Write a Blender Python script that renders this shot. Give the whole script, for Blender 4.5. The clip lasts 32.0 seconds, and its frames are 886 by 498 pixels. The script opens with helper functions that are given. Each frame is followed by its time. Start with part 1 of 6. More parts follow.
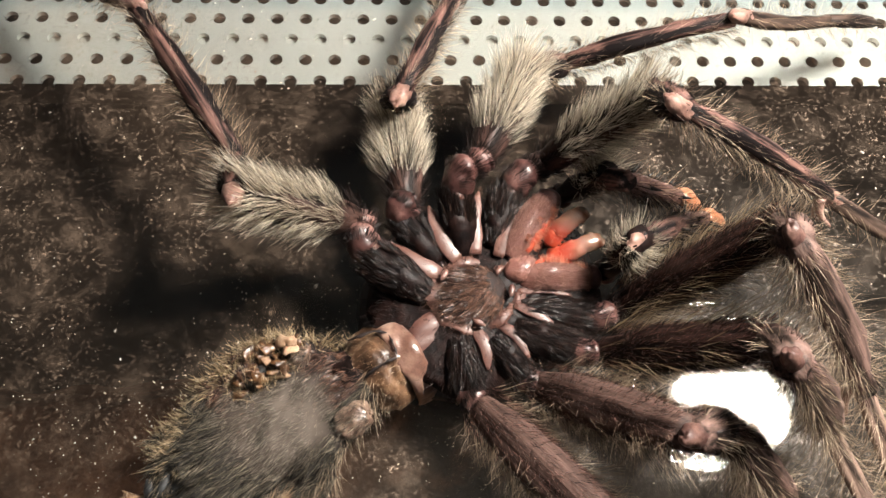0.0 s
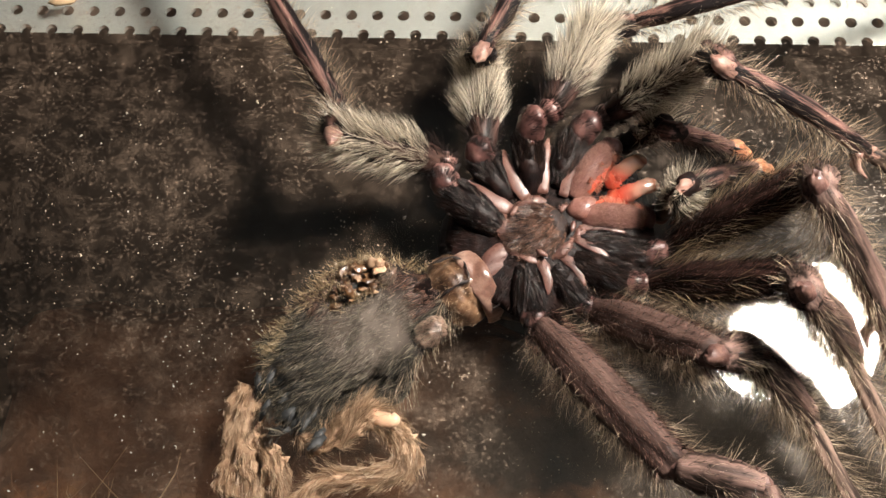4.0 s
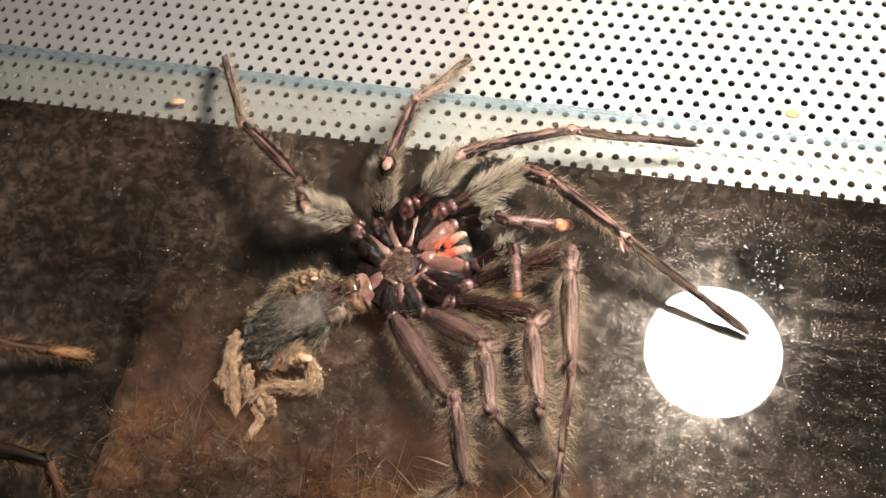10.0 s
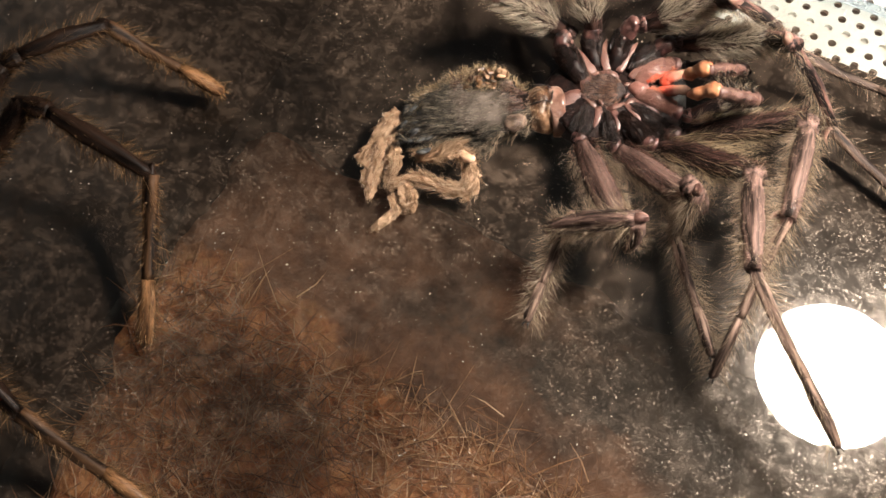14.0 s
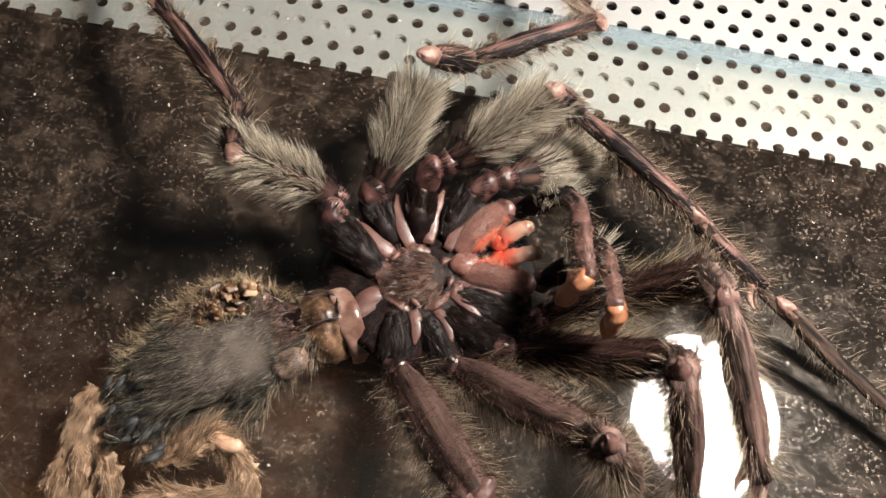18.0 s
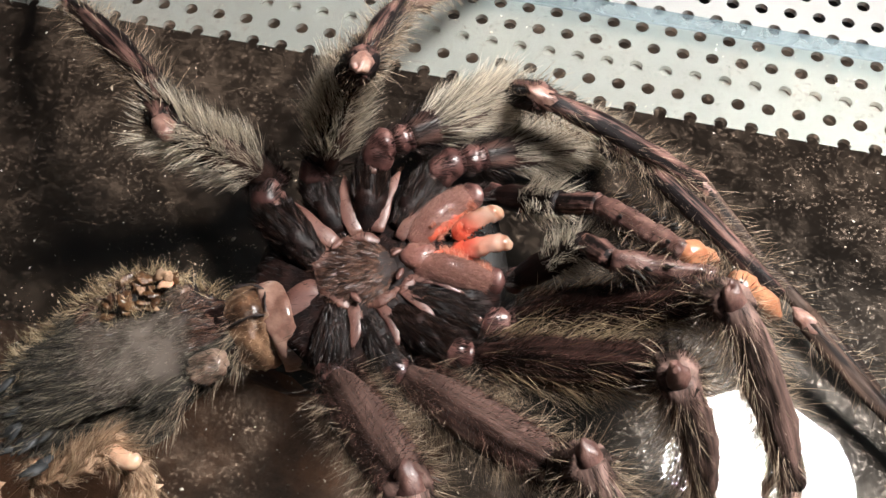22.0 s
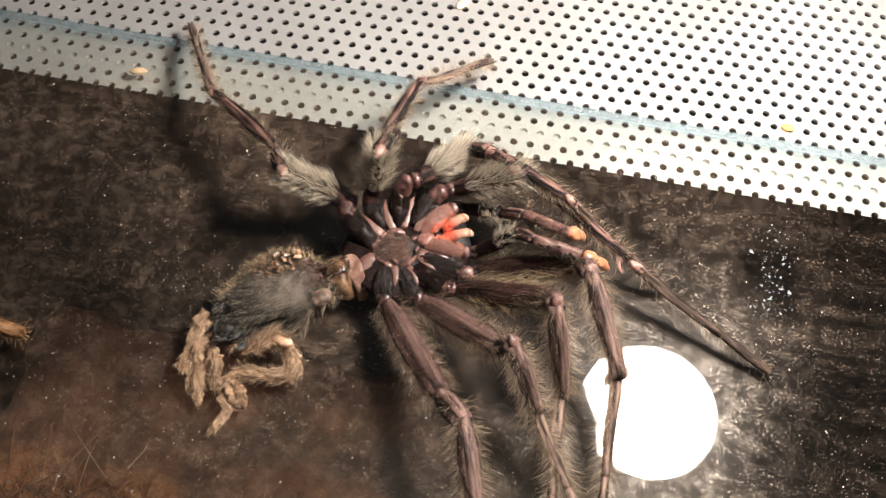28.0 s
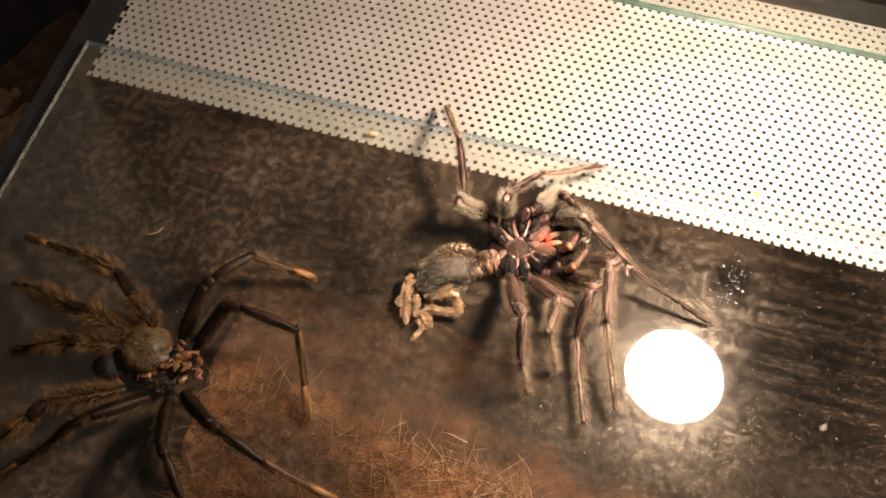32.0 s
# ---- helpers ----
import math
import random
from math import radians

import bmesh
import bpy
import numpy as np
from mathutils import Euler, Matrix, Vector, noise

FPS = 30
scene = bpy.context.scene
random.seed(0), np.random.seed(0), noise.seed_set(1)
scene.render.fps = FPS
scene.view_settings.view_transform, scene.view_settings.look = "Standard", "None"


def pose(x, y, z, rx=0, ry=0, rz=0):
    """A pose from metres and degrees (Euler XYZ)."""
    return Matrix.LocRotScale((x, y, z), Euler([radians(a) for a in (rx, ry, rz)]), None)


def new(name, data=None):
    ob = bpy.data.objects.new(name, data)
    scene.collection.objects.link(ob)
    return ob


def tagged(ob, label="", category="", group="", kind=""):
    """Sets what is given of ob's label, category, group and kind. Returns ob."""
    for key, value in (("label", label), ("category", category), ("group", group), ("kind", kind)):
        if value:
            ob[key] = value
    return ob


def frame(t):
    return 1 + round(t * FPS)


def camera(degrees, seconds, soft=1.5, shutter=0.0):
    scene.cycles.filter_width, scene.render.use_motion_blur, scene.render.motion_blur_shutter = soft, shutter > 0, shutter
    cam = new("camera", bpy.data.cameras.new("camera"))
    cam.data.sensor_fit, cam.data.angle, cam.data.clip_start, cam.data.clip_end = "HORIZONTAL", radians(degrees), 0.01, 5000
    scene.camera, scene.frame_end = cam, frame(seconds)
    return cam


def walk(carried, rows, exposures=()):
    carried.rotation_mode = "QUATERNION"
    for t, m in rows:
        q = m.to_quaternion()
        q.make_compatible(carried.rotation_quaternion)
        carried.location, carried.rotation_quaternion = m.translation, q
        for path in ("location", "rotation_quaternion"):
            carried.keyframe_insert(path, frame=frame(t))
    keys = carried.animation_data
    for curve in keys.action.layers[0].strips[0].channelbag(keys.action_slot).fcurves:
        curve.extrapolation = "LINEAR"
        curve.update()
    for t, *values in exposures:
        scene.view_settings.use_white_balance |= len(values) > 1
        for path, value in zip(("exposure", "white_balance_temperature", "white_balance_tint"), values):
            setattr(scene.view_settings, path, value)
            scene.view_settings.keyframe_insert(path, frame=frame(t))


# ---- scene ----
# ---- camera ----
cam = camera(47.5, 32.0, 1.5)
ROWS = [
    (0, -0.0178, -0.0466, 0.1151, 25.22, -4.06, -2.60),
    (0.5, -0.0152, -0.0459, 0.1196, 24.41, -3.36, -2.12),
    (1, -0.0172, -0.0507, 0.1249, 24.11, -3.06, -1.90),
    (1.5, -0.0187, -0.0537, 0.1254, 24.00, -2.71, -1.50),
    (2, -0.0191, -0.0553, 0.1219, 24.11, -2.42, -0.88),
    (2.5, -0.0213, -0.0545, 0.1259, 23.03, -2.13, -0.61),
    (4.5, -0.0092, -0.0545, 0.1341, 21.30, 1.96, 2.15),
    (5, -0.0032, -0.0606, 0.1702, 20.42, 2.56, 2.03),
    (5.5, 0.0058, -0.0682, 0.1948, 20.45, 2.75, 2.07),
    (6, 0.0112, -0.0757, 0.2128, 20.37, 3.19, 2.42),
    (6.5, 0.0128, -0.0790, 0.2214, 20.26, 3.45, 2.87),
    (7, 0.0157, -0.0778, 0.2287, 20.35, 3.54, 3.13),
    (7.5, 0.0157, -0.0774, 0.2343, 20.66, 3.57, 3.37),
    (8, 0.0181, -0.0772, 0.2329, 20.51, 3.90, 3.60),
    (8.5, 0.0214, -0.0725, 0.2264, 20.69, 4.58, 4.22),
    (9, 0.0258, -0.0669, 0.2184, 20.87, 5.43, 5.42),
    (9.5, 0.0319, -0.0686, 0.2253, 20.90, 6.31, 7.50),
    (10, 0.0446, -0.0787, 0.2307, 21.48, 6.44, 10.73),
    (10.5, 0.0506, -0.0838, 0.2297, 22.02, 6.72, 15.17),
    (11, 0.0612, -0.0822, 0.2259, 23.11, 6.42, 19.21),
    (11.5, 0.0654, -0.0812, 0.2232, 23.48, 6.19, 22.69),
    (12, 0.0624, -0.0763, 0.2107, 24.46, 5.56, 25.32),
    (12.5, 0.0651, -0.0844, 0.2049, 25.12, 5.46, 27.34),
    (13, 0.0627, -0.1035, 0.2050, 25.20, 5.28, 28.68),
    (13.5, 0.0472, -0.1176, 0.1992, 25.08, 4.18, 28.82),
    (15.5, -0.0318, -0.0866, 0.1163, 24.61, -5.72, 15.45),
    (16, -0.0288, -0.0675, 0.1131, 23.76, -6.06, 12.11),
    (16.5, -0.0277, -0.0664, 0.1182, 23.03, -6.02, 10.58),
    (17, -0.0240, -0.0608, 0.1204, 21.26, -5.99, 9.73),
    (17.5, -0.0171, -0.0569, 0.1252, 22.17, -5.31, 9.50),
    (18, -0.0036, -0.0521, 0.1307, 23.53, -4.77, 9.45),
    (18.5, 0.0035, -0.0477, 0.1256, 23.20, -4.19, 10.20),
    (19, 0.0055, -0.0423, 0.1129, 23.59, -3.69, 10.87),
    (19.5, 0.0105, -0.0425, 0.1043, 26.60, -3.37, 10.68),
    (20, 0.0139, -0.0449, 0.1041, 26.79, -1.76, 11.54),
    (20.5, 0.0144, -0.0472, 0.1055, 27.69, -0.70, 11.92),
    (21, 0.0124, -0.0484, 0.1060, 28.02, -0.41, 12.01),
    (21.5, 0.0127, -0.0488, 0.1079, 27.88, -1.03, 11.81),
    (22, 0.0134, -0.0497, 0.1088, 27.79, -0.45, 12.08),
    (22.5, 0.0142, -0.0488, 0.1077, 27.86, -0.60, 11.98),
    (23, 0.0144, -0.0478, 0.1084, 27.07, -0.22, 12.29),
    (23.5, 0.0134, -0.0500, 0.1108, 28.13, -1.21, 11.59),
    (24, 0.0136, -0.0510, 0.1113, 27.68, -1.38, 11.67),
    (24.5, 0.0130, -0.0517, 0.1159, 28.10, -0.99, 11.47),
    (25, 0.0119, -0.0537, 0.1201, 28.62, -1.99, 10.81),
    (25.5, 0.0126, -0.0550, 0.1210, 28.12, -1.44, 11.29),
    (26, 0.0147, -0.0549, 0.1228, 27.85, -0.81, 11.41),
    (26.5, 0.0112, -0.0612, 0.1307, 27.91, -2.79, 10.56),
    (28.5, 0.0153, -0.1194, 0.2297, 28.34, -2.25, 10.00),
    (29, 0.0157, -0.1352, 0.2569, 27.84, -1.68, 10.11),
    (29.5, 0.0193, -0.1593, 0.2837, 28.49, -1.47, 10.52),
    (30, 0.0205, -0.1816, 0.3069, 28.36, -1.50, 11.49),
    (30.5, 0.0155, -0.1969, 0.3267, 28.32, -1.07, 12.69),
    (31, 0.0111, -0.2070, 0.3437, 28.35, -1.12, 13.85),
    (31.5, 0.0092, -0.2040, 0.3520, 28.22, -0.89, 14.90),
    (32, 0.0150, -0.1887, 0.3530, 28.11, -0.49, 16.09),
]
EXPOSURES = [(0, -0.06, 5850, 10), (1, -0.06, 5850, 10), (2.5, 0.08, 5850, 10), (4.5, -0.12, 5950, 11), (8.5, -0.12, 5950, 12), (9, -0.3, 6000, 12), (9.6, -0.15, 6000, 12), (10.2, 0.0, 6000, 12), (12, 0.15, 6200, 14), (13.5, 0.1, 6200, 14), (15.5, 0.3, 6200, 13), (17, 0.25, 6150, 12), (18, -0.40, 5800, 11), (19.5, -0.42, 5500, 10), (26.5, -0.40, 5500, 10), (28.5, 0.06, 6250, 15), (30.5, 0.42, 7600, 22), (32, 0.42, 7600, 22)]
walk(cam, [(t, pose(x, y, z, rx, ry, rz)) for t, x, y, z, rx, ry, rz in ROWS], EXPOSURES)

# ---- world and light ----
LAMP = (0.087, 0.042, 0.172)
world = bpy.data.worlds.new("dim_room")
scene.world = world
world.use_nodes = True
world.node_tree.nodes["Background"].inputs[0].default_value = (0.98, 0.90, 0.84, 1)
world.node_tree.nodes["Background"].inputs[1].default_value = 0.045
LAMP_GLOW = 265.0  # radiance of the frosted front of the lamp


# ---- materials ----
def nodes_of(name):
    m = bpy.data.materials.new(name)
    m.use_nodes = True
    nt = m.node_tree
    nt.nodes.clear()
    out = nt.nodes.new("ShaderNodeOutputMaterial")
    return m, nt, out


def node(nt, kind, **inputs):
    n = nt.nodes.new(kind)
    for key, value in inputs.items():
        n.inputs[key.replace("_", " ")].default_value = value
    return n


def noise_tex(nt, scale, detail=4.0, rough=0.6, coord=None):
    if coord is None:
        coord = nt.nodes.new("ShaderNodeTexCoord").outputs["Object"]
    n = node(nt, "ShaderNodeTexNoise", Scale=scale, Detail=detail, Roughness=rough)
    nt.links.new(coord, n.inputs["Vector"])
    return n.outputs["Fac"]


def ramp(nt, fac, stops):
    r = nt.nodes.new("ShaderNodeValToRGB")
    while len(r.color_ramp.elements) < len(stops):
        r.color_ramp.elements.new(0.5)
    for e, (p, c) in zip(r.color_ramp.elements, stops):
        e.position = p
        e.color = (*c, 1) if len(c) == 3 else c
    nt.links.new(fac, r.inputs["Fac"])
    return r.outputs["Color"]


def surface(name, stops, scale, roughness=0.6, metallic=0.0, bump=0.2, bump_scale=None, bump_depth=0.0003, sheen=0.0, coat=0.0, sss=0.0, vary=0.0, detail=5.0):
    m, nt, out = nodes_of(name)
    coord = nt.nodes.new("ShaderNodeTexCoord").outputs["Object"]
    col = ramp(nt, noise_tex(nt, scale, detail, 0.62, coord), stops)
    if vary:
        info = nt.nodes.new("ShaderNodeObjectInfo")
        hsv = nt.nodes.new("ShaderNodeHueSaturation")
        mr = node(nt, "ShaderNodeMapRange", To_Min=1 - vary, To_Max=1 + vary)
        nt.links.new(info.outputs["Random"], mr.inputs["Value"])
        nt.links.new(mr.outputs[0], hsv.inputs["Value"])
        nt.links.new(col, hsv.inputs["Color"])
        col = hsv.outputs["Color"]
    p = node(nt, "ShaderNodeBsdfPrincipled", Roughness=roughness, Metallic=metallic)
    p.inputs["Sheen Weight"].default_value = sheen
    p.inputs["Coat Weight"].default_value = coat
    p.inputs["Subsurface Weight"].default_value = sss
    p.inputs["Subsurface Radius"].default_value = (0.002, 0.001, 0.0006)
    nt.links.new(col, p.inputs["Base Color"])
    if bump:
        b = node(nt, "ShaderNodeBump", Strength=bump, Distance=bump_depth)
        nt.links.new(noise_tex(nt, bump_scale or scale * 3, 4.0, 0.6, coord), b.inputs["Height"])
        nt.links.new(b.outputs["Normal"], p.inputs["Normal"])
    nt.links.new(p.outputs[0], out.inputs[0])
    return m


def dusty_glass(name, tint):
    """Clear pane with a mirror gloss, a film of fine pale dust with wiped streaks, and one rubbed spot."""
    m, nt, out = nodes_of(name)
    link = nt.links.new
    coord = nt.nodes.new("ShaderNodeTexCoord").outputs["Object"]

    def math_node(op, a, b):
        n = nt.nodes.new("ShaderNodeMath")
        n.operation = op
        for i, v in enumerate((a, b)):
            if isinstance(v, (int, float)):
                n.inputs[i].default_value = v
            else:
                link(v, n.inputs[i])
        return n.outputs[0]

    def band(fac, lo, hi, to_lo, to_hi):
        r = node(nt, "ShaderNodeMapRange", From_Min=lo, From_Max=hi, To_Min=to_lo, To_Max=to_hi)
        link(fac, r.inputs["Value"])
        return r.outputs[0]

    clear = node(nt, "ShaderNodeBsdfTransparent", Color=(*tint, 1))
    gloss = node(nt, "ShaderNodeBsdfGlossy", Roughness=0.003)
    facing = node(nt, "ShaderNodeLayerWeight", Blend=0.5).outputs["Facing"]
    mirror = math_node("ADD", math_node("MULTIPLY", math_node("POWER", facing, 5.0), 0.9), 0.045)
    pane = nt.nodes.new("ShaderNodeMixShader")
    link(mirror, pane.inputs[0])
    link(clear.outputs[0], pane.inputs[1])
    link(gloss.outputs[0], pane.inputs[2])
    streak_map = nt.nodes.new("ShaderNodeMapping")
    streak_map.inputs["Scale"].default_value = (9, 130, 1)
    streak_map.inputs["Rotation"].default_value = (0, 0, -0.45)
    link(coord, streak_map.inputs["Vector"])
    streak = band(noise_tex(nt, 1.0, 3.0, 0.55, streak_map.outputs[0]), 0.36, 0.58, 0.75, 1.0)
    grain = band(noise_tex(nt, 1700.0, 3.0, 0.7, coord), 0.53, 0.76, 0.0, 1.0)
    clump = band(noise_tex(nt, 330.0, 4.0, 0.7, coord), 0.42, 0.66, 0.05, 1.0)
    broad = band(noise_tex(nt, 20.0, 5.0, 0.6, coord), 0.34, 0.66, 0.25, 1.25)
    spot = nt.nodes.new("ShaderNodeVectorMath")
    spot.operation = "DISTANCE"
    link(coord, spot.inputs[0])
    spot.inputs[1].default_value = (0.0785, 0.0125, 0.0)
    rubbed = band(math_node("ADD", spot.outputs["Value"], math_node("MULTIPLY", noise_tex(nt, 160.0, 3.0, 0.6, coord), 0.008)), 0.009, 0.015, 0.18, 1.0)
    wipe_map = nt.nodes.new("ShaderNodeMapping")
    wipe_map.inputs["Scale"].default_value = (7, 210, 1)
    wipe_map.inputs["Rotation"].default_value = (0, 0, -0.40)
    link(coord, wipe_map.inputs["Vector"])
    wipe = band(noise_tex(nt, 1.0, 2.0, 0.5, wipe_map.outputs[0]), 0.42, 0.58, 0.25, 0.85)
    zone = nt.nodes.new("ShaderNodeVectorMath")
    zone.operation = "DISTANCE"
    link(coord, zone.inputs[0])
    zone.inputs[1].default_value = (0.118, -0.006, 0.0)
    near = band(zone.outputs["Value"], 0.028, 0.054, 1.0, 0.0)
    wiped = math_node("SUBTRACT", 1.0, math_node("MULTIPLY", near, math_node("SUBTRACT", 1.0, wipe)))
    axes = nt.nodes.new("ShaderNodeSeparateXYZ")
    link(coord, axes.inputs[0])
    # Brightness across the lid is put into the haze: more left, less right.
    haze_gain = math_node("MULTIPLY", band(axes.outputs[0], -0.13, 0.03, 2.2, 1.05), band(axes.outputs[0], 0.065, 0.12, 1.0, 0.32))
    film = math_node("MULTIPLY", math_node("MULTIPLY", math_node("MULTIPLY", broad, streak), rubbed), wiped)
    mottle = band(noise_tex(nt, 260.0, 5.0, 0.75, coord), 0.47, 0.66, 0.0, 1.0)
    grains_in = math_node("MULTIPLY", math_node("MULTIPLY", grain, clump), DUST_GRAIN)
    haze = math_node("MULTIPLY", math_node("ADD", math_node("MULTIPLY", mottle, DUST_MOTTLE), DUST_FILM), haze_gain)
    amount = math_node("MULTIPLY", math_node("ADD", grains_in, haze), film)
    dust = node(nt, "ShaderNodeBsdfDiffuse", Color=(0.62, 0.45, 0.325, 1))
    glow = node(nt, "ShaderNodeBsdfGlossy", Roughness=0.28, Color=(0.9, 0.84, 0.75, 1))
    grains = nt.nodes.new("ShaderNodeMixShader")
    grains.inputs[0].default_value = 0.17
    link(dust.outputs[0], grains.inputs[1])
    link(glow.outputs[0], grains.inputs[2])
    mix = nt.nodes.new("ShaderNodeMixShader")
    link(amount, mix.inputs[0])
    link(pane.outputs[0], mix.inputs[1])
    link(grains.outputs[0], mix.inputs[2])
    link(mix.outputs[0], out.inputs[0])
    return m


def clear_pane(name):
    m, nt, out = nodes_of(name)
    nt.links.new(node(nt, "ShaderNodeBsdfTransparent", Color=(0.955, 0.972, 0.956, 1)).outputs[0], out.inputs[0])
    return m


DUST_GRAIN, DUST_MOTTLE, DUST_FILM = 0.74, 0.062, 0.017


def plain(name, color, roughness=0.5, metallic=0.0):
    m, nt, out = nodes_of(name)
    p = node(nt, "ShaderNodeBsdfPrincipled", Base_Color=(*color, 1), Roughness=roughness, Metallic=metallic)
    nt.links.new(p.outputs[0], out.inputs[0])
    return m


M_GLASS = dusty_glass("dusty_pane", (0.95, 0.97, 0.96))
M_UNDER = clear_pane("pane_underside")
M_EDGE, nt_e, out_e = nodes_of("glass_edge")
edge_mix = nt_e.nodes.new("ShaderNodeMixShader")
nt_e.links.new(ramp(nt_e, noise_tex(nt_e, 220.0, 4.0, 0.7), [(0.4, (0.32, 0.32, 0.32)), (0.7, (0.72, 0.72, 0.72))]), edge_mix.inputs[0])
nt_e.links.new(node(nt_e, "ShaderNodeBsdfTransparent", Color=(0.86, 0.89, 0.86, 1)).outputs[0], edge_mix.inputs[1])
nt_e.links.new(node(nt_e, "ShaderNodeBsdfPrincipled", Base_Color=(0.36, 0.41, 0.41, 1), Roughness=0.3).outputs[0], edge_mix.inputs[2])
nt_e.links.new(edge_mix.outputs[0], out_e.inputs[0])
# Flat strip: bluish reflection and refraction at the pane's edge put into colour.
M_EDGE_STRIP, nt_v, out_v = nodes_of("bluish_edge_strip")
edge_strip_a, edge_strip_b = nt_v.nodes.new("ShaderNodeMixShader"), nt_v.nodes.new("ShaderNodeMixShader")
nt_v.links.new(ramp(nt_v, noise_tex(nt_v, 160.0, 4.0, 0.7), [(0.35, (0.10, 0.10, 0.10)), (0.7, (0.26, 0.26, 0.26))]), edge_strip_a.inputs[0])
nt_v.links.new(node(nt_v, "ShaderNodeBsdfTransparent", Color=(0.74, 0.83, 0.88, 1)).outputs[0], edge_strip_a.inputs[1])
nt_v.links.new(node(nt_v, "ShaderNodeBsdfPrincipled", Base_Color=(0.34, 0.42, 0.47, 1), Roughness=0.35).outputs[0], edge_strip_a.inputs[2])
edge_strip_b.inputs[0].default_value = 0.06
nt_v.links.new(edge_strip_a.outputs[0], edge_strip_b.inputs[1])
nt_v.links.new(node(nt_v, "ShaderNodeBsdfGlossy", Roughness=0.02).outputs[0], edge_strip_b.inputs[2])
nt_v.links.new(edge_strip_b.outputs[0], out_v.inputs[0])
M_METAL = surface("perforated_aluminium", [(0.3, (0.64, 0.63, 0.61)), (0.7, (0.76, 0.755, 0.735))], 40, 0.25, 0.63, 0.25, 300)
M_RIM = surface("black_rim", [(0.3, (0.010, 0.011, 0.012)), (0.7, (0.025, 0.026, 0.028))], 80, 0.4)
M_SUB, nt_s, out_s = nodes_of("coir_bedding")
sub_at = nt_s.nodes.new("ShaderNodeTexCoord").outputs["Object"]
sub_axes = nt_s.nodes.new("ShaderNodeSeparateXYZ")
nt_s.links.new(sub_at, sub_axes.inputs[0])
sub_coir = ramp(nt_s, noise_tex(nt_s, 110, 7.0, 0.72, sub_at), [(0.30, (0.060, 0.019, 0.008)), (0.44, (0.56, 0.200, 0.076)), (0.62, (0.92, 0.45, 0.20))])
sub_soil = ramp(nt_s, noise_tex(nt_s, 45, 5.0, 0.6, sub_at), [(0.3, (0.058, 0.026, 0.016)), (0.7, (0.25, 0.115, 0.065))])
# Soil towards the back; dimming to the right is painted into the mix.
sub_fade = [node(nt_s, "ShaderNodeMapRange", From_Min=a, From_Max=b) for a, b in ((-0.14, 0.10), (-0.040, 0.006))]
for axis, fade in zip((0, 1), sub_fade):
    nt_s.links.new(sub_axes.outputs[axis], fade.inputs["Value"])
sub_patch = node(nt_s, "ShaderNodeMapRange", From_Min=0.35, From_Max=0.65, To_Min=-0.30, To_Max=0.12)
nt_s.links.new(noise_tex(nt_s, 26, 5.0, 0.65, sub_at), sub_patch.inputs["Value"])
sub_sum = None
for value in (sub_fade[0].outputs[0], sub_fade[1].outputs[0], sub_patch.outputs[0]):
    if sub_sum is None:
        sub_sum = value
        continue
    add = nt_s.nodes.new("ShaderNodeMath")
    add.operation = "ADD"
    nt_s.links.new(sub_sum, add.inputs[0])
    nt_s.links.new(value, add.inputs[1])
    sub_sum = add.outputs[0]
sub_clamp = node(nt_s, "ShaderNodeMapRange", From_Min=0.25, From_Max=0.70)
nt_s.links.new(sub_sum, sub_clamp.inputs["Value"])
sub_mix = nt_s.nodes.new("ShaderNodeMix")
sub_mix.data_type = "RGBA"
nt_s.links.new(sub_clamp.outputs[0], sub_mix.inputs[0])
nt_s.links.new(sub_coir, sub_mix.inputs[6])
nt_s.links.new(sub_soil, sub_mix.inputs[7])
# Painted darker again towards the right and back.
sub_dim = node(nt_s, "ShaderNodeMapRange", From_Min=1.1, From_Max=1.5)
nt_s.links.new(sub_sum, sub_dim.inputs["Value"])
sub_all = nt_s.nodes.new("ShaderNodeMix")
sub_all.data_type = "RGBA"
nt_s.links.new(sub_dim.outputs[0], sub_all.inputs[0])
nt_s.links.new(sub_mix.outputs[2], sub_all.inputs[6])
nt_s.links.new(ramp(nt_s, noise_tex(nt_s, 30, 5.0, 0.6, sub_at), [(0.3, (0.014, 0.012, 0.011)), (0.7, (0.060, 0.042, 0.032))]), sub_all.inputs[7])
sub_skin = node(nt_s, "ShaderNodeBsdfPrincipled", Roughness=0.95)
nt_s.links.new(sub_all.outputs[2], sub_skin.inputs["Base Color"])
sub_bump = node(nt_s, "ShaderNodeBump", Strength=0.5, Distance=0.004)
nt_s.links.new(noise_tex(nt_s, 160, 4.0, 0.6, sub_at), sub_bump.inputs["Height"])
nt_s.links.new(sub_bump.outputs["Normal"], sub_skin.inputs["Normal"])
nt_s.links.new(sub_skin.outputs[0], out_s.inputs[0])
M_DARK = surface("dark_tank_floor", [(0.3, (0.010, 0.011, 0.011)), (0.5, (0.024, 0.024, 0.023)), (0.7, (0.050, 0.046, 0.042))], 18, 0.85)


# ---- mesh helpers ----
def mesh_object(name, bm, material, smooth=True):
    me = bpy.data.meshes.new(name)
    bm.to_mesh(me)
    bm.free()
    if smooth:
        me.polygons.foreach_set("use_smooth", [True] * len(me.polygons))
    for m in material if isinstance(material, (list, tuple)) else [material]:
        me.materials.append(m)
    return new(name, me)


def part(name, bm, material, parent, label="", smooth=True):
    ob = mesh_object(name, bm, material, smooth)
    ob.parent = parent
    return tagged(ob, label) if label else ob


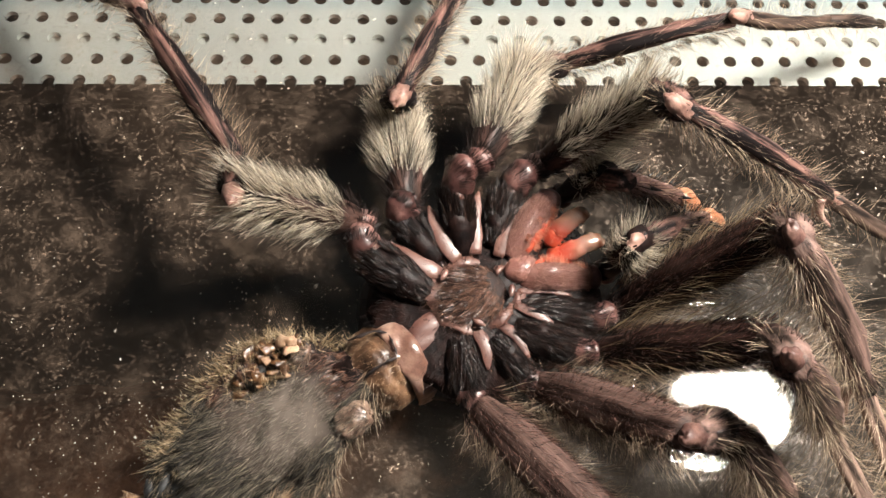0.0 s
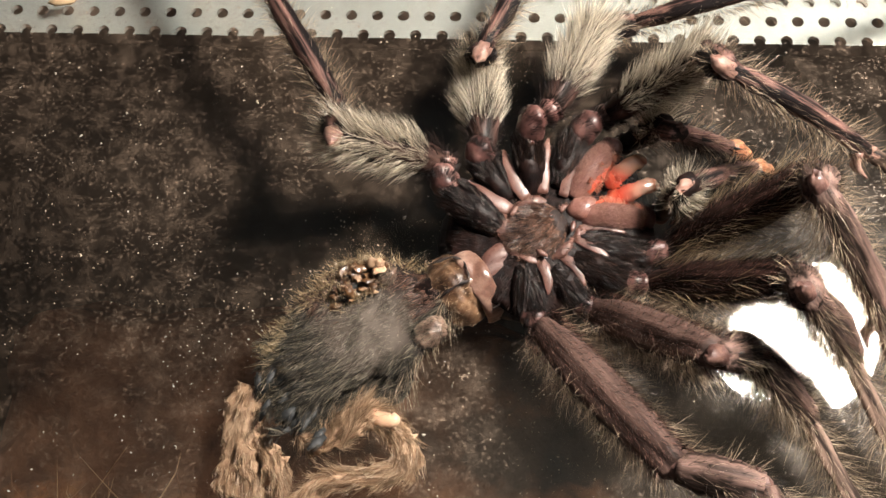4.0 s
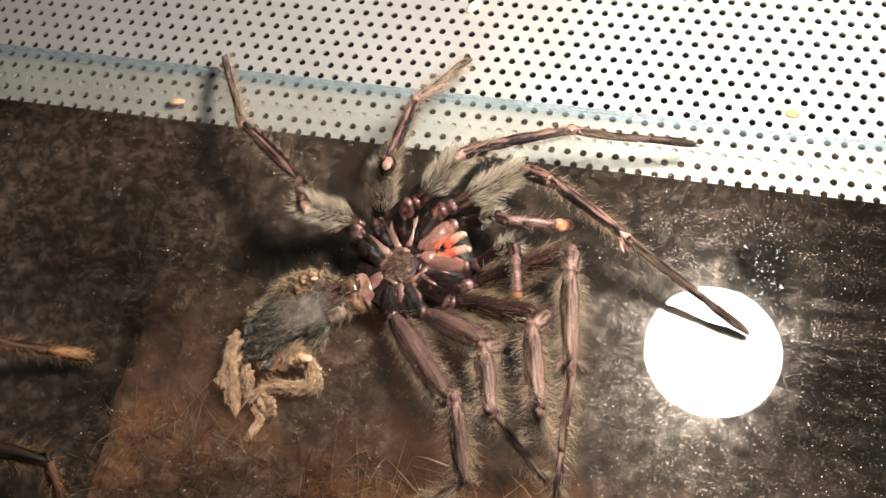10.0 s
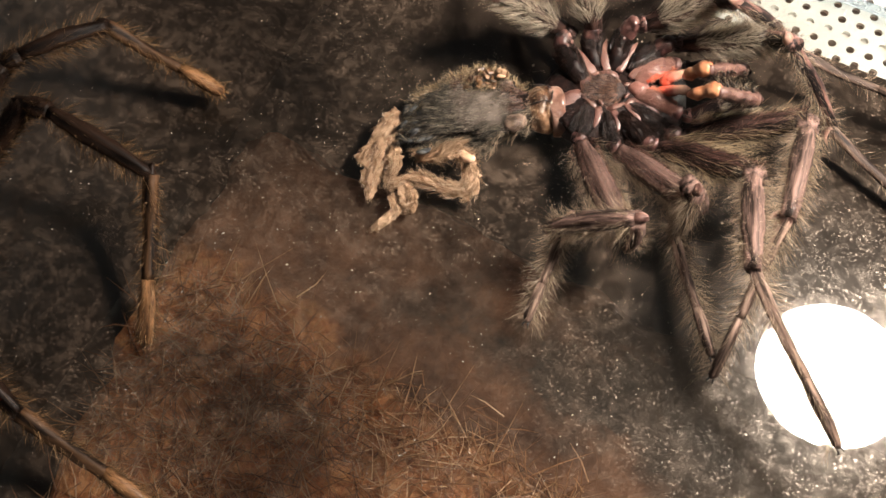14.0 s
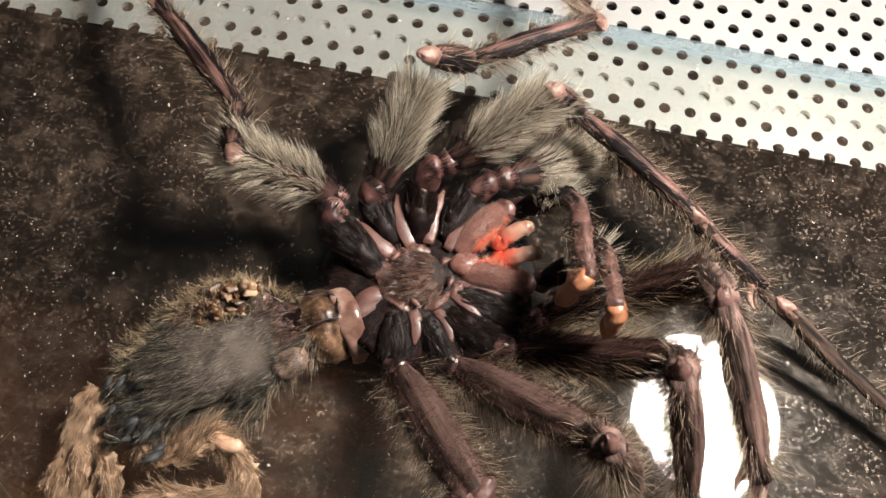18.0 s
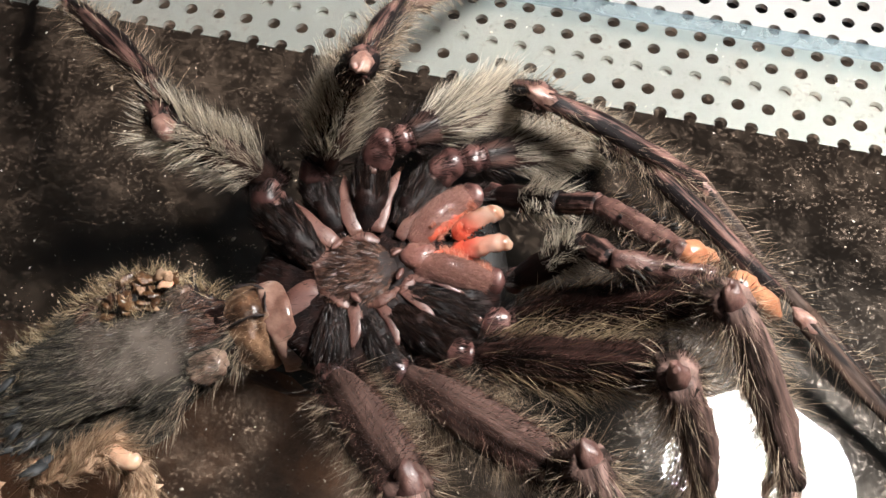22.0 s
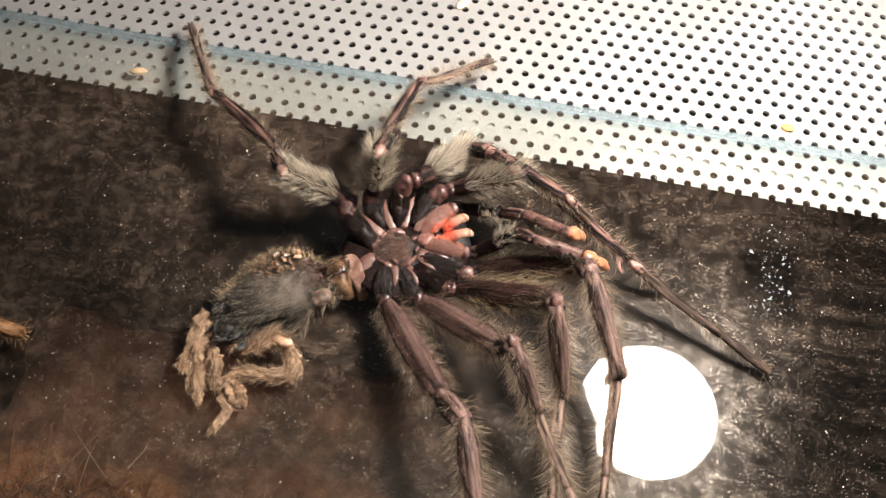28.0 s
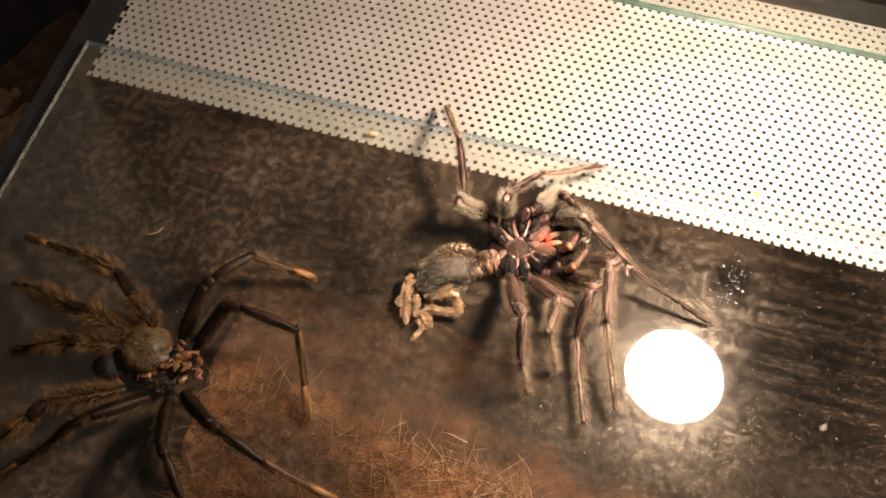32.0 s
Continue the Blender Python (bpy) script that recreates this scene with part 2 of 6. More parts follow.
def box(bm, x0, x1, y0, y1, z0, z1, bevel=0.0):
    r = bmesh.ops.create_cube(bm, size=1.0, matrix=Matrix.LocRotScale(((x0 + x1) / 2, (y0 + y1) / 2, (z0 + z1) / 2), None, (x1 - x0, y1 - y0, z1 - z0)))
    if bevel:
        es = list({e for v in r["verts"] for e in v.link_edges})
        bmesh.ops.bevel(bm, geom=es, offset=bevel, segments=2, affect="EDGES")
    return bm


# ---- terrarium ----
GLASS_T = 0.0026
STRIP_Y = 0.0472
EDGE_Y, PLATE_X0, PLATE_X1, PLATE_Y1, PITCH = 0.0342, -0.2095, 0.26, 0.1590, 0.00410


def glass_pane(name, x0, x1, y0, y1, label):
    bm = box(bmesh.new(), x0, x1, y0, y1, -GLASS_T, 0)
    bmesh.ops.bisect_plane(bm, geom=bm.verts[:] + bm.edges[:] + bm.faces[:], plane_co=(0, STRIP_Y, 0), plane_no=(0, 1, 0))
    ob = mesh_object(name, bm, [M_GLASS, M_EDGE, M_UNDER, M_EDGE_STRIP], False)
    for p in ob.data.polygons:
        tinted = STRIP_Y < p.center.y < 0.1
        p.material_index = 3 if tinted and p.normal.z > 0.5 else 0 if p.normal.z > 0.5 else 2 if p.normal.z < -0.5 else 1
    return tagged(ob, label, "glass lid", kind="structure")


glass_pane("glass_lid", -0.2155, 0.26, -0.41, 0.0500, "dusty clear glass lid of a terrarium")
glass_pane("glass_lid_rear", -0.2155, 0.26, 0.1425, 0.30, "clear glass pane behind the vent strip")


def vent_plate():
    """Perforated sheet: one cell a hole, every second row shifted by half a pitch, the front row cut open."""
    h, r, n, top, low = PITCH * 0.866, PITCH * 0.225, 16, -GLASS_T - 0.0003, -GLASS_T - 0.0011
    rows = int((PLATE_Y1 - EDGE_Y) / h) + 1
    cols = int((PLATE_X1 - PLATE_X0) / PITCH)
    verts, faces = [], []
    corner = math.degrees(math.atan2(h, PITCH))
    quarter = (0.0, corner / 2, corner, (corner + 90) / 2)
    angles = [a for a in quarter] + [180 - a for a in (90,) + quarter[:0:-1]] + [180 + a for a in quarter] + [360 - a for a in (90,) + quarter[:0:-1]]
    ring = [(math.cos(math.radians(a)), math.sin(math.radians(a))) for a in angles]
    for j in range(rows):
        cy = EDGE_Y + 0.0006 + j * h
        for i in range(cols):
            cx = PLATE_X0 + (i + 0.5 + 0.5 * (j % 2)) * PITCH
            base = len(verts)
            for ux, uy in ring:
                s = 1 / max(abs(ux) / (PITCH / 2), abs(uy) / (h / 2))
                verts.append((cx + ux * s, max(EDGE_Y, cy + uy * s), top))
            for ux, uy in ring:
                verts.append((cx + ux * r, max(EDGE_Y, cy + uy * r), top))
            for ux, uy in ring:
                verts.append((cx + ux * r, max(EDGE_Y, cy + uy * r), low))
            for k in range(n):
                q = (k + 1) % n
                faces.append((base + k, base + q, base + n + q, base + n + k))
                if cy + r * (ring[k][1] + ring[q][1]) / 2 > EDGE_Y:
                    faces.append((base + n + k, base + n + q, base + 2 * n + q, base + 2 * n + k))
    me = bpy.data.meshes.new("vent_plate")
    me.from_pydata(verts, [], faces)
    me.materials.append(M_METAL)
    return tagged(new("vent_plate", me), "perforated aluminium ventilation strip with small round holes", "vent plate", kind="structure")


vent_plate()
ledge = bmesh.new()
box(ledge, PLATE_X0, PLATE_X1, EDGE_Y + 0.0064, EDGE_Y + 0.0090, -0.0075, -GLASS_T - 0.0013)
tagged(mesh_object("vent_ledge", ledge, surface("pale_ledge", [(0.3, (0.16, 0.16, 0.15)), (0.7, (0.30, 0.295, 0.28))], 60, 0.4), False), "pale support ledge under the ventilation strip", "ledge", kind="structure")
rim = bmesh.new()
box(rim, -0.2260, PLATE_X0, -0.40, 0.40, -0.26, -GLASS_T - 0.0004)
tagged(mesh_object("tank_rim", rim, M_RIM, False), "black side frame of the glass terrarium", "frame", kind="structure")
fl = bmesh.new()
box(fl, -0.2095, 0.26, -0.40, 0.1604, -0.27, -0.26)
tagged(mesh_object("tank_floor", fl, M_DARK, False), "dark floor inside the terrarium", "floor", kind="structure")

# ---- materials of the shed skins ----
def streaked(name, dark, light, along=60.0, across=900.0, roughness=0.38, low=0.42, high=0.62, coat=0.15, bump=0.35, gloss=0.16):
    """Skin with long streaks that run down the limb (local z)."""
    m, nt, out = nodes_of(name)
    tc = nt.nodes.new("ShaderNodeTexCoord")
    mp = nt.nodes.new("ShaderNodeMapping")
    mp.inputs["Scale"].default_value = (across, across, along)
    nt.links.new(tc.outputs["Object"], mp.inputs["Vector"])
    st = noise_tex(nt, 1.0, 4.0, 0.6, mp.outputs[0])
    col = ramp(nt, st, [(low, dark), ((low + high) / 2, tuple(0.5 * (a + b) for a, b in zip(dark, light))), (high, light)])
    p = node(nt, "ShaderNodeBsdfPrincipled", Roughness=roughness)
    p.inputs["Specular IOR Level"].default_value = gloss
    p.inputs["Coat Weight"].default_value = coat
    p.inputs["Coat Roughness"].default_value = 0.25
    nt.links.new(col, p.inputs["Base Color"])
    b = node(nt, "ShaderNodeBump", Strength=bump, Distance=0.0003)
    nt.links.new(st, b.inputs["Height"])
    nt.links.new(b.outputs["Normal"], p.inputs["Normal"])
    nt.links.new(p.outputs[0], out.inputs[0])
    return m


def hair_mat(name, stops, roughness=0.45, through_light=0.25, gloss=0.5):
    m, nt, out = nodes_of(name)
    geo = nt.nodes.new("ShaderNodeNewGeometry")
    col = ramp(nt, geo.outputs["Random Per Island"], stops)
    p = node(nt, "ShaderNodeBsdfPrincipled", Roughness=roughness)
    p.inputs["Specular IOR Level"].default_value = gloss
    nt.links.new(col, p.inputs["Base Color"])
    tr = nt.nodes.new("ShaderNodeBsdfTranslucent")
    nt.links.new(col, tr.inputs["Color"])
    mix = nt.nodes.new("ShaderNodeMixShader")
    mix.inputs[0].default_value = through_light
    nt.links.new(p.outputs[0], mix.inputs[1])
    nt.links.new(tr.outputs[0], mix.inputs[2])
    nt.links.new(mix.outputs[0], out.inputs[0])
    return m


M_LEG = streaked("leg_skin", (0.005, 0.003, 0.003), (0.165, 0.090, 0.074), 26, 1000, 0.58, 0.50, 0.66, 0.0)
M_FEMUR = streaked("femur_skin", (0.010, 0.006, 0.005), (0.11, 0.060, 0.048), 90, 500, 0.5, 0.45, 0.74, 0.05)
M_LEG_BACK = streaked("hind_leg_skin", (0.014, 0.009, 0.007), (0.205, 0.130, 0.108), 34, 900, 0.6, 0.42, 0.68, 0.0, 0.6)
M_FEMUR_BACK = streaked("hind_femur_skin", (0.018, 0.010, 0.008), (0.140, 0.086, 0.071), 45, 900, 0.58, 0.38, 0.66, 0.0, 0.7)
# Near-black skin for r1 and r2; the shade on r1 is in this colour.
M_FEMUR_DARK = streaked("dark_femur_skin", (0.004, 0.0025, 0.002), (0.052, 0.026, 0.021), 40, 900, 0.45, 0.46, 0.72, 0.03, 0.6)
M_FOOT = streaked("foot_skin", (0.008, 0.005, 0.004), (0.085, 0.056, 0.042), 60, 800, 0.6, coat=0.0)
M_FOOT_BACK = streaked("hind_foot_skin", (0.030, 0.020, 0.016), (0.27, 0.185, 0.145), 60, 800, 0.6, coat=0.0)
M_JOINT = surface("joint_skin", [(0.3, (0.060, 0.028, 0.022)), (0.5, (0.23, 0.128, 0.100)), (0.75, (0.48, 0.32, 0.25))], 330, 0.42, bump=0.6, coat=0.06, sss=0.1)
M_KNEE = surface("knee_skin", [(0.3, (0.022, 0.010, 0.009)), (0.5, (0.085, 0.042, 0.034)), (0.75, (0.26, 0.150, 0.118))], 380, 0.45, bump=0.6, coat=0.05)
M_TROCH = surface("trochanter_skin", [(0.3, (0.024, 0.010, 0.009)), (0.5, (0.082, 0.036, 0.031)), (0.72, (0.24, 0.130, 0.110))], 300, 0.34, bump=0.5, coat=0.12)
M_COXA = streaked("coxa_skin", (0.003, 0.0015, 0.0015), (0.020, 0.009, 0.007), 150, 700, 0.5, 0.4, 0.75, 0.0, 0.8)
M_STERN = surface("sternum_skin", [(0.3, (0.005, 0.0025, 0.002)), (0.7, (0.018, 0.008, 0.006))], 700, 0.7, bump=0.6)
M_MEMB = surface("pale_membrane", [(0.3, (0.070, 0.030, 0.024)), (0.5, (0.125, 0.060, 0.047)), (0.75, (0.21, 0.118, 0.094))], 230, 0.42, bump=0.35, bump_scale=420, coat=0.06, sss=0.1)
M_STRAP = surface("waist_strap_skin", [(0.3, (0.075, 0.034, 0.024)), (0.45, (0.155, 0.082, 0.060)), (0.58, (0.24, 0.145, 0.110)), (0.75, (0.42, 0.30, 0.235))], 300, 0.28, bump=0.7, bump_scale=260, bump_depth=0.0006, coat=0.3, sss=0.12)
M_MAX = surface("maxilla_skin", [(0.25, (0.12, 0.046, 0.037)), (0.5, (0.195, 0.088, 0.070)), (0.8, (0.33, 0.180, 0.145))], 260, 0.34, bump=0.35, bump_scale=1100, coat=0.15, sss=0.15)
M_RED = surface("red_mouth_skin", [(0.3, (0.40, 0.050, 0.025)), (0.55, (0.60, 0.120, 0.060)), (0.8, (0.72, 0.28, 0.17))], 400, 0.30, bump=0.5, coat=0.35, sss=0.2)
M_FANG, nt_f, out_f = nodes_of("fang_shell")
fang_base = nt_f.nodes.new("ShaderNodeVectorMath")
fang_base.operation = "DISTANCE"
fang_base.inputs[1].default_value = (0.0046, 0.0024, 0.0098)
nt_f.links.new(nt_f.nodes.new("ShaderNodeTexCoord").outputs["Object"], fang_base.inputs[0])
fang_way = node(nt_f, "ShaderNodeMapRange", From_Min=0.0012, From_Max=0.0062)
nt_f.links.new(fang_base.outputs["Value"], fang_way.inputs["Value"])
fang_skin = node(nt_f, "ShaderNodeBsdfPrincipled", Roughness=0.22)
fang_skin.inputs["Coat Weight"].default_value = 0.7
fang_skin.inputs["Subsurface Weight"].default_value = 0.4
fang_skin.inputs["Subsurface Radius"].default_value = (0.002, 0.001, 0.0006)
nt_f.links.new(ramp(nt_f, fang_way.outputs[0], [(0.0, (0.56, 0.070, 0.040)), (0.30, (0.52, 0.13, 0.085)), (0.45, (0.38, 0.165, 0.115)), (0.62, (0.34, 0.185, 0.135)), (0.80, (0.36, 0.225, 0.165)), (0.90, (0.22, 0.095, 0.055)), (0.97, (0.38, 0.25, 0.18))]), fang_skin.inputs["Base Color"])
fang_bump = node(nt_f, "ShaderNodeBump", Strength=0.5, Distance=0.0003)
nt_f.links.new(noise_tex(nt_f, 650, 3.0, 0.5), fang_bump.inputs["Height"])
nt_f.links.new(fang_bump.outputs["Normal"], fang_skin.inputs["Normal"])
nt_f.links.new(fang_skin.outputs[0], out_f.inputs[0])
M_BULB = surface("palp_bulb_skin", [(0.3, (0.24, 0.085, 0.040)), (0.7, (0.46, 0.225, 0.115))], 350, 0.3, bump=0.5, coat=0.3, sss=0.15)
M_ABD, nt_b, out_b = nodes_of("abdomen_skin")
abd_at = nt_b.nodes.new("ShaderNodeTexCoord").outputs["Object"]
abd_far = nt_b.nodes.new("ShaderNodeVectorMath")
abd_far.operation = "DISTANCE"
abd_far.inputs[1].default_value = (-0.0262, -0.0172, 0.0090)
nt_b.links.new(abd_at, abd_far.inputs[0])
abd_sum = nt_b.nodes.new("ShaderNodeMath")
abd_sum.operation = "MULTIPLY_ADD"
abd_sum.inputs[1].default_value = 0.006
nt_b.links.new(noise_tex(nt_b, 260, 5.0, 0.7, abd_at), abd_sum.inputs[0])
nt_b.links.new(abd_far.outputs["Value"], abd_sum.inputs[2])
abd_way = node(nt_b, "ShaderNodeMapRange", From_Min=0.0055, From_Max=0.0110)
nt_b.links.new(abd_sum.outputs[0], abd_way.inputs["Value"])
abd_skin = node(nt_b, "ShaderNodeBsdfPrincipled", Roughness=0.75)
abd_skin.inputs["Specular IOR Level"].default_value = 0.25
nt_b.links.new(ramp(nt_b, abd_way.outputs[0], [(0.0, (0.090, 0.072, 0.058)), (0.5, (0.045, 0.034, 0.026)), (1.0, (0.010, 0.006, 0.005))]), abd_skin.inputs["Base Color"])
nt_b.links.new(abd_skin.outputs[0], out_b.inputs[0])
M_PLATE = surface("epigastric_skin", [(0.30, (0.018, 0.009, 0.006)), (0.45, (0.075, 0.040, 0.022)), (0.58, (0.17, 0.095, 0.052)), (0.75, (0.31, 0.190, 0.115))], 330, 0.32, bump=0.7, bump_scale=900, coat=0.2, sss=0.1)
M_TAN = surface("torn_tan_skin", [(0.3, (0.15, 0.082, 0.046)), (0.5, (0.35, 0.22, 0.13)), (0.75, (0.56, 0.40, 0.27))], 300, 0.7, bump=0.9, bump_scale=700)
M_NUB = surface("pale_nub", [(0.3, (0.52, 0.30, 0.18)), (0.7, (0.74, 0.51, 0.36))], 300, 0.36, coat=0.2, sss=0.2)
M_LUNG = surface("lung_skin", [(0.3, (0.060, 0.034, 0.024)), (0.5, (0.16, 0.100, 0.072)), (0.72, (0.36, 0.265, 0.20))], 420, 0.34, bump=0.6, coat=0.2)
M_TORN = surface("torn_rust_skin", [(0.3, (0.022, 0.010, 0.005)), (0.55, (0.105, 0.050, 0.020)), (0.75, (0.30, 0.175, 0.080))], 500, 0.36, bump=0.6, coat=0.2)
M_BLACK = surface("black_inside", [(0.3, (0.006, 0.006, 0.006)), (0.7, (0.02, 0.018, 0.016))], 200, 0.5)
H_PALE = hair_mat("pale_fur", [(0.0, (0.075, 0.063, 0.050)), (0.3, (0.38, 0.335, 0.265)), (0.7, (0.74, 0.66, 0.53)), (1.0, (0.95, 0.88, 0.73))], 0.45, 0.5)
H_STRAW = hair_mat("straw_fur", [(0.0, (0.070, 0.050, 0.035)), (0.4, (0.24, 0.176, 0.120)), (0.8, (0.46, 0.36, 0.25)), (1.0, (0.66, 0.54, 0.39))], 0.5, 0.35)
H_EDGE = hair_mat("warm_straw_fur", [(0.0, (0.10, 0.066, 0.036)), (0.4, (0.33, 0.24, 0.14)), (1.0, (0.64, 0.52, 0.33))])
H_COXA = hair_mat("black_bristle", [(0.0, (0.002, 0.0012, 0.001)), (0.80, (0.008, 0.0042, 0.0032)), (1.0, (0.080, 0.042, 0.030))], 0.36, 0.03, 0.20)
H_DARK = hair_mat("dark_fur", [(0.0, (0.003, 0.002, 0.002)), (0.7, (0.012, 0.008, 0.007)), (1.0, (0.05, 0.032, 0.027))], 0.5, 0.05, 0.16)
H_STERN = hair_mat("sternum_fur", [(0.0, (0.008, 0.0035, 0.0025)), (0.5, (0.040, 0.017, 0.011)), (1.0, (0.25, 0.132, 0.086))], 0.32, 0.06, 0.36)
H_MOUTH = hair_mat("orange_bristle", [(0.0, (0.46, 0.13, 0.075)), (0.6, (0.66, 0.30, 0.20)), (1.0, (0.82, 0.54, 0.41))], 0.4, 0.4)
H_LOBE = hair_mat("lobe_down", [(0.0, (0.15, 0.066, 0.052)), (0.5, (0.25, 0.130, 0.102)), (1.0, (0.44, 0.27, 0.215))], 0.5, 0.25, 0.3)
H_GREY = hair_mat("grey_velvet", [(0.0, (0.045, 0.036, 0.028)), (0.4, (0.125, 0.102, 0.082)), (0.8, (0.24, 0.205, 0.168)), (1.0, (0.42, 0.37, 0.30))], 0.6, 0.3, 0.25)
H_TEAL = hair_mat("slate_fur", [(0.0, (0.008, 0.006, 0.005)), (0.55, (0.038, 0.033, 0.026)), (0.85, (0.135, 0.115, 0.085)), (1.0, (0.40, 0.345, 0.25))], 0.6, 0.25, 0.3)
H_TAN = hair_mat("tan_fur", [(0.0, (0.13, 0.075, 0.042)), (0.5, (0.38, 0.255, 0.155)), (1.0, (0.62, 0.47, 0.32))])
H_BROWN = hair_mat("brown_fur", [(0.0, (0.018, 0.010, 0.005)), (0.45, (0.13, 0.072, 0.030)), (1.0, (0.46, 0.29, 0.14))], 0.5, 0.35, 0.25)
M_LEG2 = streaked("brown_leg_skin", (0.003, 0.002, 0.0015), (0.022, 0.0115, 0.007), 40, 500, 0.5, coat=0.0)
M_FOOT2 = streaked("brown_foot_skin", (0.05, 0.024, 0.011), (0.30, 0.155, 0.070), 120, 500, 0.5, coat=0.05)
M_SHANK2 = streaked("brown_shank_skin", (0.010, 0.006, 0.004), (0.105, 0.056, 0.028), 60, 500, 0.55, coat=0.0)
M_CAR2 = surface("carapace_skin", [(0.3, (0.018, 0.013, 0.007)), (0.7, (0.085, 0.060, 0.030))], 300, 0.55, bump=0.7, bump_scale=700)
M_CHEL2 = surface("orange_brown_skin", [(0.3, (0.030, 0.011, 0.005)), (0.5, (0.14, 0.062, 0.026)), (0.75, (0.46, 0.25, 0.115))], 320, 0.40, bump=0.8, coat=0.2)


# ---- shape helpers ----
def tube(bm, pts, radii, n=10, squash=1.0, ridge=0.0, seed=0.0, groove=0.0):
    """A closed, tapering tube along a line of points."""
    pts = [Vector(p) for p in pts]
    rings, side = [], None
    for i, p in enumerate(pts):
        d = (pts[min(i + 1, len(pts) - 1)] - pts[max(i - 1, 0)]).normalized()
        ref = side if side is not None else (Vector((0, 0, 1)) if abs(d.z) < 0.9 else Vector((1, 0, 0)))
        a = (ref - d * ref.dot(d)).normalized()
        side = a
        b = d.cross(a)
        ring = []
        for k in range(n):
            w = 2 * math.pi * k / n
            r = radii[i] * (1 - groove * max(math.exp(-(((w - g + math.pi) % (2 * math.pi) - math.pi) / 0.3) ** 2) for g in (0.55, 2.2, -1.1))) * (1 + ridge * noise.noise(Vector((math.cos(w) * 1.7 + seed, math.sin(w) * 1.7, i * 0.7 + seed))))
            ring.append(bm.verts.new(p + a * math.cos(w) * r * squash + b * math.sin(w) * r))
        rings.append(ring)
    for r0, r1 in zip(rings, rings[1:]):
        for k in range(n):
            bm.faces.new((r0[k], r0[(k + 1) % n], r1[(k + 1) % n], r1[k]))
    for ring, flip in ((rings[0], True), (rings[-1], False)):
        c = bm.verts.new(sum((v.co for v in ring), Vector()) / n)
        for k in range(n):
            bm.faces.new((ring[(k + 1) % n], ring[k], c) if flip else (ring[k], ring[(k + 1) % n], c))
    return bm


def smooth_line(pts, steps=5):
    """Catmull-Rom line through the points."""
    p = [Vector(q) for q in pts]
    p = [2 * p[0] - p[1]] + p + [2 * p[-1] - p[-2]]
    out = []
    for i in range(1, len(p) - 2):
        for s in range(steps):
            t = s / steps
            out.append(0.5 * (2 * p[i] + (p[i + 1] - p[i - 1]) * t + (2 * p[i - 1] - 5 * p[i] + 4 * p[i + 1] - p[i + 2]) * t * t + (3 * p[i] - p[i - 1] - 3 * p[i + 1] + p[i + 2]) * t ** 3))
    out.append(p[-2])
    return out


def spread(values, count):
    return [float(np.interp(i / (count - 1), np.linspace(0, 1, len(values)), values)) for i in range(count)]


def blob(bm, m, radii, rough=0.0, freq=3.0, u=20, v=12, seed=0.0, crease=0.0):
    """A lumpy ellipsoid in the pose m, with sharp folds if crease is set."""
    r = bmesh.ops.create_uvsphere(bm, u_segments=u, v_segments=v, radius=1.0)
    for vert in r["verts"]:
        k = 1 + rough * noise.fractal(vert.co * freq + Vector((seed, seed, seed)), 1.0, 2.0, 3)
        if crease:
            fold = noise.noise(vert.co * freq * 0.7 + Vector((seed * 3, 5.0, seed)))
            fine = noise.noise(vert.co * freq * 1.9 + Vector((seed * 2, 9.0, seed)))
            k -= crease * (max(0.0, 1 - abs(fold) * 7) + 0.5 * max(0.0, 1 - abs(fine) * 6))
        vert.co = m @ Vector((vert.co.x * radii[0] * k, vert.co.y * radii[1] * k, vert.co.z * radii[2] * k))
    return bm


def hair_object(name, roots, material, parent, width=0.00008, label="", clump=0.0):
    """Fine hairs as tapering bent blades. roots: place, way, length, bend. Hairs of one clump lean together."""
    verts, faces, tufts = [], [], {}
    for p, d, length, bend in roots:
        d = d.normalized()
        if clump:
            key = (round(p.x / clump), round(p.y / clump), round(p.z / clump))
            lead = tufts.setdefault(key, (p, d, length))
            d = d.lerp(lead[1], 0.55).normalized()
        s = d.cross(Vector((random.uniform(-1, 1), random.uniform(-1, 1), random.uniform(-1, 1))))
        if s.length < 1e-6:
            continue
        s = s.normalized() * width * 0.5
        mid = p + d * length * 0.55 + bend * length * 0.12
        tip = p + d * length + bend * length * 0.42
        if clump:
            goal = lead[0] + lead[1] * max(length, lead[2])
            mid = mid.lerp(goal, 0.12)
            tip = tip.lerp(goal, 0.45)
        b = len(verts)
        verts += [p - s, p + s, mid - s * 0.75, mid + s * 0.75, tip]
        faces += [(b, b + 1, b + 3, b + 2), (b + 2, b + 3, b + 4)]
    me = bpy.data.meshes.new(name)
    me.from_pydata([tuple(v) for v in verts], [], faces)
    me.materials.append(material)
    ob = new(name, me)
    ob.parent = parent
    return tagged(ob, label, kind="stuff")


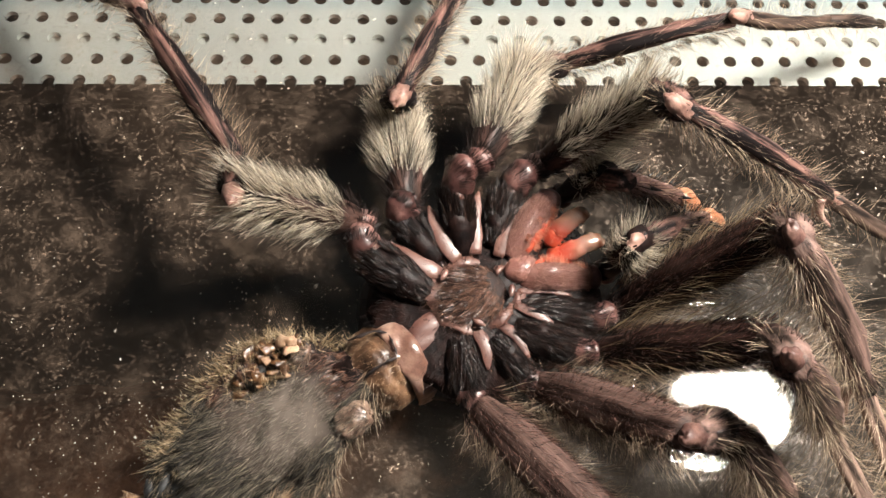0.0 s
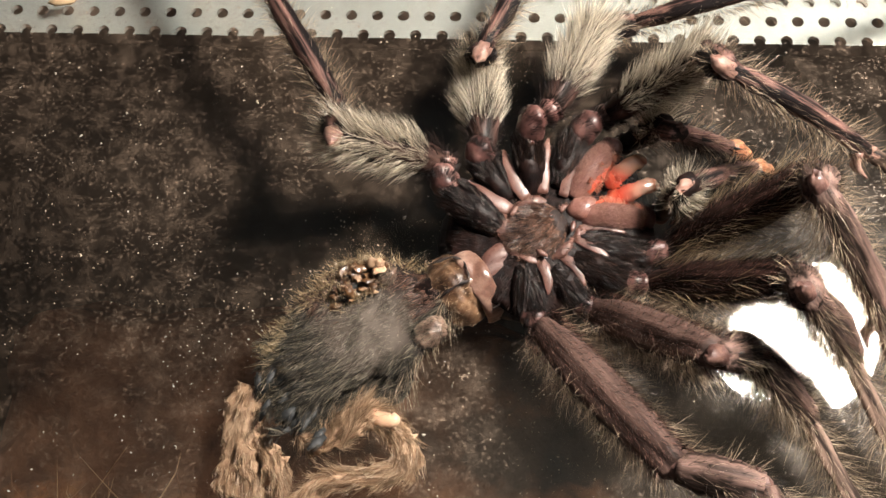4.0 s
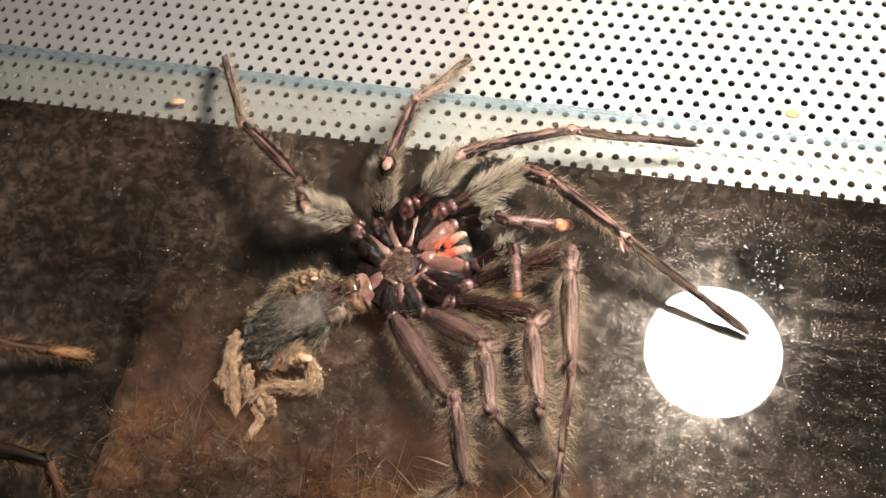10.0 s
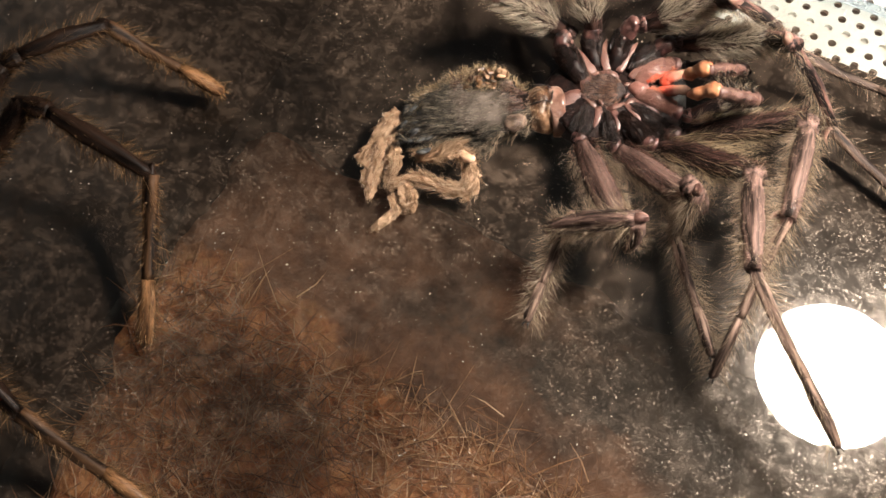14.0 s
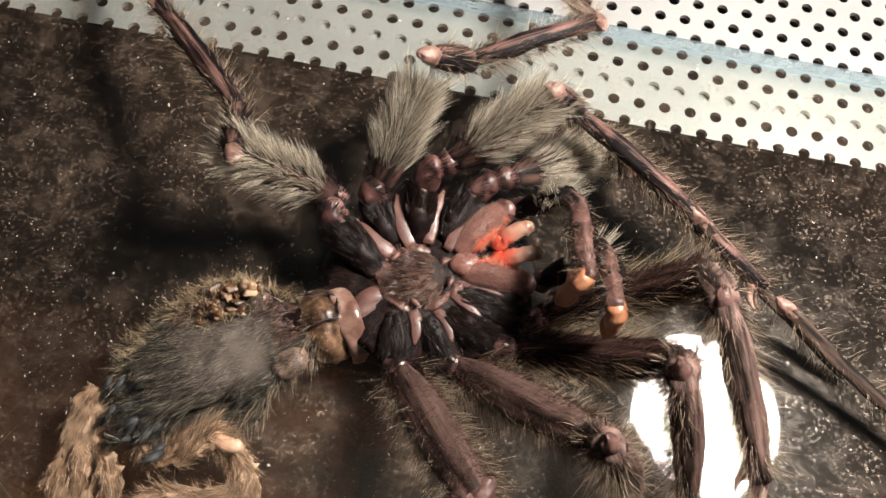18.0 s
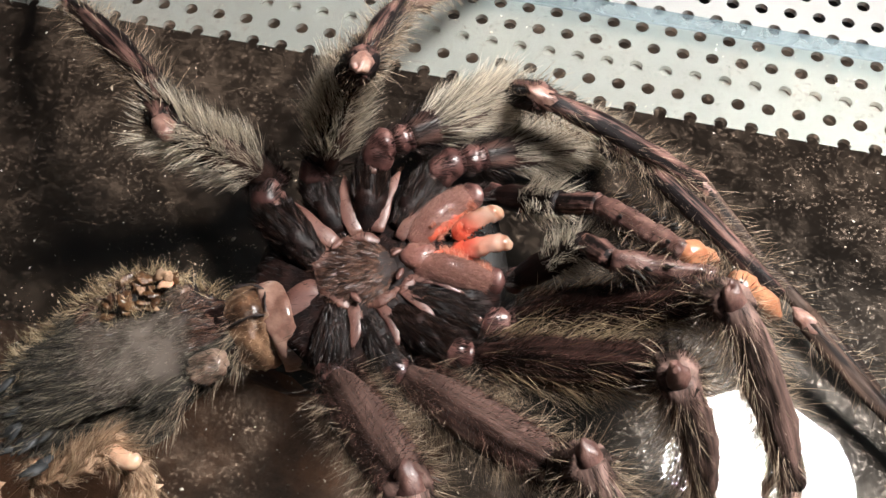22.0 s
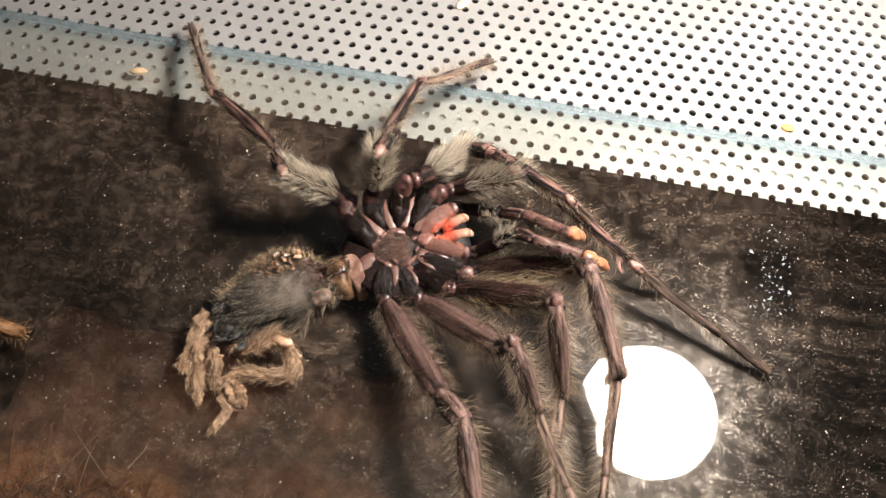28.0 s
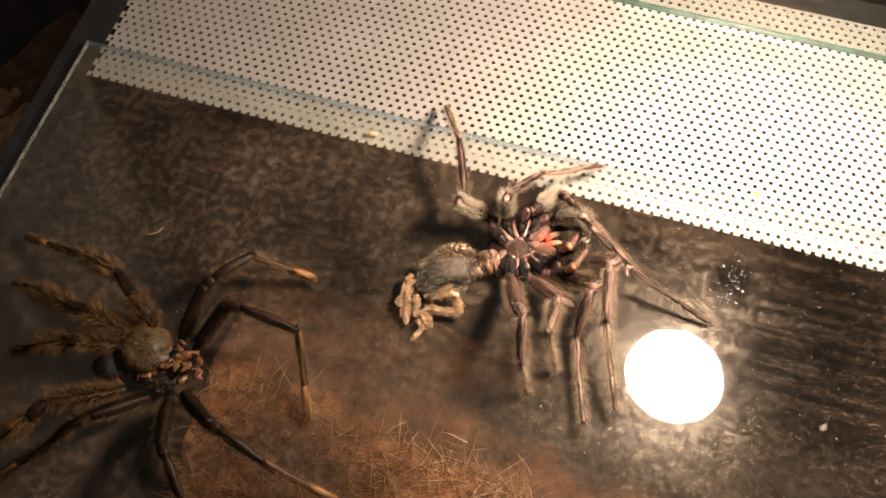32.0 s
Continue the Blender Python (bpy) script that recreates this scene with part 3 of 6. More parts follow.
def on_mesh(ob, count, lowest=-0.3):
    """Random places on a mesh, with the outward way there."""
    polys = [p for p in ob.data.polygons if p.normal.z > lowest]
    weights = np.array([p.area for p in polys])
    picks = np.random.choice(len(polys), count, p=weights / weights.sum())
    out = []
    for i in picks:
        p = polys[i]
        vs = [ob.data.vertices[k].co for k in p.vertices]
        a, b = random.random(), random.random()
        if len(vs) == 4:
            w = ((1 - a) * (1 - b), a * (1 - b), a * b, (1 - a) * b)
        else:
            a = math.sqrt(a)
            w = (1 - a, a * (1 - b), a * b)
        out.append((sum((v * float(c) for v, c in zip(vs, w)), Vector()), p.normal.copy()))
    return out


def limb_hair(length, r0, r1, count, size, lean, side=None, spread_dir=0.35, start=0.03, stop=0.98):
    """Hair roots on a limb along local z. side: (middle angle, half width) in degrees, from local x (up)."""
    roots = []
    for _ in range(count):
        s = random.uniform(start, stop)
        w = random.uniform(0, 2 * math.pi) if side is None else math.radians(random.choice(side[0]) + random.gauss(0, side[1]))
        out = Vector((math.cos(w), math.sin(w), 0))
        r = r0 + (r1 - r0) * s
        way = out + Vector((0, 0, lean + random.gauss(0, spread_dir))) + Vector((random.gauss(0, 0.2), random.gauss(0, 0.2), 0))
        roots.append((out * r * 0.93 + Vector((0, 0, s * length)), way, size * random.uniform(0.45, 1.25), Vector((random.gauss(0, 0.4), random.gauss(0, 0.4), random.uniform(0, 0.9)))))
    return roots


def along(a, b):
    """The pose of a limb that reaches from a to b: local z down the limb, local x as far up as it goes."""
    a, b = Vector(a), Vector(b)
    z = (b - a).normalized()
    up = Vector((0, 0, 1)) if abs(z.z) < 0.97 else Vector((1, 0, 0))
    x = (up - z * up.dot(z)).normalized()
    y = z.cross(x)
    m = Matrix((x, y, z)).transposed().to_4x4()
    m.translation = a
    return m


def limb(bm, length, profile, n=12, ridge=0.12, sag=0.0, seed=0.0):
    count = 14
    pts = [(sag * math.sin(math.pi * i / (count - 1)), 0, length * i / (count - 1)) for i in range(count)]
    return tube(bm, pts, spread(profile, count), n + 8, 0.88, ridge, seed, 0.15 if n == 12 else 0.12)


def knob(parent, z, r, material, seed, name="joint"):
    bm = bmesh.new()
    blob(bm, Matrix.Translation((0, 0, z)), (r * 0.86, r * 0.92, r * 2.0), 0.24, 1.9, 18, 14, seed, 0.05)
    return part(name, bm, material, parent)


def build_leg(thing, lens, style, seed, spurs=False, thigh=None, pale_foot=False):
    """Femur, patella, tibia and metatarsus with its tarsus; each is a part of its own."""
    f, p, ti, me_ = lens
    skins = {"front": (M_FEMUR, M_LEG, M_LEG, M_FOOT), "back": (M_FEMUR_BACK, M_LEG_BACK, M_LEG_BACK, M_FOOT_BACK), "brown": (M_LEG2, M_LEG2, M_LEG2, M_SHANK2), "furry": (M_LEG2, M_LEG2, M_LEG2, M_LEG2)}[style]
    if pale_foot:
        skins = skins[:3] + (M_FOOT_BACK,)
    furs = {"front": (H_PALE, H_STRAW), "back": (H_STRAW, H_STRAW), "brown": (H_BROWN, H_BROWN), "furry": (H_BROWN, H_BROWN)}[style]
    segs = []
    old = style in ("brown", "furry")
    fat = {"furry": 1.3, "brown": 1.12, "back": 1.25, "front": 1.06}[style]
    knuckle, toe_skin = (M_LEG2, M_FOOT2) if old else (M_JOINT if style == "front" else M_KNEE, skins[3])
    femur = part("femur", limb(bmesh.new(), f, [fat * r for r in (0.0014, 0.0021, 0.0024, 0.0023, 0.0021, 0.0016)], seed=seed), thigh or skins[0], thing)
    if style == "front":
        hair_object("fur", limb_hair(f, 0.0023, 0.0019, 3400, 0.0038, 1.5, None, 0.3, 0.22, 0.97), furs[0], femur, 0.000065, "long pale cream-grey fur", 0.0011)
        hair_object("under_fur", limb_hair(f, 0.0022, 0.0018, 420, 0.0022, 0.9, None, 0.3, 0.02, 0.4), H_DARK, femur, 0.00007, "short black under-fur")
    elif style == "furry":
        hair_object("fur", limb_hair(f, 0.0028, 0.0022, 2800, 0.0042, 0.7), furs[0], femur, 0.00008, "dense brown fur", 0.0012)
    else:
        hair_object("fur", limb_hair(f, 0.0023 * fat, 0.0019 * fat, 600 if old else 1000 if thigh else 2100, 0.0030 if old else 0.0034, 0.8, ((95, -95, 120, -120, 145, -145), 24), 0.6), furs[0], femur, 0.00006 if old else 0.000042, "straw-coloured fringe of hair")
        hair_object("down", limb_hair(f, 0.0023 * fat, 0.0019 * fat, 3600 if thigh else 2800, 0.0014, 1.3), H_COXA, femur, 0.000045)
        if thigh:
            hair_object("long_fur", limb_hair(f, 0.0023 * fat, 0.0019 * fat, 300, 0.0056, 1.9, ((60, -60, 100, -100), 22), 0.5, 0.05, 0.8), H_EDGE, femur, 0.00005, "long cream hair", 0.0014)
        if not old:
            hair_object("short_fur", limb_hair(f, 0.0023 * fat, 0.0019 * fat, 2600, 0.0010, 1.5), H_LOBE, femur, 0.00003, "short rosy-brown hair")
    segs.append(femur)
    patella = part("patella", limb(bmesh.new(), p, [fat * r for r in (0.0014, 0.0019, 0.0020, 0.0016)], 10, 0.18, seed=seed + 1), skins[1], thing)
    knob(patella, 0.0002, 0.00145, knuckle, seed)
    hair_object("fur", limb_hair(p, 0.0018 * fat, 0.0017 * fat, 160, 0.0026, 0.5), furs[1], patella, 0.00006)
    hair_object("down", limb_hair(p, 0.0018 * fat, 0.0017 * fat, 260, 0.0012, 0.9, None, 0.4, -0.1, 1.05), H_COXA, patella, 0.00006)
    segs.append(patella)
    tibia = part("tibia", limb(bmesh.new(), ti, [fat * (0.82 if style == "front" else 1.0) * r for r in (0.0012, 0.0016, 0.0017, 0.00155, 0.0014, 0.0012)], 12, 0.25, 0.0008, seed + 2), skins[2], thing)
    knob(tibia, 0.0001, 0.00125, knuckle, seed + 3)
    hair_object("fur", limb_hair(ti, 0.0016 * fat, 0.0013 * fat, 650 if old else 1300 if style == "back" else 800, 0.0038 if old or style == "back" else 0.0028, 0.55, ((75, -75, 100, -100, 150, -150), 28), 0.45), furs[1], tibia, 0.00006 if old else 0.00004, "sparse fringe of long hair")
    hair_object("down", limb_hair(ti, 0.0016 * fat, 0.0013 * fat, 1300, 0.0011, 1.2, None, 0.4, -0.04, 1.0), H_COXA, tibia, 0.00004)
    if not old:
        hair_object("short_fur", limb_hair(ti, 0.0016 * fat, 0.0013 * fat, 800 if style == "back" else 300, 0.0011, 1.3), H_STRAW, tibia, 0.00005, "short sandy hair")
    if style == "furry":
        hair_object("thick_fur", limb_hair(ti, 0.0020, 0.0016, 2000, 0.0044, 0.7), furs[1], tibia, 0.00008, "dense brown fur", 0.0012)
    if spurs:
        bm = bmesh.new()
        tube(bm, smooth_line([(0, 0.0009, ti * 0.93), (-0.0008, 0.0022, ti * 0.97), (-0.0006, 0.0032, ti * 1.04)], 4), spread([0.0007, 0.0005, 0.00012], 9), 8)
        tube(bm, smooth_line([(-0.0006, 0.0008, ti * 0.95), (-0.0020, 0.0014, ti * 1.0), (-0.0026, 0.0016, ti * 1.06)], 4), spread([0.0006, 0.0004, 0.0001], 9), 8)
        part("tibial_spur", bm, M_JOINT, tibia, "pale hooked spur")
    segs.append(tibia)
    ml = me_ * 0.62
    meta = part("metatarsus", limb(bmesh.new(), ml, [(1.35 if old else 1.0) * r for r in (0.0011, 0.0012, 0.00105, 0.0010, 0.0009)], 10, 0.22, -0.0008, seed + 4), skins[3], thing)
    knob(meta, 0.0000, 0.00115, knuckle, seed + 5)
    hair_object("fur", limb_hair(me_, 0.0011, 0.0008, 1200 if pale_foot else {"back": 1200, "brown": 800, "furry": 800, "front": 350}[style], 0.0040 if style == "back" else 0.0030, 0.6, ((80, -80, 100, -100, 150, -150), 35), 0.35), furs[1], meta, 0.00007 if old else 0.00005)
    tl = me_ - ml
    bm = bmesh.new()
    tube(bm, [(0.0, 0, ml - 0.0003), (0.0002, 0, ml + tl * 0.3), (0.0003, 0, ml + tl * 0.65), (0.0002, 0, ml + tl * 0.93), (0, 0, ml + tl)], [(1.6 if old else 1.0) * r for r in (0.0008, 0.0010, 0.0010, 0.00085, 0.0004)], 12, 0.8, 0.35, seed + 6)
    tarsus = part("tarsus", bm, toe_skin, meta)
    if old:
        hair_object("toe_fur", [(p, n * 0.5 + Vector((0, 0, 0.9)), random.uniform(0.0006, 0.0018), Vector()) for p, n in on_mesh(tarsus, 500, -2)], H_BROWN, meta, 0.00008)
    bm = bmesh.new()
    for s in (-1, 1):
        tube(bm, smooth_line([(0, s * 0.0003, ml + tl * 0.98), (0.0003, s * 0.0005, ml + tl + 0.0006), (-0.0004, s * 0.0006, ml + tl + 0.0010)], 3), spread([0.00022, 0.00016, 0.00005], 7), 6)
    part("claw", bm, M_BLACK if not old else M_FOOT2, meta)
    segs.append(meta)
    return segs


def build_palp(thing, lens, seed):
    f, p, ti, bl = lens
    femur = part("palp_femur", limb(bmesh.new(), f, [0.0013, 0.0018, 0.0019, 0.0016], 10, 0.12, seed=seed), M_COXA, thing)
    hair_object("fur", limb_hair(f, 0.0018, 0.0015, 750, 0.0028, 1.1, None, 0.3, 0.5, 0.97), H_PALE, femur, 0.00007, "pale grey fur", 0.0010)
    patella = part("palp_patella", limb(bmesh.new(), p, [0.0012, 0.0015, 0.0013], 10, 0.2, seed=seed + 1), M_LEG, thing)
    knob(patella, 0.0004, 0.0012, M_JOINT, seed)
    tibia = part("palp_tibia", limb(bmesh.new(), ti, [0.0012, 0.0015, 0.0014, 0.0012], 12, 0.3, seed=seed + 2), M_KNEE, thing)
    hair_object("fur", limb_hair(ti, 0.0015, 0.0012, 260, 0.0022, 0.6), H_STRAW, tibia, 0.00005)
    hair_object("down", limb_hair(ti, 0.0015, 0.0012, 1100, 0.0018, 1.1, ((80, -80, 110, -110, 150, -150), 30)), H_COXA, tibia, 0.00006)
    for k in range(9):
        w = math.radians(random.choice((55, -60)) + random.gauss(0, 18))
        root = Vector((math.cos(w), math.sin(w), 0)) * 0.0013 + Vector((0, 0, ti * (0.15 + 0.09 * k)))
        way = Vector((math.cos(w), math.sin(w), 0.9)).normalized() * random.uniform(0.0009, 0.0017)
        part("spine", tube(bmesh.new(), [root, root + way * 0.5, root + way], [0.00028, 0.00017, 0.00002], 6), M_BLACK, tibia)
    bm = bmesh.new()
    tube(bm, smooth_line([(0, 0, -0.0003), (0.0002, 0.0002, bl * 0.3), (0.0001, -0.0001, bl * 0.62), (-0.0003, 0.0002, bl)], 6), spread([0.0011, 0.0016, 0.0016, 0.0012, 0.0012, 0.0013, 0.0010, 0.0004], 19), 16, 0.95, 0.25, seed)
    bulb = part("palp_tip", bm, M_BULB, thing, "pale orange finger-like palp tip")
    return [femur, patella, tibia, bulb]


# ---- the shed skin on its back ----
moult = tagged(new("spider_moult"), "shed tarantula skin with pale furry legs, belly up on the glass", "spider moult")
HIPS = {
    "l4": (-0.0175, 0.0059, 0.0108), "l3": (-0.0122, 0.0079, 0.0112), "l2": (-0.0035, 0.0121, 0.0141), "l1": (0.0045, 0.0138, 0.0101),
    "pu": (0.0073, 0.0114, 0.0066), "pl": (0.0117, 0.0015, 0.0054), "r1": (0.0132, -0.0033, 0.0058), "r2": (0.0096, -0.0096, 0.0077),
    "r3": (0.0024, -0.0128, 0.0063), "r4": (-0.0048, -0.0150, 0.0070),
}
bm = bmesh.new()
blob(bm, pose(-0.0035, -0.0010, 0.0042, 0, 0, 28), (0.0150, 0.0125, 0.0040), 0.1, 2.0, 28, 12)
part("carapace", bm, M_BLACK, moult, "dark hollow back shell")
bm = bmesh.new()
blob(bm, pose(-0.0048, -0.0030, 0.0076, 0, 0, 20), (0.0118, 0.0106, 0.0024), 0.15, 2.0, 34, 16)
blob(bm, pose(0.0038, -0.0036, 0.0068, 0, 0, 0), (0.0066, 0.0050, 0.0024), 0.15, 2.0, 26, 12)
blob(bm, pose(0.0012, -0.0036, 0.0084, 0, 0, 0), (0.0027, 0.0024, 0.0014), 0.2, 2.0, 20, 12)
underbody = part("underbody", bm, M_COXA, moult)
roots = [(p, Vector((p.x + 0.005, p.y + 0.003, 0)).normalized() * 0.8 + n * 0.6 + Vector((random.gauss(0, 0.3), random.gauss(0, 0.3), 0)), random.uniform(0.0006, 0.0016), Vector()) for p, n in on_mesh(underbody, 2600, 0.0)]
hair_object("bristles", roots, H_DARK, underbody, 0.00006, "", 0.0008)
bm = bmesh.new()
blob(bm, pose(-0.0050, -0.0032, 0.0090, 0, 0, 14), (0.0042, 0.0038, 0.0024), 0.10, 2.0, 28, 16)
sternum = part("sternum", bm, M_STERN, moult)
roots = []
for p, n in on_mesh(sternum, 7000, 0.05):
    way = (p - Vector((0.002, 0.000, p.z))).normalized()
    roots.append((p, way * 1.0 + n * 0.4 + Vector((random.gauss(0, 0.25), random.gauss(0, 0.25), 0)), random.uniform(0.0006, 0.0018), -n * 0.5))
hair_object("bristles", roots, H_STERN, sternum, 0.000042, "short dark bristles", 0.0005)
for x, y, a in ((-0.0082, -0.0010, 60), (-0.0046, -0.0068, 150), (-0.0006, -0.0030, 80)):
    bm = bmesh.new()
    blob(bm, pose(x, y, 0.0108, 0, 0, a), (0.0008, 0.00035, 0.0003), 0.2)
    part("sternal_spot", bm, M_MEMB, moult)
# hips: inner end, outer end, first knob, width
COXAE = {
    "l4": ((-0.0098, -0.0030), (-0.0165, 0.0018), (-0.0176, 0.0036), 0.0025), "l3": ((-0.0088, 0.0012), (-0.0124, 0.0060), (-0.0127, 0.0073), 0.0021),
    "l2": ((-0.0057, 0.0020), (-0.0066, 0.0087), (-0.0058, 0.0106), 0.0021), "l1": ((-0.0022, 0.0030), (0.0000, 0.0100), (0.0016, 0.0117), 0.0022),
    "r1": ((0.0010, -0.0046), (0.0086, -0.0049), (0.0108, -0.0045), 0.0021), "r2": ((-0.0005, -0.0070), (0.0060, -0.0093), (0.0080, -0.0097), 0.0022),
    "r3": ((-0.0032, -0.0082), (0.0004, -0.0118), (0.0013, -0.0126), 0.0021), "r4": ((-0.0066, -0.0080), (-0.0060, -0.0133), (-0.0054, -0.0143), 0.0022),
}
UP = Vector((0, 0, 1))
for k, (leg, (a, b, c, wide)) in enumerate(COXAE.items()):
    hip = Vector(HIPS[leg])
    inn, out_end, knob1 = Vector((*a, 0.0090)), Vector((*b, hip.z * 0.6 + 0.0032)), Vector((*c, hip.z * 0.8 + (0.0027 if leg[0] == "l" else 0.0020)))
    line = smooth_line([inn, inn.lerp(out_end, 0.5) + UP * 0.0004, out_end], 7)
    bm = bmesh.new()
    tube(bm, line, spread([wide * 0.6, wide * 0.85, wide, wide, wide * 0.92], len(line)), 20, 0.92, 0.14, k * 3.1, 0.12)
    coxa = part("coxa", bm, M_COXA, moult, "velvety black hip segment")
    d = (out_end - inn).normalized()
    side = d.cross(UP).normalized()
    roots = []
    for _ in range(5200):
        t, w = random.uniform(0.0, 1.0), random.uniform(-1.6, 1.6)
        if abs(w - 0.25) < 0.16 and random.random() < 0.8:
            continue
        out = side * math.sin(w) + UP * math.cos(w)
        roots.append((inn.lerp(out_end, t) + UP * 0.0004 * math.sin(math.pi * t) + out * wide * (0.66 + 0.26 * min(1, 2 * t)), d * 1.3 + out * 0.32 + side * random.gauss(0, 0.22), random.uniform(0.0007, 0.0019), -out * 0.25))
    hair_object("bristles", roots, H_COXA, coxa, 0.000038, "", 0.0006)
    # bare pink end of the hip
    bm = bmesh.new()
    blob(bm, along(inn, out_end) @ Matrix.Translation((wide * 0.30, 0, (out_end - inn).length * 0.97)), (wide * (0.66 if leg[0] == "l" else 0.5), wide * (0.74 if leg[0] == "l" else 0.55), 0.0009), 0.2, 2.0, 16, 12, k * 1.7)
    part("hip_end", bm, M_MEMB, coxa, "bare pink end of the hip")
    # two glossy rings of the trochanter with a band of black hair between
    r = 0.0020 if leg[0] == "l" else 0.0017
    line = smooth_line([out_end.lerp(knob1, 0.1), knob1, knob1.lerp(hip, 0.5)], 6)
    bm = bmesh.new()
    tube(bm, line, spread([r * 0.80, r * 0.98, r * 1.02, r * 0.92, r * 1.0, r * 0.84, r * 0.7], len(line)), 22, 0.92, 0.12, 40 + k, 0.04)
    troch = part("trochanter", bm, M_TROCH, moult, "glossy rosy-brown hip knob")
    line = smooth_line([knob1.lerp(hip, 0.5), hip, hip + (hip - knob1) * 0.35], 6)
    bm = bmesh.new()
    tube(bm, line, spread([r * 0.66, r * 0.86, r * 0.92, r * 0.86, r * 0.9, r * 0.7], len(line)), 20, 0.92, 0.12, 60 + k, 0.04)
    part("ring", bm, M_TROCH, troch)
    roots = []
    way = (hip - knob1).normalized()
    sway = way.cross(UP).normalized()
    for _ in range(700):
        w = random.uniform(-1.8, 1.8)
        out = sway * math.sin(w) + UP * math.cos(w)
        roots.append((knob1.lerp(hip, random.choice((random.gauss(0.5, 0.1), random.gauss(1.15, 0.12), random.uniform(-0.6, 0.0)))) + out * r * 0.85, way + out * 0.7, random.uniform(0.0005, 0.0013), Vector()))
    hair_object("bristles", roots, H_DARK, troch, 0.00006)

# pale strips of soft skin between the hips
for k, (a, b, w) in enumerate((
    ((-0.0092, 0.0000, 0.0106), (-0.0144, 0.0033, 0.0110), 0.00085), ((-0.0068, 0.0018, 0.0108), (-0.0096, 0.0078, 0.0114), 0.00080),
    ((-0.0043, 0.0028, 0.0108), (-0.0036, 0.0097, 0.0114), 0.00075), ((-0.0012, 0.0024, 0.0108), (0.0018, 0.0076, 0.0112), 0.00070),
    ((0.0012, -0.0026, 0.0100), (0.0066, -0.0031, 0.0096), 0.00060), ((0.0007, -0.0046, 0.0102), (0.0050, -0.0080, 0.0098), 0.00070),
    ((-0.0016, -0.0072, 0.0102), (0.0010, -0.0106, 0.0098), 0.00075), ((-0.0048, -0.0080, 0.0102), (-0.0037, -0.0119, 0.0098), 0.00085),
)):
    a, b = Vector(a).lerp(Vector((-0.0050, -0.0032, 0.0106)), 0.16), Vector(b)
    bend = (b - a).cross(UP).normalized() * 0.0004
    line = smooth_line([a, a.lerp(b, 0.5) + UP * 0.0003 - bend, b], 6)
    bm = bmesh.new()
    thin = 1.0 if k < 4 else 0.7
    tube(bm, [p - UP * (0.0006 - 0.0002 * (k > 3)) for p in line], spread([w * 0.9 * thin, w * 1.35 * thin, w * 1.15 * thin, w * 0.95 * thin, w * 0.2], len(line)), 16, 0.26, 0.10, 90 + k, 0.02)
    strip = part("hip_membrane", bm, M_MEMB, moult, "pale pink skin between the hips")
    hair_object("bristles", [(line[i] + Vector((random.gauss(0, w * 0.5), random.gauss(0, w * 0.5), -0.0001)), (b - a).normalized() + Vector((random.gauss(0, 0.7), random.gauss(0, 0.7), 0.5)), random.uniform(0.0003, 0.0008), Vector()) for i in [random.randrange(len(line)) for _ in range(60)]], H_STERN, strip, 0.00004)

# rim of the breastplate
bm = bmesh.new()
ring = [(-0.0050 + 0.0046 * math.cos(a) * 0.97 - 0.0042 * math.sin(a) * 0.24, -0.0032 + 0.0046 * math.cos(a) * 0.24 + 0.0042 * math.sin(a) * 0.97, 0.0099 + 0.0003 * math.sin(5 * a)) for a in np.linspace(0.5, 5.8, 30)]
line = smooth_line(ring, 2)
tube(bm, line, [0.00050 * max(0.25, 1 + 1.6 * noise.noise(p * 520)) for p in line], 12, 0.28, 0.5)
rim_skin = part("sternal_rim", bm, M_MEMB, moult, "pale pink rim of the breastplate")
hair_object("bristles", [(p, Vector((p.x + 0.0051, p.y + 0.0032, 0)).normalized() + n * 0.5 + Vector((random.gauss(0, 0.4), random.gauss(0, 0.4), 0)), random.uniform(0.0003, 0.0009), Vector()) for p, n in on_mesh(rim_skin, 420, 0.0)], H_STERN, rim_skin, 0.00005)

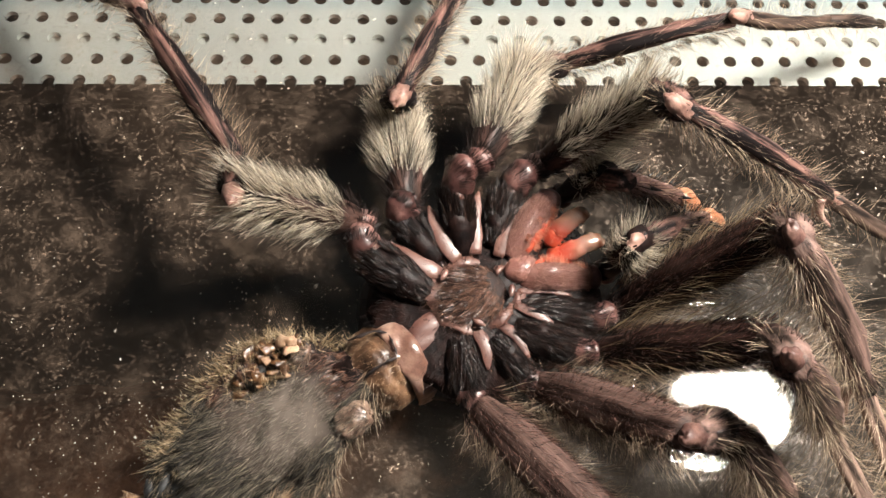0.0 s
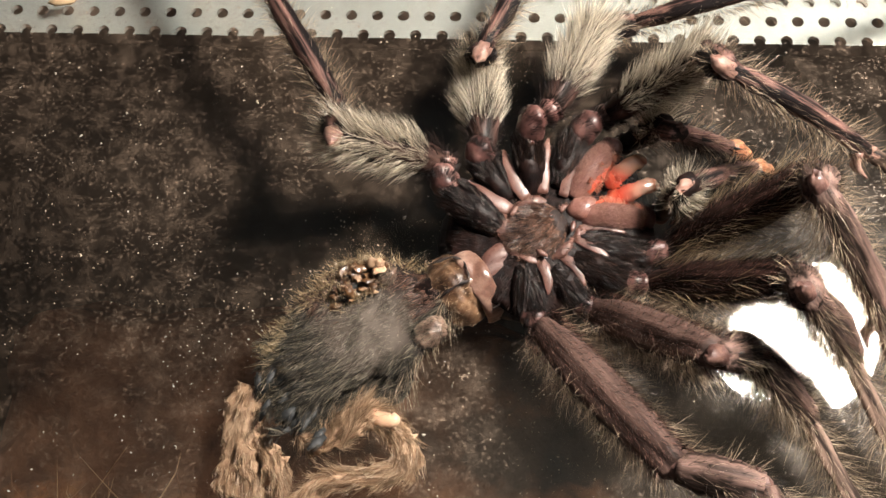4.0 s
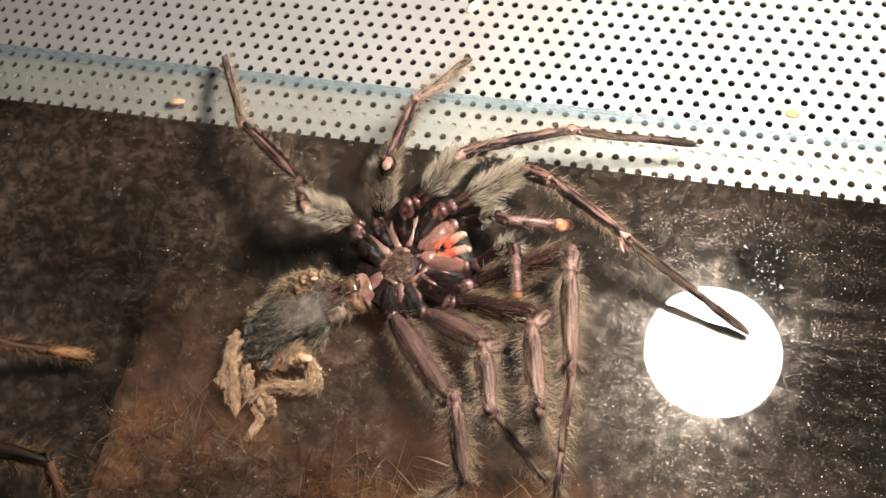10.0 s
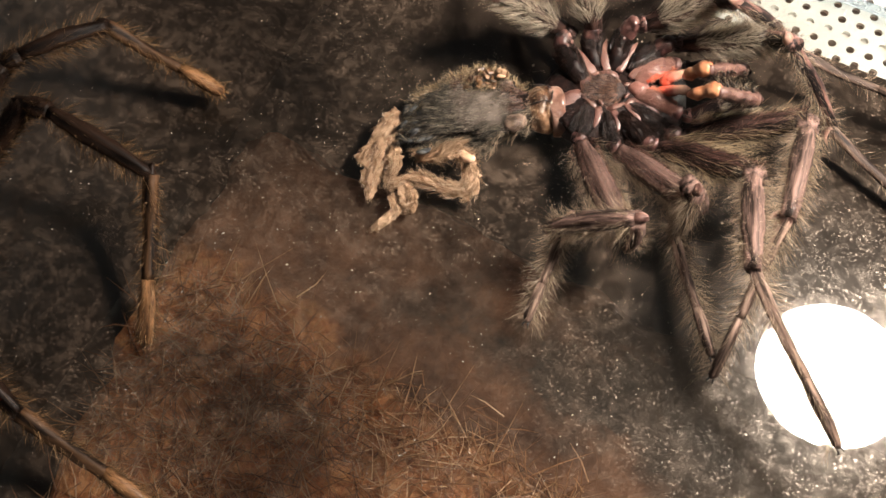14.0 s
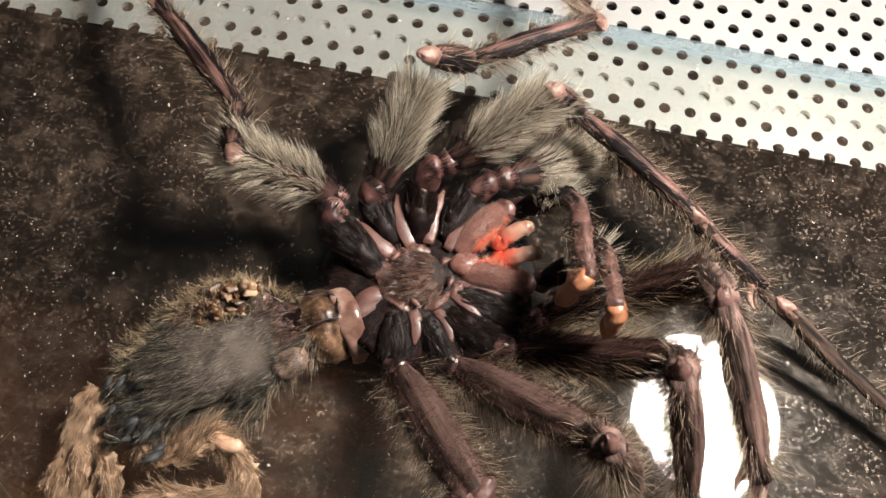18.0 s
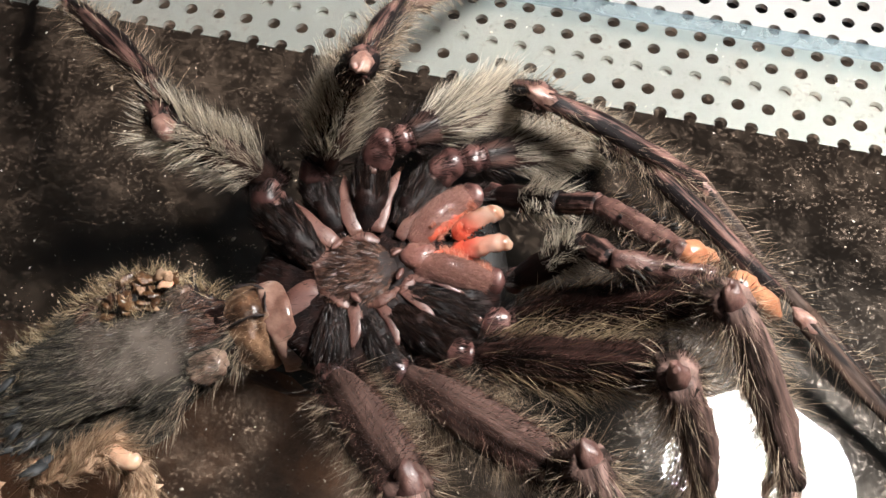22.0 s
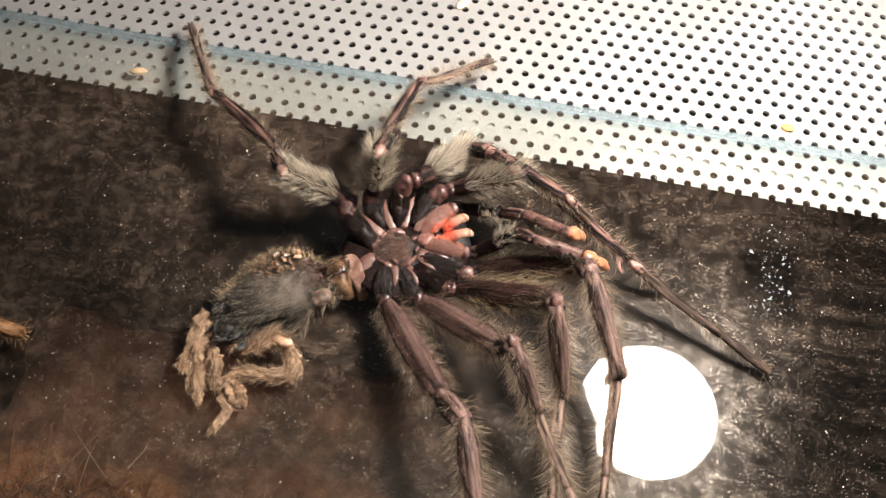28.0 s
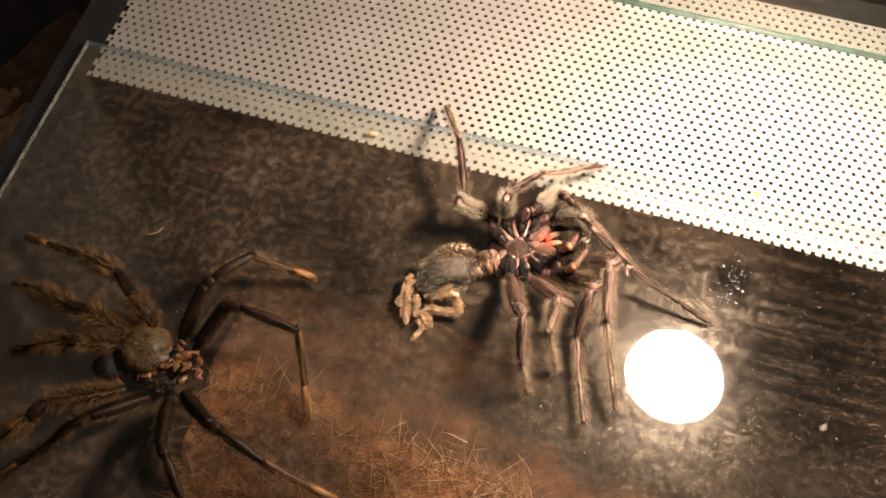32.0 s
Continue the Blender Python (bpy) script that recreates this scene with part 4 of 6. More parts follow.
# mouth parts
for k, (a, m, b, r) in enumerate((((-0.0004, 0.0016, 0.0094), (0.0020, 0.0052, 0.0104), (0.0042, 0.0086, 0.0096), 0.0018), ((0.0008, -0.0012, 0.0090), (0.0042, -0.0008, 0.0100), (0.0086, -0.0006, 0.0080), 0.0017))):
    line = smooth_line([a, m, b], 8)
    bm = bmesh.new()
    tube(bm, line, spread([r * 0.72, r * 0.98, r * 1.04, r, r * 0.80], len(line)), 24, 0.86, 0.10, 5 + k, 0.07)
    lobe = part("maxilla", bm, M_MAX, moult, "rosy translucent mouth lobe")
    red_side = Vector((0.72, -0.69, 0)) if k == 0 else Vector((0.0, 1, 0))
    reach = (Vector(b) - Vector(a)).normalized()
    comb, fluff = [], []
    for p, n in on_mesh(lobe, 12000, -0.1):
        inner = n.dot(red_side)
        if inner > 0.55 and (p - Vector(a)).dot(reach) > 0.0022:
            comb.append((p, n * 0.7 + red_side * 0.6 - reach * 0.25 + Vector((random.gauss(0, 0.12), random.gauss(0, 0.12), 0.35)), random.uniform(0.0005, 0.0011), Vector((random.gauss(0, 0.3), random.gauss(0, 0.3), 0))))
        else:
            fluff.append((p, reach * 0.9 + n * 0.4 + Vector((random.gauss(0, 0.3), random.gauss(0, 0.3), 0)), random.uniform(0.0003, 0.0007), Vector()))
    hair_object("mouth_comb", comb[::3], H_MOUTH, lobe, 0.000045, "orange mouth bristles")
    hair_object("down", fluff[:6000], H_LOBE, lobe, 0.000030, "fine pale down")
    bm = bmesh.new()
    edge_line = [p + red_side * r * 0.66 + UP * r * 0.18 for p in line[3:-3]]
    tube(bm, edge_line, spread([0.0006, 0.0009, 0.0009, 0.0006], len(edge_line)), 12, 0.8, 0.25, 9 + k)
    part("red_lip", bm, M_RED, lobe, "glossy red inner edge")
    # keel along the outer side
    bm = bmesh.new()
    keel = [p - red_side * r * 0.80 - UP * 0.0004 for p in line[1:-2]]
    tube(bm, keel, spread([0.0004, 0.0006, 0.0005, 0.0003], len(keel)), 8, 0.5, 0.3, 19 + k)
    part("keel", bm, M_MEMB, lobe, "pale outer keel")
    hip = Vector(HIPS["pu" if k == 0 else "pl"])
    for f, r2 in ((0.22, 0.0017), (0.98, 0.0016)):
        bm = bmesh.new()
        blob(bm, along(Vector(b), hip) @ Matrix.Translation((0, 0, f * (hip - Vector(b)).length)), (r2, r2, 0.0010), 0.15, 2.0, 18, 12, k + f)
        part("palp_trochanter", bm, M_TROCH, moult, "glossy dark rosy palp knob")
    roots = []
    for _ in range(500):
        w = random.uniform(0, 6.28)
        roots.append((Vector(b).lerp(hip, random.uniform(0.1, 0.8)) + Vector((math.cos(w), math.sin(w) * 0.6, abs(math.sin(w)) * 0.8)) * 0.0013, (hip - Vector(b)).normalized() + Vector((math.cos(w), math.sin(w), 0.5)) * 0.6, random.uniform(0.0005, 0.0013), Vector()))
    hair_object("bristles", roots, H_DARK, lobe, 0.00005)
bm = bmesh.new()
blob(bm, pose(0.0008, 0.0000, 0.0100, 0, 0, 20), (0.0021, 0.0016, 0.0011), 0.12, 1.6, 24, 14, 2, 0.04)
labium = part("labium", bm, M_MAX, moult, "rounded rosy lower lip")
hair_object("down", [(p, Vector((0.8, 0.3, 0)) + n * 0.4 + Vector((random.gauss(0, 0.3), random.gauss(0, 0.3), 0)), random.uniform(0.0002, 0.0006), Vector()) for p, n in on_mesh(labium, 700, 0.0)], H_LOBE, labium, 0.000035)
bm = bmesh.new()
blob(bm, pose(0.0003, -0.0036, 0.0094, 0, 0, 60), (0.0014, 0.0007, 0.0007), 0.3, 2.0, 20, 12, 6)
part("hip_membrane", bm, M_MEMB, moult, "pale pink skin between the hips")
# black blob for the shade between the lobes, red jaw skin, blunt pale fangs
bm = bmesh.new()
blob(bm, pose(0.0056, 0.0030, 0.0084, 0, 0, 38), (0.0032, 0.0017, 0.0012), 0.1, 2.0, 20, 12, 3)
part("throat_blob", bm, M_BLACK, moult, "black blob for the shaded gap between the mouth lobes")
for k, pts in enumerate((((0.0048, 0.0040, 0.0100), (0.0062, 0.0050, 0.0112), (0.0078, 0.0060, 0.0117), (0.0090, 0.0064, 0.0113)), ((0.0052, 0.0016, 0.0096), (0.0072, 0.0021, 0.0108), (0.0092, 0.0028, 0.0112), (0.0106, 0.0031, 0.0107)))):
    line = smooth_line(pts, 6)
    bm = bmesh.new()
    tube(bm, line, spread([0.0009, 0.00118, 0.00122, 0.00108, 0.00112, 0.00096, 0.00050], len(line)), 22, 0.85, 0.22, k, 0.06)
    fang = part("fang", bm, M_FANG, moult, "blunt pale translucent fang shell with a red base")
    bm = bmesh.new()
    a, m = Vector(pts[0]), Vector(pts[1])
    line = smooth_line([a - Vector((0.0010, 0.0004, 0.0002)), a, m - Vector((0.0004, 0.0004, 0.0008))], 5)
    tube(bm, line, spread([0.0006, 0.0013, 0.0015, 0.0012], len(line)), 16, 0.75, 0.3, k, 0.15)
    part("chelicera", bm, M_RED, moult, "orange-red inner jaw")
    roots = [(a.lerp(m, random.random()) + Vector((random.gauss(0, 0.0007), random.gauss(0, 0.0007), 0.0002)), Vector((random.gauss(-0.2, 0.6), random.gauss(0, 0.6), 0.6)), random.uniform(0.0004, 0.0011), Vector((0.2, 0.1, 0))) for _ in range(140)]
    hair_object("mouth_hair", roots, H_MOUTH, fang, 0.00004)
    side_step = Vector((0.0006, -0.0012, -0.0001)) if k == 0 else Vector((-0.0003, 0.0013, -0.0001))
    row = smooth_line([Vector(pts[0]) + side_step, Vector(pts[1]) + side_step, Vector(pts[2]) + side_step * 0.9], 4)
    for q in row[:8]:
        bm = bmesh.new()
        blob(bm, Matrix.Translation(q + UP * 0.0004), (0.00015, 0.00015, 0.00015), 0.1, 2.0, 7, 6)
        part("mouth_tooth", bm, M_BLACK, fang)

# waist and belly plates
AXIS = Vector((0.838, 0.546, 0))
ACROSS = Vector((-0.546, 0.838, 0))


def saddle(name, centre, reach, half, w0, w1, material, label, wave=0.25, thick=0.00022, seed=0.0, lift=1.0):
    """A bent sheet that lies over the waist like a strap; reach is its half width and height there."""
    bm = bmesh.new()
    nw, ns = 26, 10
    sheets = []
    for side in (1.0, 0.0):
        grid = []
        for i in range(nw + 1):
            w = math.radians(w0 + (w1 - w0) * i / nw)
            row = []
            for k in range(ns + 1):
                f = 2 * k / ns - 1
                q = Vector((math.cos(w) * 1.5, math.sin(w) * 1.5, f * 0.35)) + Vector((seed, seed, 0))
                r = 1 + 0.05 * noise.fractal(q * 1.1, 1.0, 2.0, 2) - 0.05 * max(0.0, 1 - abs(noise.noise(q * 0.9)) * 5) - 0.05 * f * f * f * f
                along_axis = half * f * (1 + wave * noise.noise(Vector((w * 1.7, seed, f * 0.3)))) + half * wave * noise.noise(Vector((w * 1.3, seed + 7, 0)))
                p = Vector(centre) + AXIS * along_axis + ACROSS * math.sin(w) * reach[0] * r + UP * math.cos(w) * reach[1] * r * lift
                row.append(bm.verts.new(p + (ACROSS * math.sin(w) + UP * math.cos(w)) * thick * side))
            grid.append(row)
        sheets.append(grid)
    top, low = sheets
    for i in range(nw):
        for k in range(ns):
            bm.faces.new((top[i][k], top[i + 1][k], top[i + 1][k + 1], top[i][k + 1]))
            bm.faces.new((low[i][k + 1], low[i + 1][k + 1], low[i + 1][k], low[i][k]))
        for k in (0, ns):
            bm.faces.new((top[i][k], low[i][k], low[i + 1][k], top[i + 1][k]))
    for i in (0, nw):
        for k in range(ns):
            bm.faces.new((top[i][k], top[i][k + 1], low[i][k + 1], low[i][k]))
    bmesh.ops.recalc_face_normals(bm, faces=bm.faces)
    return part(name, bm, material, moult, label)


line = smooth_line([(-0.0200, -0.0128, 0.0052), (-0.0160, -0.0103, 0.0054), (-0.0128, -0.0083, 0.0056), (-0.0088, -0.0056, 0.0066)], 6)
bm = bmesh.new()
tube(bm, line, spread([0.0036, 0.0038, 0.0038, 0.0034, 0.0030], len(line)), 26, 0.85, 0.12, 3.0, 0.08)
part("waist", bm, M_COXA, moult)
bm = bmesh.new()
blob(bm, pose(-0.0152, -0.0099, 0.0050, 0, 0, 33), (0.0046, 0.0050, 0.0050), 0.10, 1.5, 60, 40, 2.6, 0.06)
plate = part("belly_plate", bm, M_PLATE, moult, "glossy crumpled amber and olive belly plate")
hair_object("down", [(p, -AXIS + n * 0.25 + Vector((random.gauss(0, 0.25), random.gauss(0, 0.25), 0)), random.uniform(0.0002, 0.0006), Vector()) for p, n in on_mesh(plate, 900, 0.1)], H_TAN, plate, 0.000035)
# Dark tubes on the plate carry the shade of its folds in their colour.
for k, (pts, w) in enumerate(((((-0.0192, -0.0079, 0.0088), (-0.0178, -0.0077, 0.0097), (-0.0162, -0.0072, 0.0099), (-0.0148, -0.0074, 0.0098)), 0.00062), (((-0.0181, -0.0127, 0.0085), (-0.0167, -0.0120, 0.0097), (-0.0150, -0.0110, 0.0104), (-0.0136, -0.0104, 0.0102)), 0.00052), (((-0.0146, -0.0076, 0.0099), (-0.0142, -0.0088, 0.0104), (-0.0137, -0.0102, 0.0103)), 0.0004))):
    line = smooth_line(pts, 7)
    bm = bmesh.new()
    tube(bm, [p - UP * 0.00020 for p in line], spread([w * 0.05, w * 0.2, w * 0.42, w * 0.12, w * 0.34, w * 0.06], len(line)), 12, 0.5, 0.9, k)
    part("fold_shade", bm, M_STERN, plate, "dark tube for the shaded fold in the belly plate")
saddle("waist_strap", (-0.0129, -0.0090, 0.0044), (0.0054, 0.0056), 0.0015, -98, 70, M_STRAP, "pinkish-tan shiny waist strap", 0.35, 0.00012, 2.0)
saddle("waist_membrane", (-0.0106, -0.0070, 0.0048), (0.0040, 0.0048), 0.0022, -80, 72, M_MEMB, "crumpled pink waist skin", 0.45, 0.00012, 6.0)

# abdomen
ABD = pose(-0.0275, -0.0165, 0.0048, 0, 0, 41)
bm = bmesh.new()
blob(bm, ABD, (0.0135, 0.0082, 0.0044), 0.36, 1.8, 64, 36, 4.0, 0.06)
abdomen = part("abdomen", bm, M_ABD, moult, "shrivelled dark abdomen skin with a worn grey patch")


down = Vector((-0.755, -0.656, 0))
grey, slate, edge, dark, fringe = [], [], [], [], []
inv = ABD.inverted()
for p, n in on_mesh(abdomen, 46000, -0.25):
    loc = inv @ p
    u, v = loc.x / 0.0135, loc.y / 0.0084
    r = math.hypot(u, v)
    jit = Vector((random.gauss(0, 0.16), random.gauss(0, 0.16), random.gauss(0, 0.1)))
    sway = Vector((0.35 * noise.noise(p * 180), 0.35 * noise.noise(p * 180 + Vector((5, 0, 0))), 0))
    patch = (u - 0.06) ** 2 / 0.30 + (v + 0.05) ** 2 / 0.52 + 0.5 * noise.noise(p * 260)
    if patch < 1.0 + random.gauss(0, 0.3):
        grey.append((p, down * 1.0 + n * 0.22 + jit + sway, random.uniform(0.0005, 0.0011), -n * 0.25))
    elif u < -0.25 or v < -0.45:
        slate.append((p, down * 1.0 + n * 0.38 + jit * 1.3 + sway, random.uniform(0.0010, 0.0028), -n * 0.5))
    else:
        dark.append((p, down * 0.9 + n * 0.4 + jit + sway, random.uniform(0.0006, 0.0014), -n * 0.4))
    if r > 0.80 and v > 0.1 and random.random() < 0.22 * max(0.1, 1 + 2.2 * noise.noise(p * 420)):
        edge.append((p, n * 0.9 + down * 0.35 + jit * 2.6, random.uniform(0.0008, 0.0026), Vector((random.gauss(0, 0.8), random.gauss(0, 0.8), 0.2))))
    if r > 0.86 and v < -0.2 and u > -0.4 and random.random() < 0.16:
        fringe.append((p, n * 0.7 + down * 0.7 + Vector((0.25, -0.5, 0)) + jit, random.uniform(0.0012, 0.0034), Vector((random.gauss(0, 0.4), random.gauss(0, 0.4), 0))))
hair_object("grey_velvet", grey, H_GREY, abdomen, 0.000042, "worn grey velvet patch")
hair_object("slate_fur", slate, H_TEAL, abdomen, 0.00005, "", 0.0006)
hair_object("dark_fur", dark, H_STERN, abdomen, 0.000045, "", 0.0006)
hair_object("straw_fur", edge, H_EDGE, abdomen, 0.00006, "", 0.0010)
hair_object("pale_fringe", fringe, H_STRAW, abdomen, 0.00005, "long pale fringe", 0.0009)
for k, (x, y, z, a, b) in enumerate(((-0.0186, -0.0166, 0.0076, 0.0024, 0.0019), (-0.0246, -0.0094, 0.0076, 0.0016, 0.0012))):
    bm = bmesh.new()
    blob(bm, pose(x, y, z, 0, 0, 40), (a, b, 0.0011), 0.25, 1.9, 28, 16, k, 0.12)
    lung = part("book_lung", bm, M_LUNG, abdomen, "pale pinkish lung cover")
    hair_object("bristles", [(p, down + n * 0.3 + Vector((random.gauss(0, 0.4), random.gauss(0, 0.4), 0.1)), random.uniform(0.0005, 0.0016), Vector()) for p, n in on_mesh(lung, 520, 0.0)], H_TEAL, lung, 0.00004)
# tear: black blob for the shade of a pit, under crumpled rust-brown folds
bm = bmesh.new()
blob(bm, pose(-0.0282, -0.0108, 0.0080, 0, 0, 40), (0.0036, 0.0016, 0.0006), 0.25, 3.0, 20, 12, 11)
part("tear", bm, M_BLACK, abdomen, "black blob for the shade in the torn slit")
for k in range(30):
    w, f = random.uniform(0, 6.28), random.uniform(0.2, 1.0)
    c = pose(-0.0282, -0.0106, 0.0086, 0, 0, 40) @ Vector((0.0040 * f * math.cos(w), 0.0018 * f * math.sin(w), random.uniform(-0.0004, 0.0005)))
    q, way = [c], Vector((random.gauss(-0.3, 0.8), random.gauss(-0.2, 0.8), 0)).normalized()
    for _ in range(4):
        way = (way + Vector((random.gauss(0, 0.6), random.gauss(0, 0.6), random.gauss(0, 0.25)))).normalized()
        q.append(q[-1] + way * random.uniform(0.0003, 0.0008))
    flake = smooth_line(q, 3)
    part("torn_edge", tube(bmesh.new(), flake, spread([0.0001, random.uniform(0.0003, 0.0007), random.uniform(0.0003, 0.0006), 0.00008], len(flake)), 9, 0.28, 0.9, k), M_TAN if k % 11 == 0 else M_TORN, abdomen, "torn curled rust-brown fold")
roots = []
for _ in range(900):
    w, f = random.uniform(0, 6.28), random.uniform(0.5, 1.25)
    c = pose(-0.0282, -0.0106, 0.0082, 0, 0, 40) @ Vector((0.0042 * f * math.cos(w), 0.0021 * f * math.sin(w), random.uniform(-0.0004, 0.0003)))
    roots.append((c, Vector((random.gauss(-0.2, 0.7), random.gauss(0.3, 0.7), random.uniform(0.2, 0.9))), random.uniform(0.0007, 0.0022), Vector((random.gauss(0, 0.6), random.gauss(0, 0.6), 0))))
hair_object("tear_fur", roots, H_EDGE, abdomen, 0.00005, "straw-coloured hair round the tear", 0.0008)
for k, q in enumerate((((-0.0270, -0.0088, 0.0092), (-0.0262, -0.0082, 0.0099), (-0.0254, -0.0084, 0.0101), (-0.0250, -0.0092, 0.0098)), ((-0.0262, -0.0090, 0.0094), (-0.0254, -0.0094, 0.0100), (-0.0246, -0.0088, 0.0098)))):
    scrap_line = smooth_line(q, 5)
    part("scrap", tube(bmesh.new(), scrap_line, spread([0.0002, 0.0008, 0.0005, 0.0007, 0.0002], len(scrap_line)), 12, 0.3, 0.9, 30 + k, 0.3), M_NUB if k else M_TAN, abdomen, "pale torn scrap of skin")
# stubby scales at the torn end
M_SCALE = surface("slate_scale", [(0.3, (0.010, 0.011, 0.012)), (0.6, (0.035, 0.037, 0.038)), (0.8, (0.15, 0.145, 0.135))], 700, 0.6)
tufts = []
for k in range(46):
    c = Vector((-0.0352 + random.gauss(0, 0.0024), -0.0258 + random.gauss(0, 0.0028), 0.0066 + random.uniform(0, 0.0020)))
    d = Vector((-0.6 + random.gauss(0, 0.4), -0.8 + random.gauss(0, 0.4), random.gauss(0, 0.3))).normalized()
    tufts += [(c + Vector((random.gauss(0, 0.0003), random.gauss(0, 0.0003), 0)), d + Vector((random.gauss(0, 0.25), random.gauss(0, 0.25), random.gauss(0.1, 0.2))), random.uniform(0.0012, 0.0026), Vector()) for _ in range(26)]
    if k % 2:
        continue
    part("scale", tube(bmesh.new(), [c - d * 0.0013, c, c + d * 0.0016], [0.0003, random.uniform(0.0004, 0.0007), 0.00015], 8, 0.4, 0.3, k), M_SCALE, abdomen)

hair_object("slate_tuft", tufts, H_TEAL, abdomen, 0.00008, "stiff slate tufts")


def torn(pts, radii, squash, seed, fur=260, size=0.0022, name="torn_skin", material=M_TAN, stand=0.35):
    line = smooth_line(pts, 8)
    bm = bmesh.new()
    rad = spread(radii, len(line))
    tube(bm, line, rad, 24, squash * 0.7, 0.9, seed, 0.4)
    for v in bm.verts:
        v.co += 0.0005 * Vector((noise.noise(v.co * 700), noise.noise(v.co * 700 + Vector((9, 0, 0))), noise.noise(v.co * 700 + Vector((0, 9, 0)))))
    ob = part(name, bm, material, moult, "crumpled tan shred of skin")
    roots = []
    for p, n in on_mesh(ob, fur * 3, -0.6):
        near = min(range(len(line) - 1), key=lambda i: (line[i] - p).length_squared)
        d = (line[near + 1] - line[near]).normalized()
        roots.append((p, d * 1.0 + n * stand * random.uniform(0.3, 1.6) + Vector((random.gauss(0, 0.25), random.gauss(0, 0.25), random.gauss(0, 0.1))), random.uniform(0.35, 1.1) * size, Vector((random.gauss(0, 0.4), random.gauss(0, 0.4), -0.2))))
    hair_object("fur", roots, H_TAN, ob, 0.00006, "", 0.0008)


torn([(-0.0412, -0.0236, 0.0062), (-0.0418, -0.0272, 0.0052), (-0.0414, -0.0330, 0.0042), (-0.0402, -0.0385, 0.0034), (-0.0382, -0.0425, 0.0020)], [0.0012, 0.0021, 0.0027, 0.0030, 0.0016, 0.0004], 0.45, 1, 800, 0.0016)
torn([(-0.0395, -0.0300, 0.0048), (-0.0372, -0.0335, 0.0056), (-0.0362, -0.0372, 0.0046), (-0.0352, -0.0395, 0.0030)], [0.0008, 0.0014, 0.0012, 0.0006], 0.5, 2, 260)
torn([(-0.0350, -0.0290, 0.0040), (-0.0322, -0.0312, 0.0052), (-0.0296, -0.0296, 0.0062), (-0.0262, -0.0270, 0.0066), (-0.0240, -0.0284, 0.0060)], [0.0008, 0.0012, 0.0020, 0.0022, 0.0012], 0.6, 3, 600, 0.0030, stand=1.0)
torn([(-0.0232, -0.0278, 0.0052), (-0.0212, -0.0310, 0.0050), (-0.0220, -0.0336, 0.0042), (-0.0262, -0.0345, 0.0040), (-0.0315, -0.0352, 0.0044), (-0.0352, -0.0385, 0.0040)], [0.0012, 0.0017, 0.0016, 0.0012, 0.0014, 0.0008], 0.6, 4, 750, 0.0024, stand=0.7)
torn([(-0.0330, -0.0372, 0.0040), (-0.0312, -0.0395, 0.0036), (-0.0298, -0.0412, 0.0026), (-0.0300, -0.0392, 0.0044)], [0.0010, 0.0018, 0.0014, 0.0008], 0.7, 5, 220, 0.0016)
torn([(-0.0345, -0.0405, 0.0034), (-0.0322, -0.0428, 0.0026), (-0.0335, -0.0458, 0.0018), (-0.0350, -0.0478, 0.0010)], [0.0008, 0.0009, 0.0010, 0.0004], 0.6, 6, 160, 0.0016)
bm = bmesh.new()
tube(bm, smooth_line([(-0.0262, -0.0270, 0.0066), (-0.0246, -0.0278, 0.0070), (-0.0230, -0.0281, 0.0074), (-0.0223, -0.0274, 0.0076)], 5), spread([0.0007, 0.0010, 0.0010, 0.0009, 0.0005], 16), 14, 0.85, 0.12)
part("nub", bm, M_NUB, moult, "smooth peach-coloured finger-like nub")

LEGS = {}
for leg, lens, style, spur in (
    ("l4", (0.0169, 0.0077, 0.0248, 0.0339), "front", False), ("l3", (0.0151, 0.0070, 0.0193, 0.0297), "front", False),
    ("l2", (0.0152, 0.0085, 0.0220, 0.0306), "front", False), ("l1", (0.0184, 0.0079, 0.0240, 0.0367), "front", True),
    ("r1", (0.0231, 0.0086, 0.0218, 0.0318), "back", True), ("r2", (0.0215, 0.0089, 0.0208, 0.0332), "back", False),
    ("r3", (0.0225, 0.0074, 0.0147, 0.0259), "back", False), ("r4", (0.0270, 0.0093, 0.0183, 0.0202), "back", False),
):
    LEGS[leg] = build_leg(moult, lens, style, 7.0 * len(LEGS), spur, M_FEMUR_DARK if leg in ("r1", "r2") else None, leg in ("l3", "l4"))
LEGS["pu"] = build_palp(moult, (0.0101, 0.0062, 0.0116, 0.0069), 61.0)
LEGS["pl"] = build_palp(moult, (0.0121, 0.0060, 0.0104, 0.0069), 67.0)

# ---- the second shed skin, right way up ----
other = tagged(new("spider_moult"), "dark brown shed tarantula skin standing on the glass in shade", "spider moult")
bm = bmesh.new()
blob(bm, pose(-0.1252, -0.0824, 0.0112, 0, 6, 20), (0.0098, 0.0088, 0.0050), 0.14, 2.2, 36, 20, 9, 0.05)
shell = part("carapace", bm, M_CAR2, other, "brown hairy back shell")
roots = []
for p, n in on_mesh(shell, 5200, 0.0):
    out = (p - Vector((-0.1240, -0.0822, 0.016))).normalized()
    roots.append((p, out * 0.9 + n * 0.1 + Vector((random.gauss(0, 0.45), random.gauss(0, 0.45), 0)), random.uniform(0.0006, 0.0018), Vector((0, 0, -0.4))))
hair_object("fur", roots, H_BROWN, shell, 0.00008, "", 0.0014)
# Solid black blob in place of the shade behind the shell.
bm = bmesh.new()
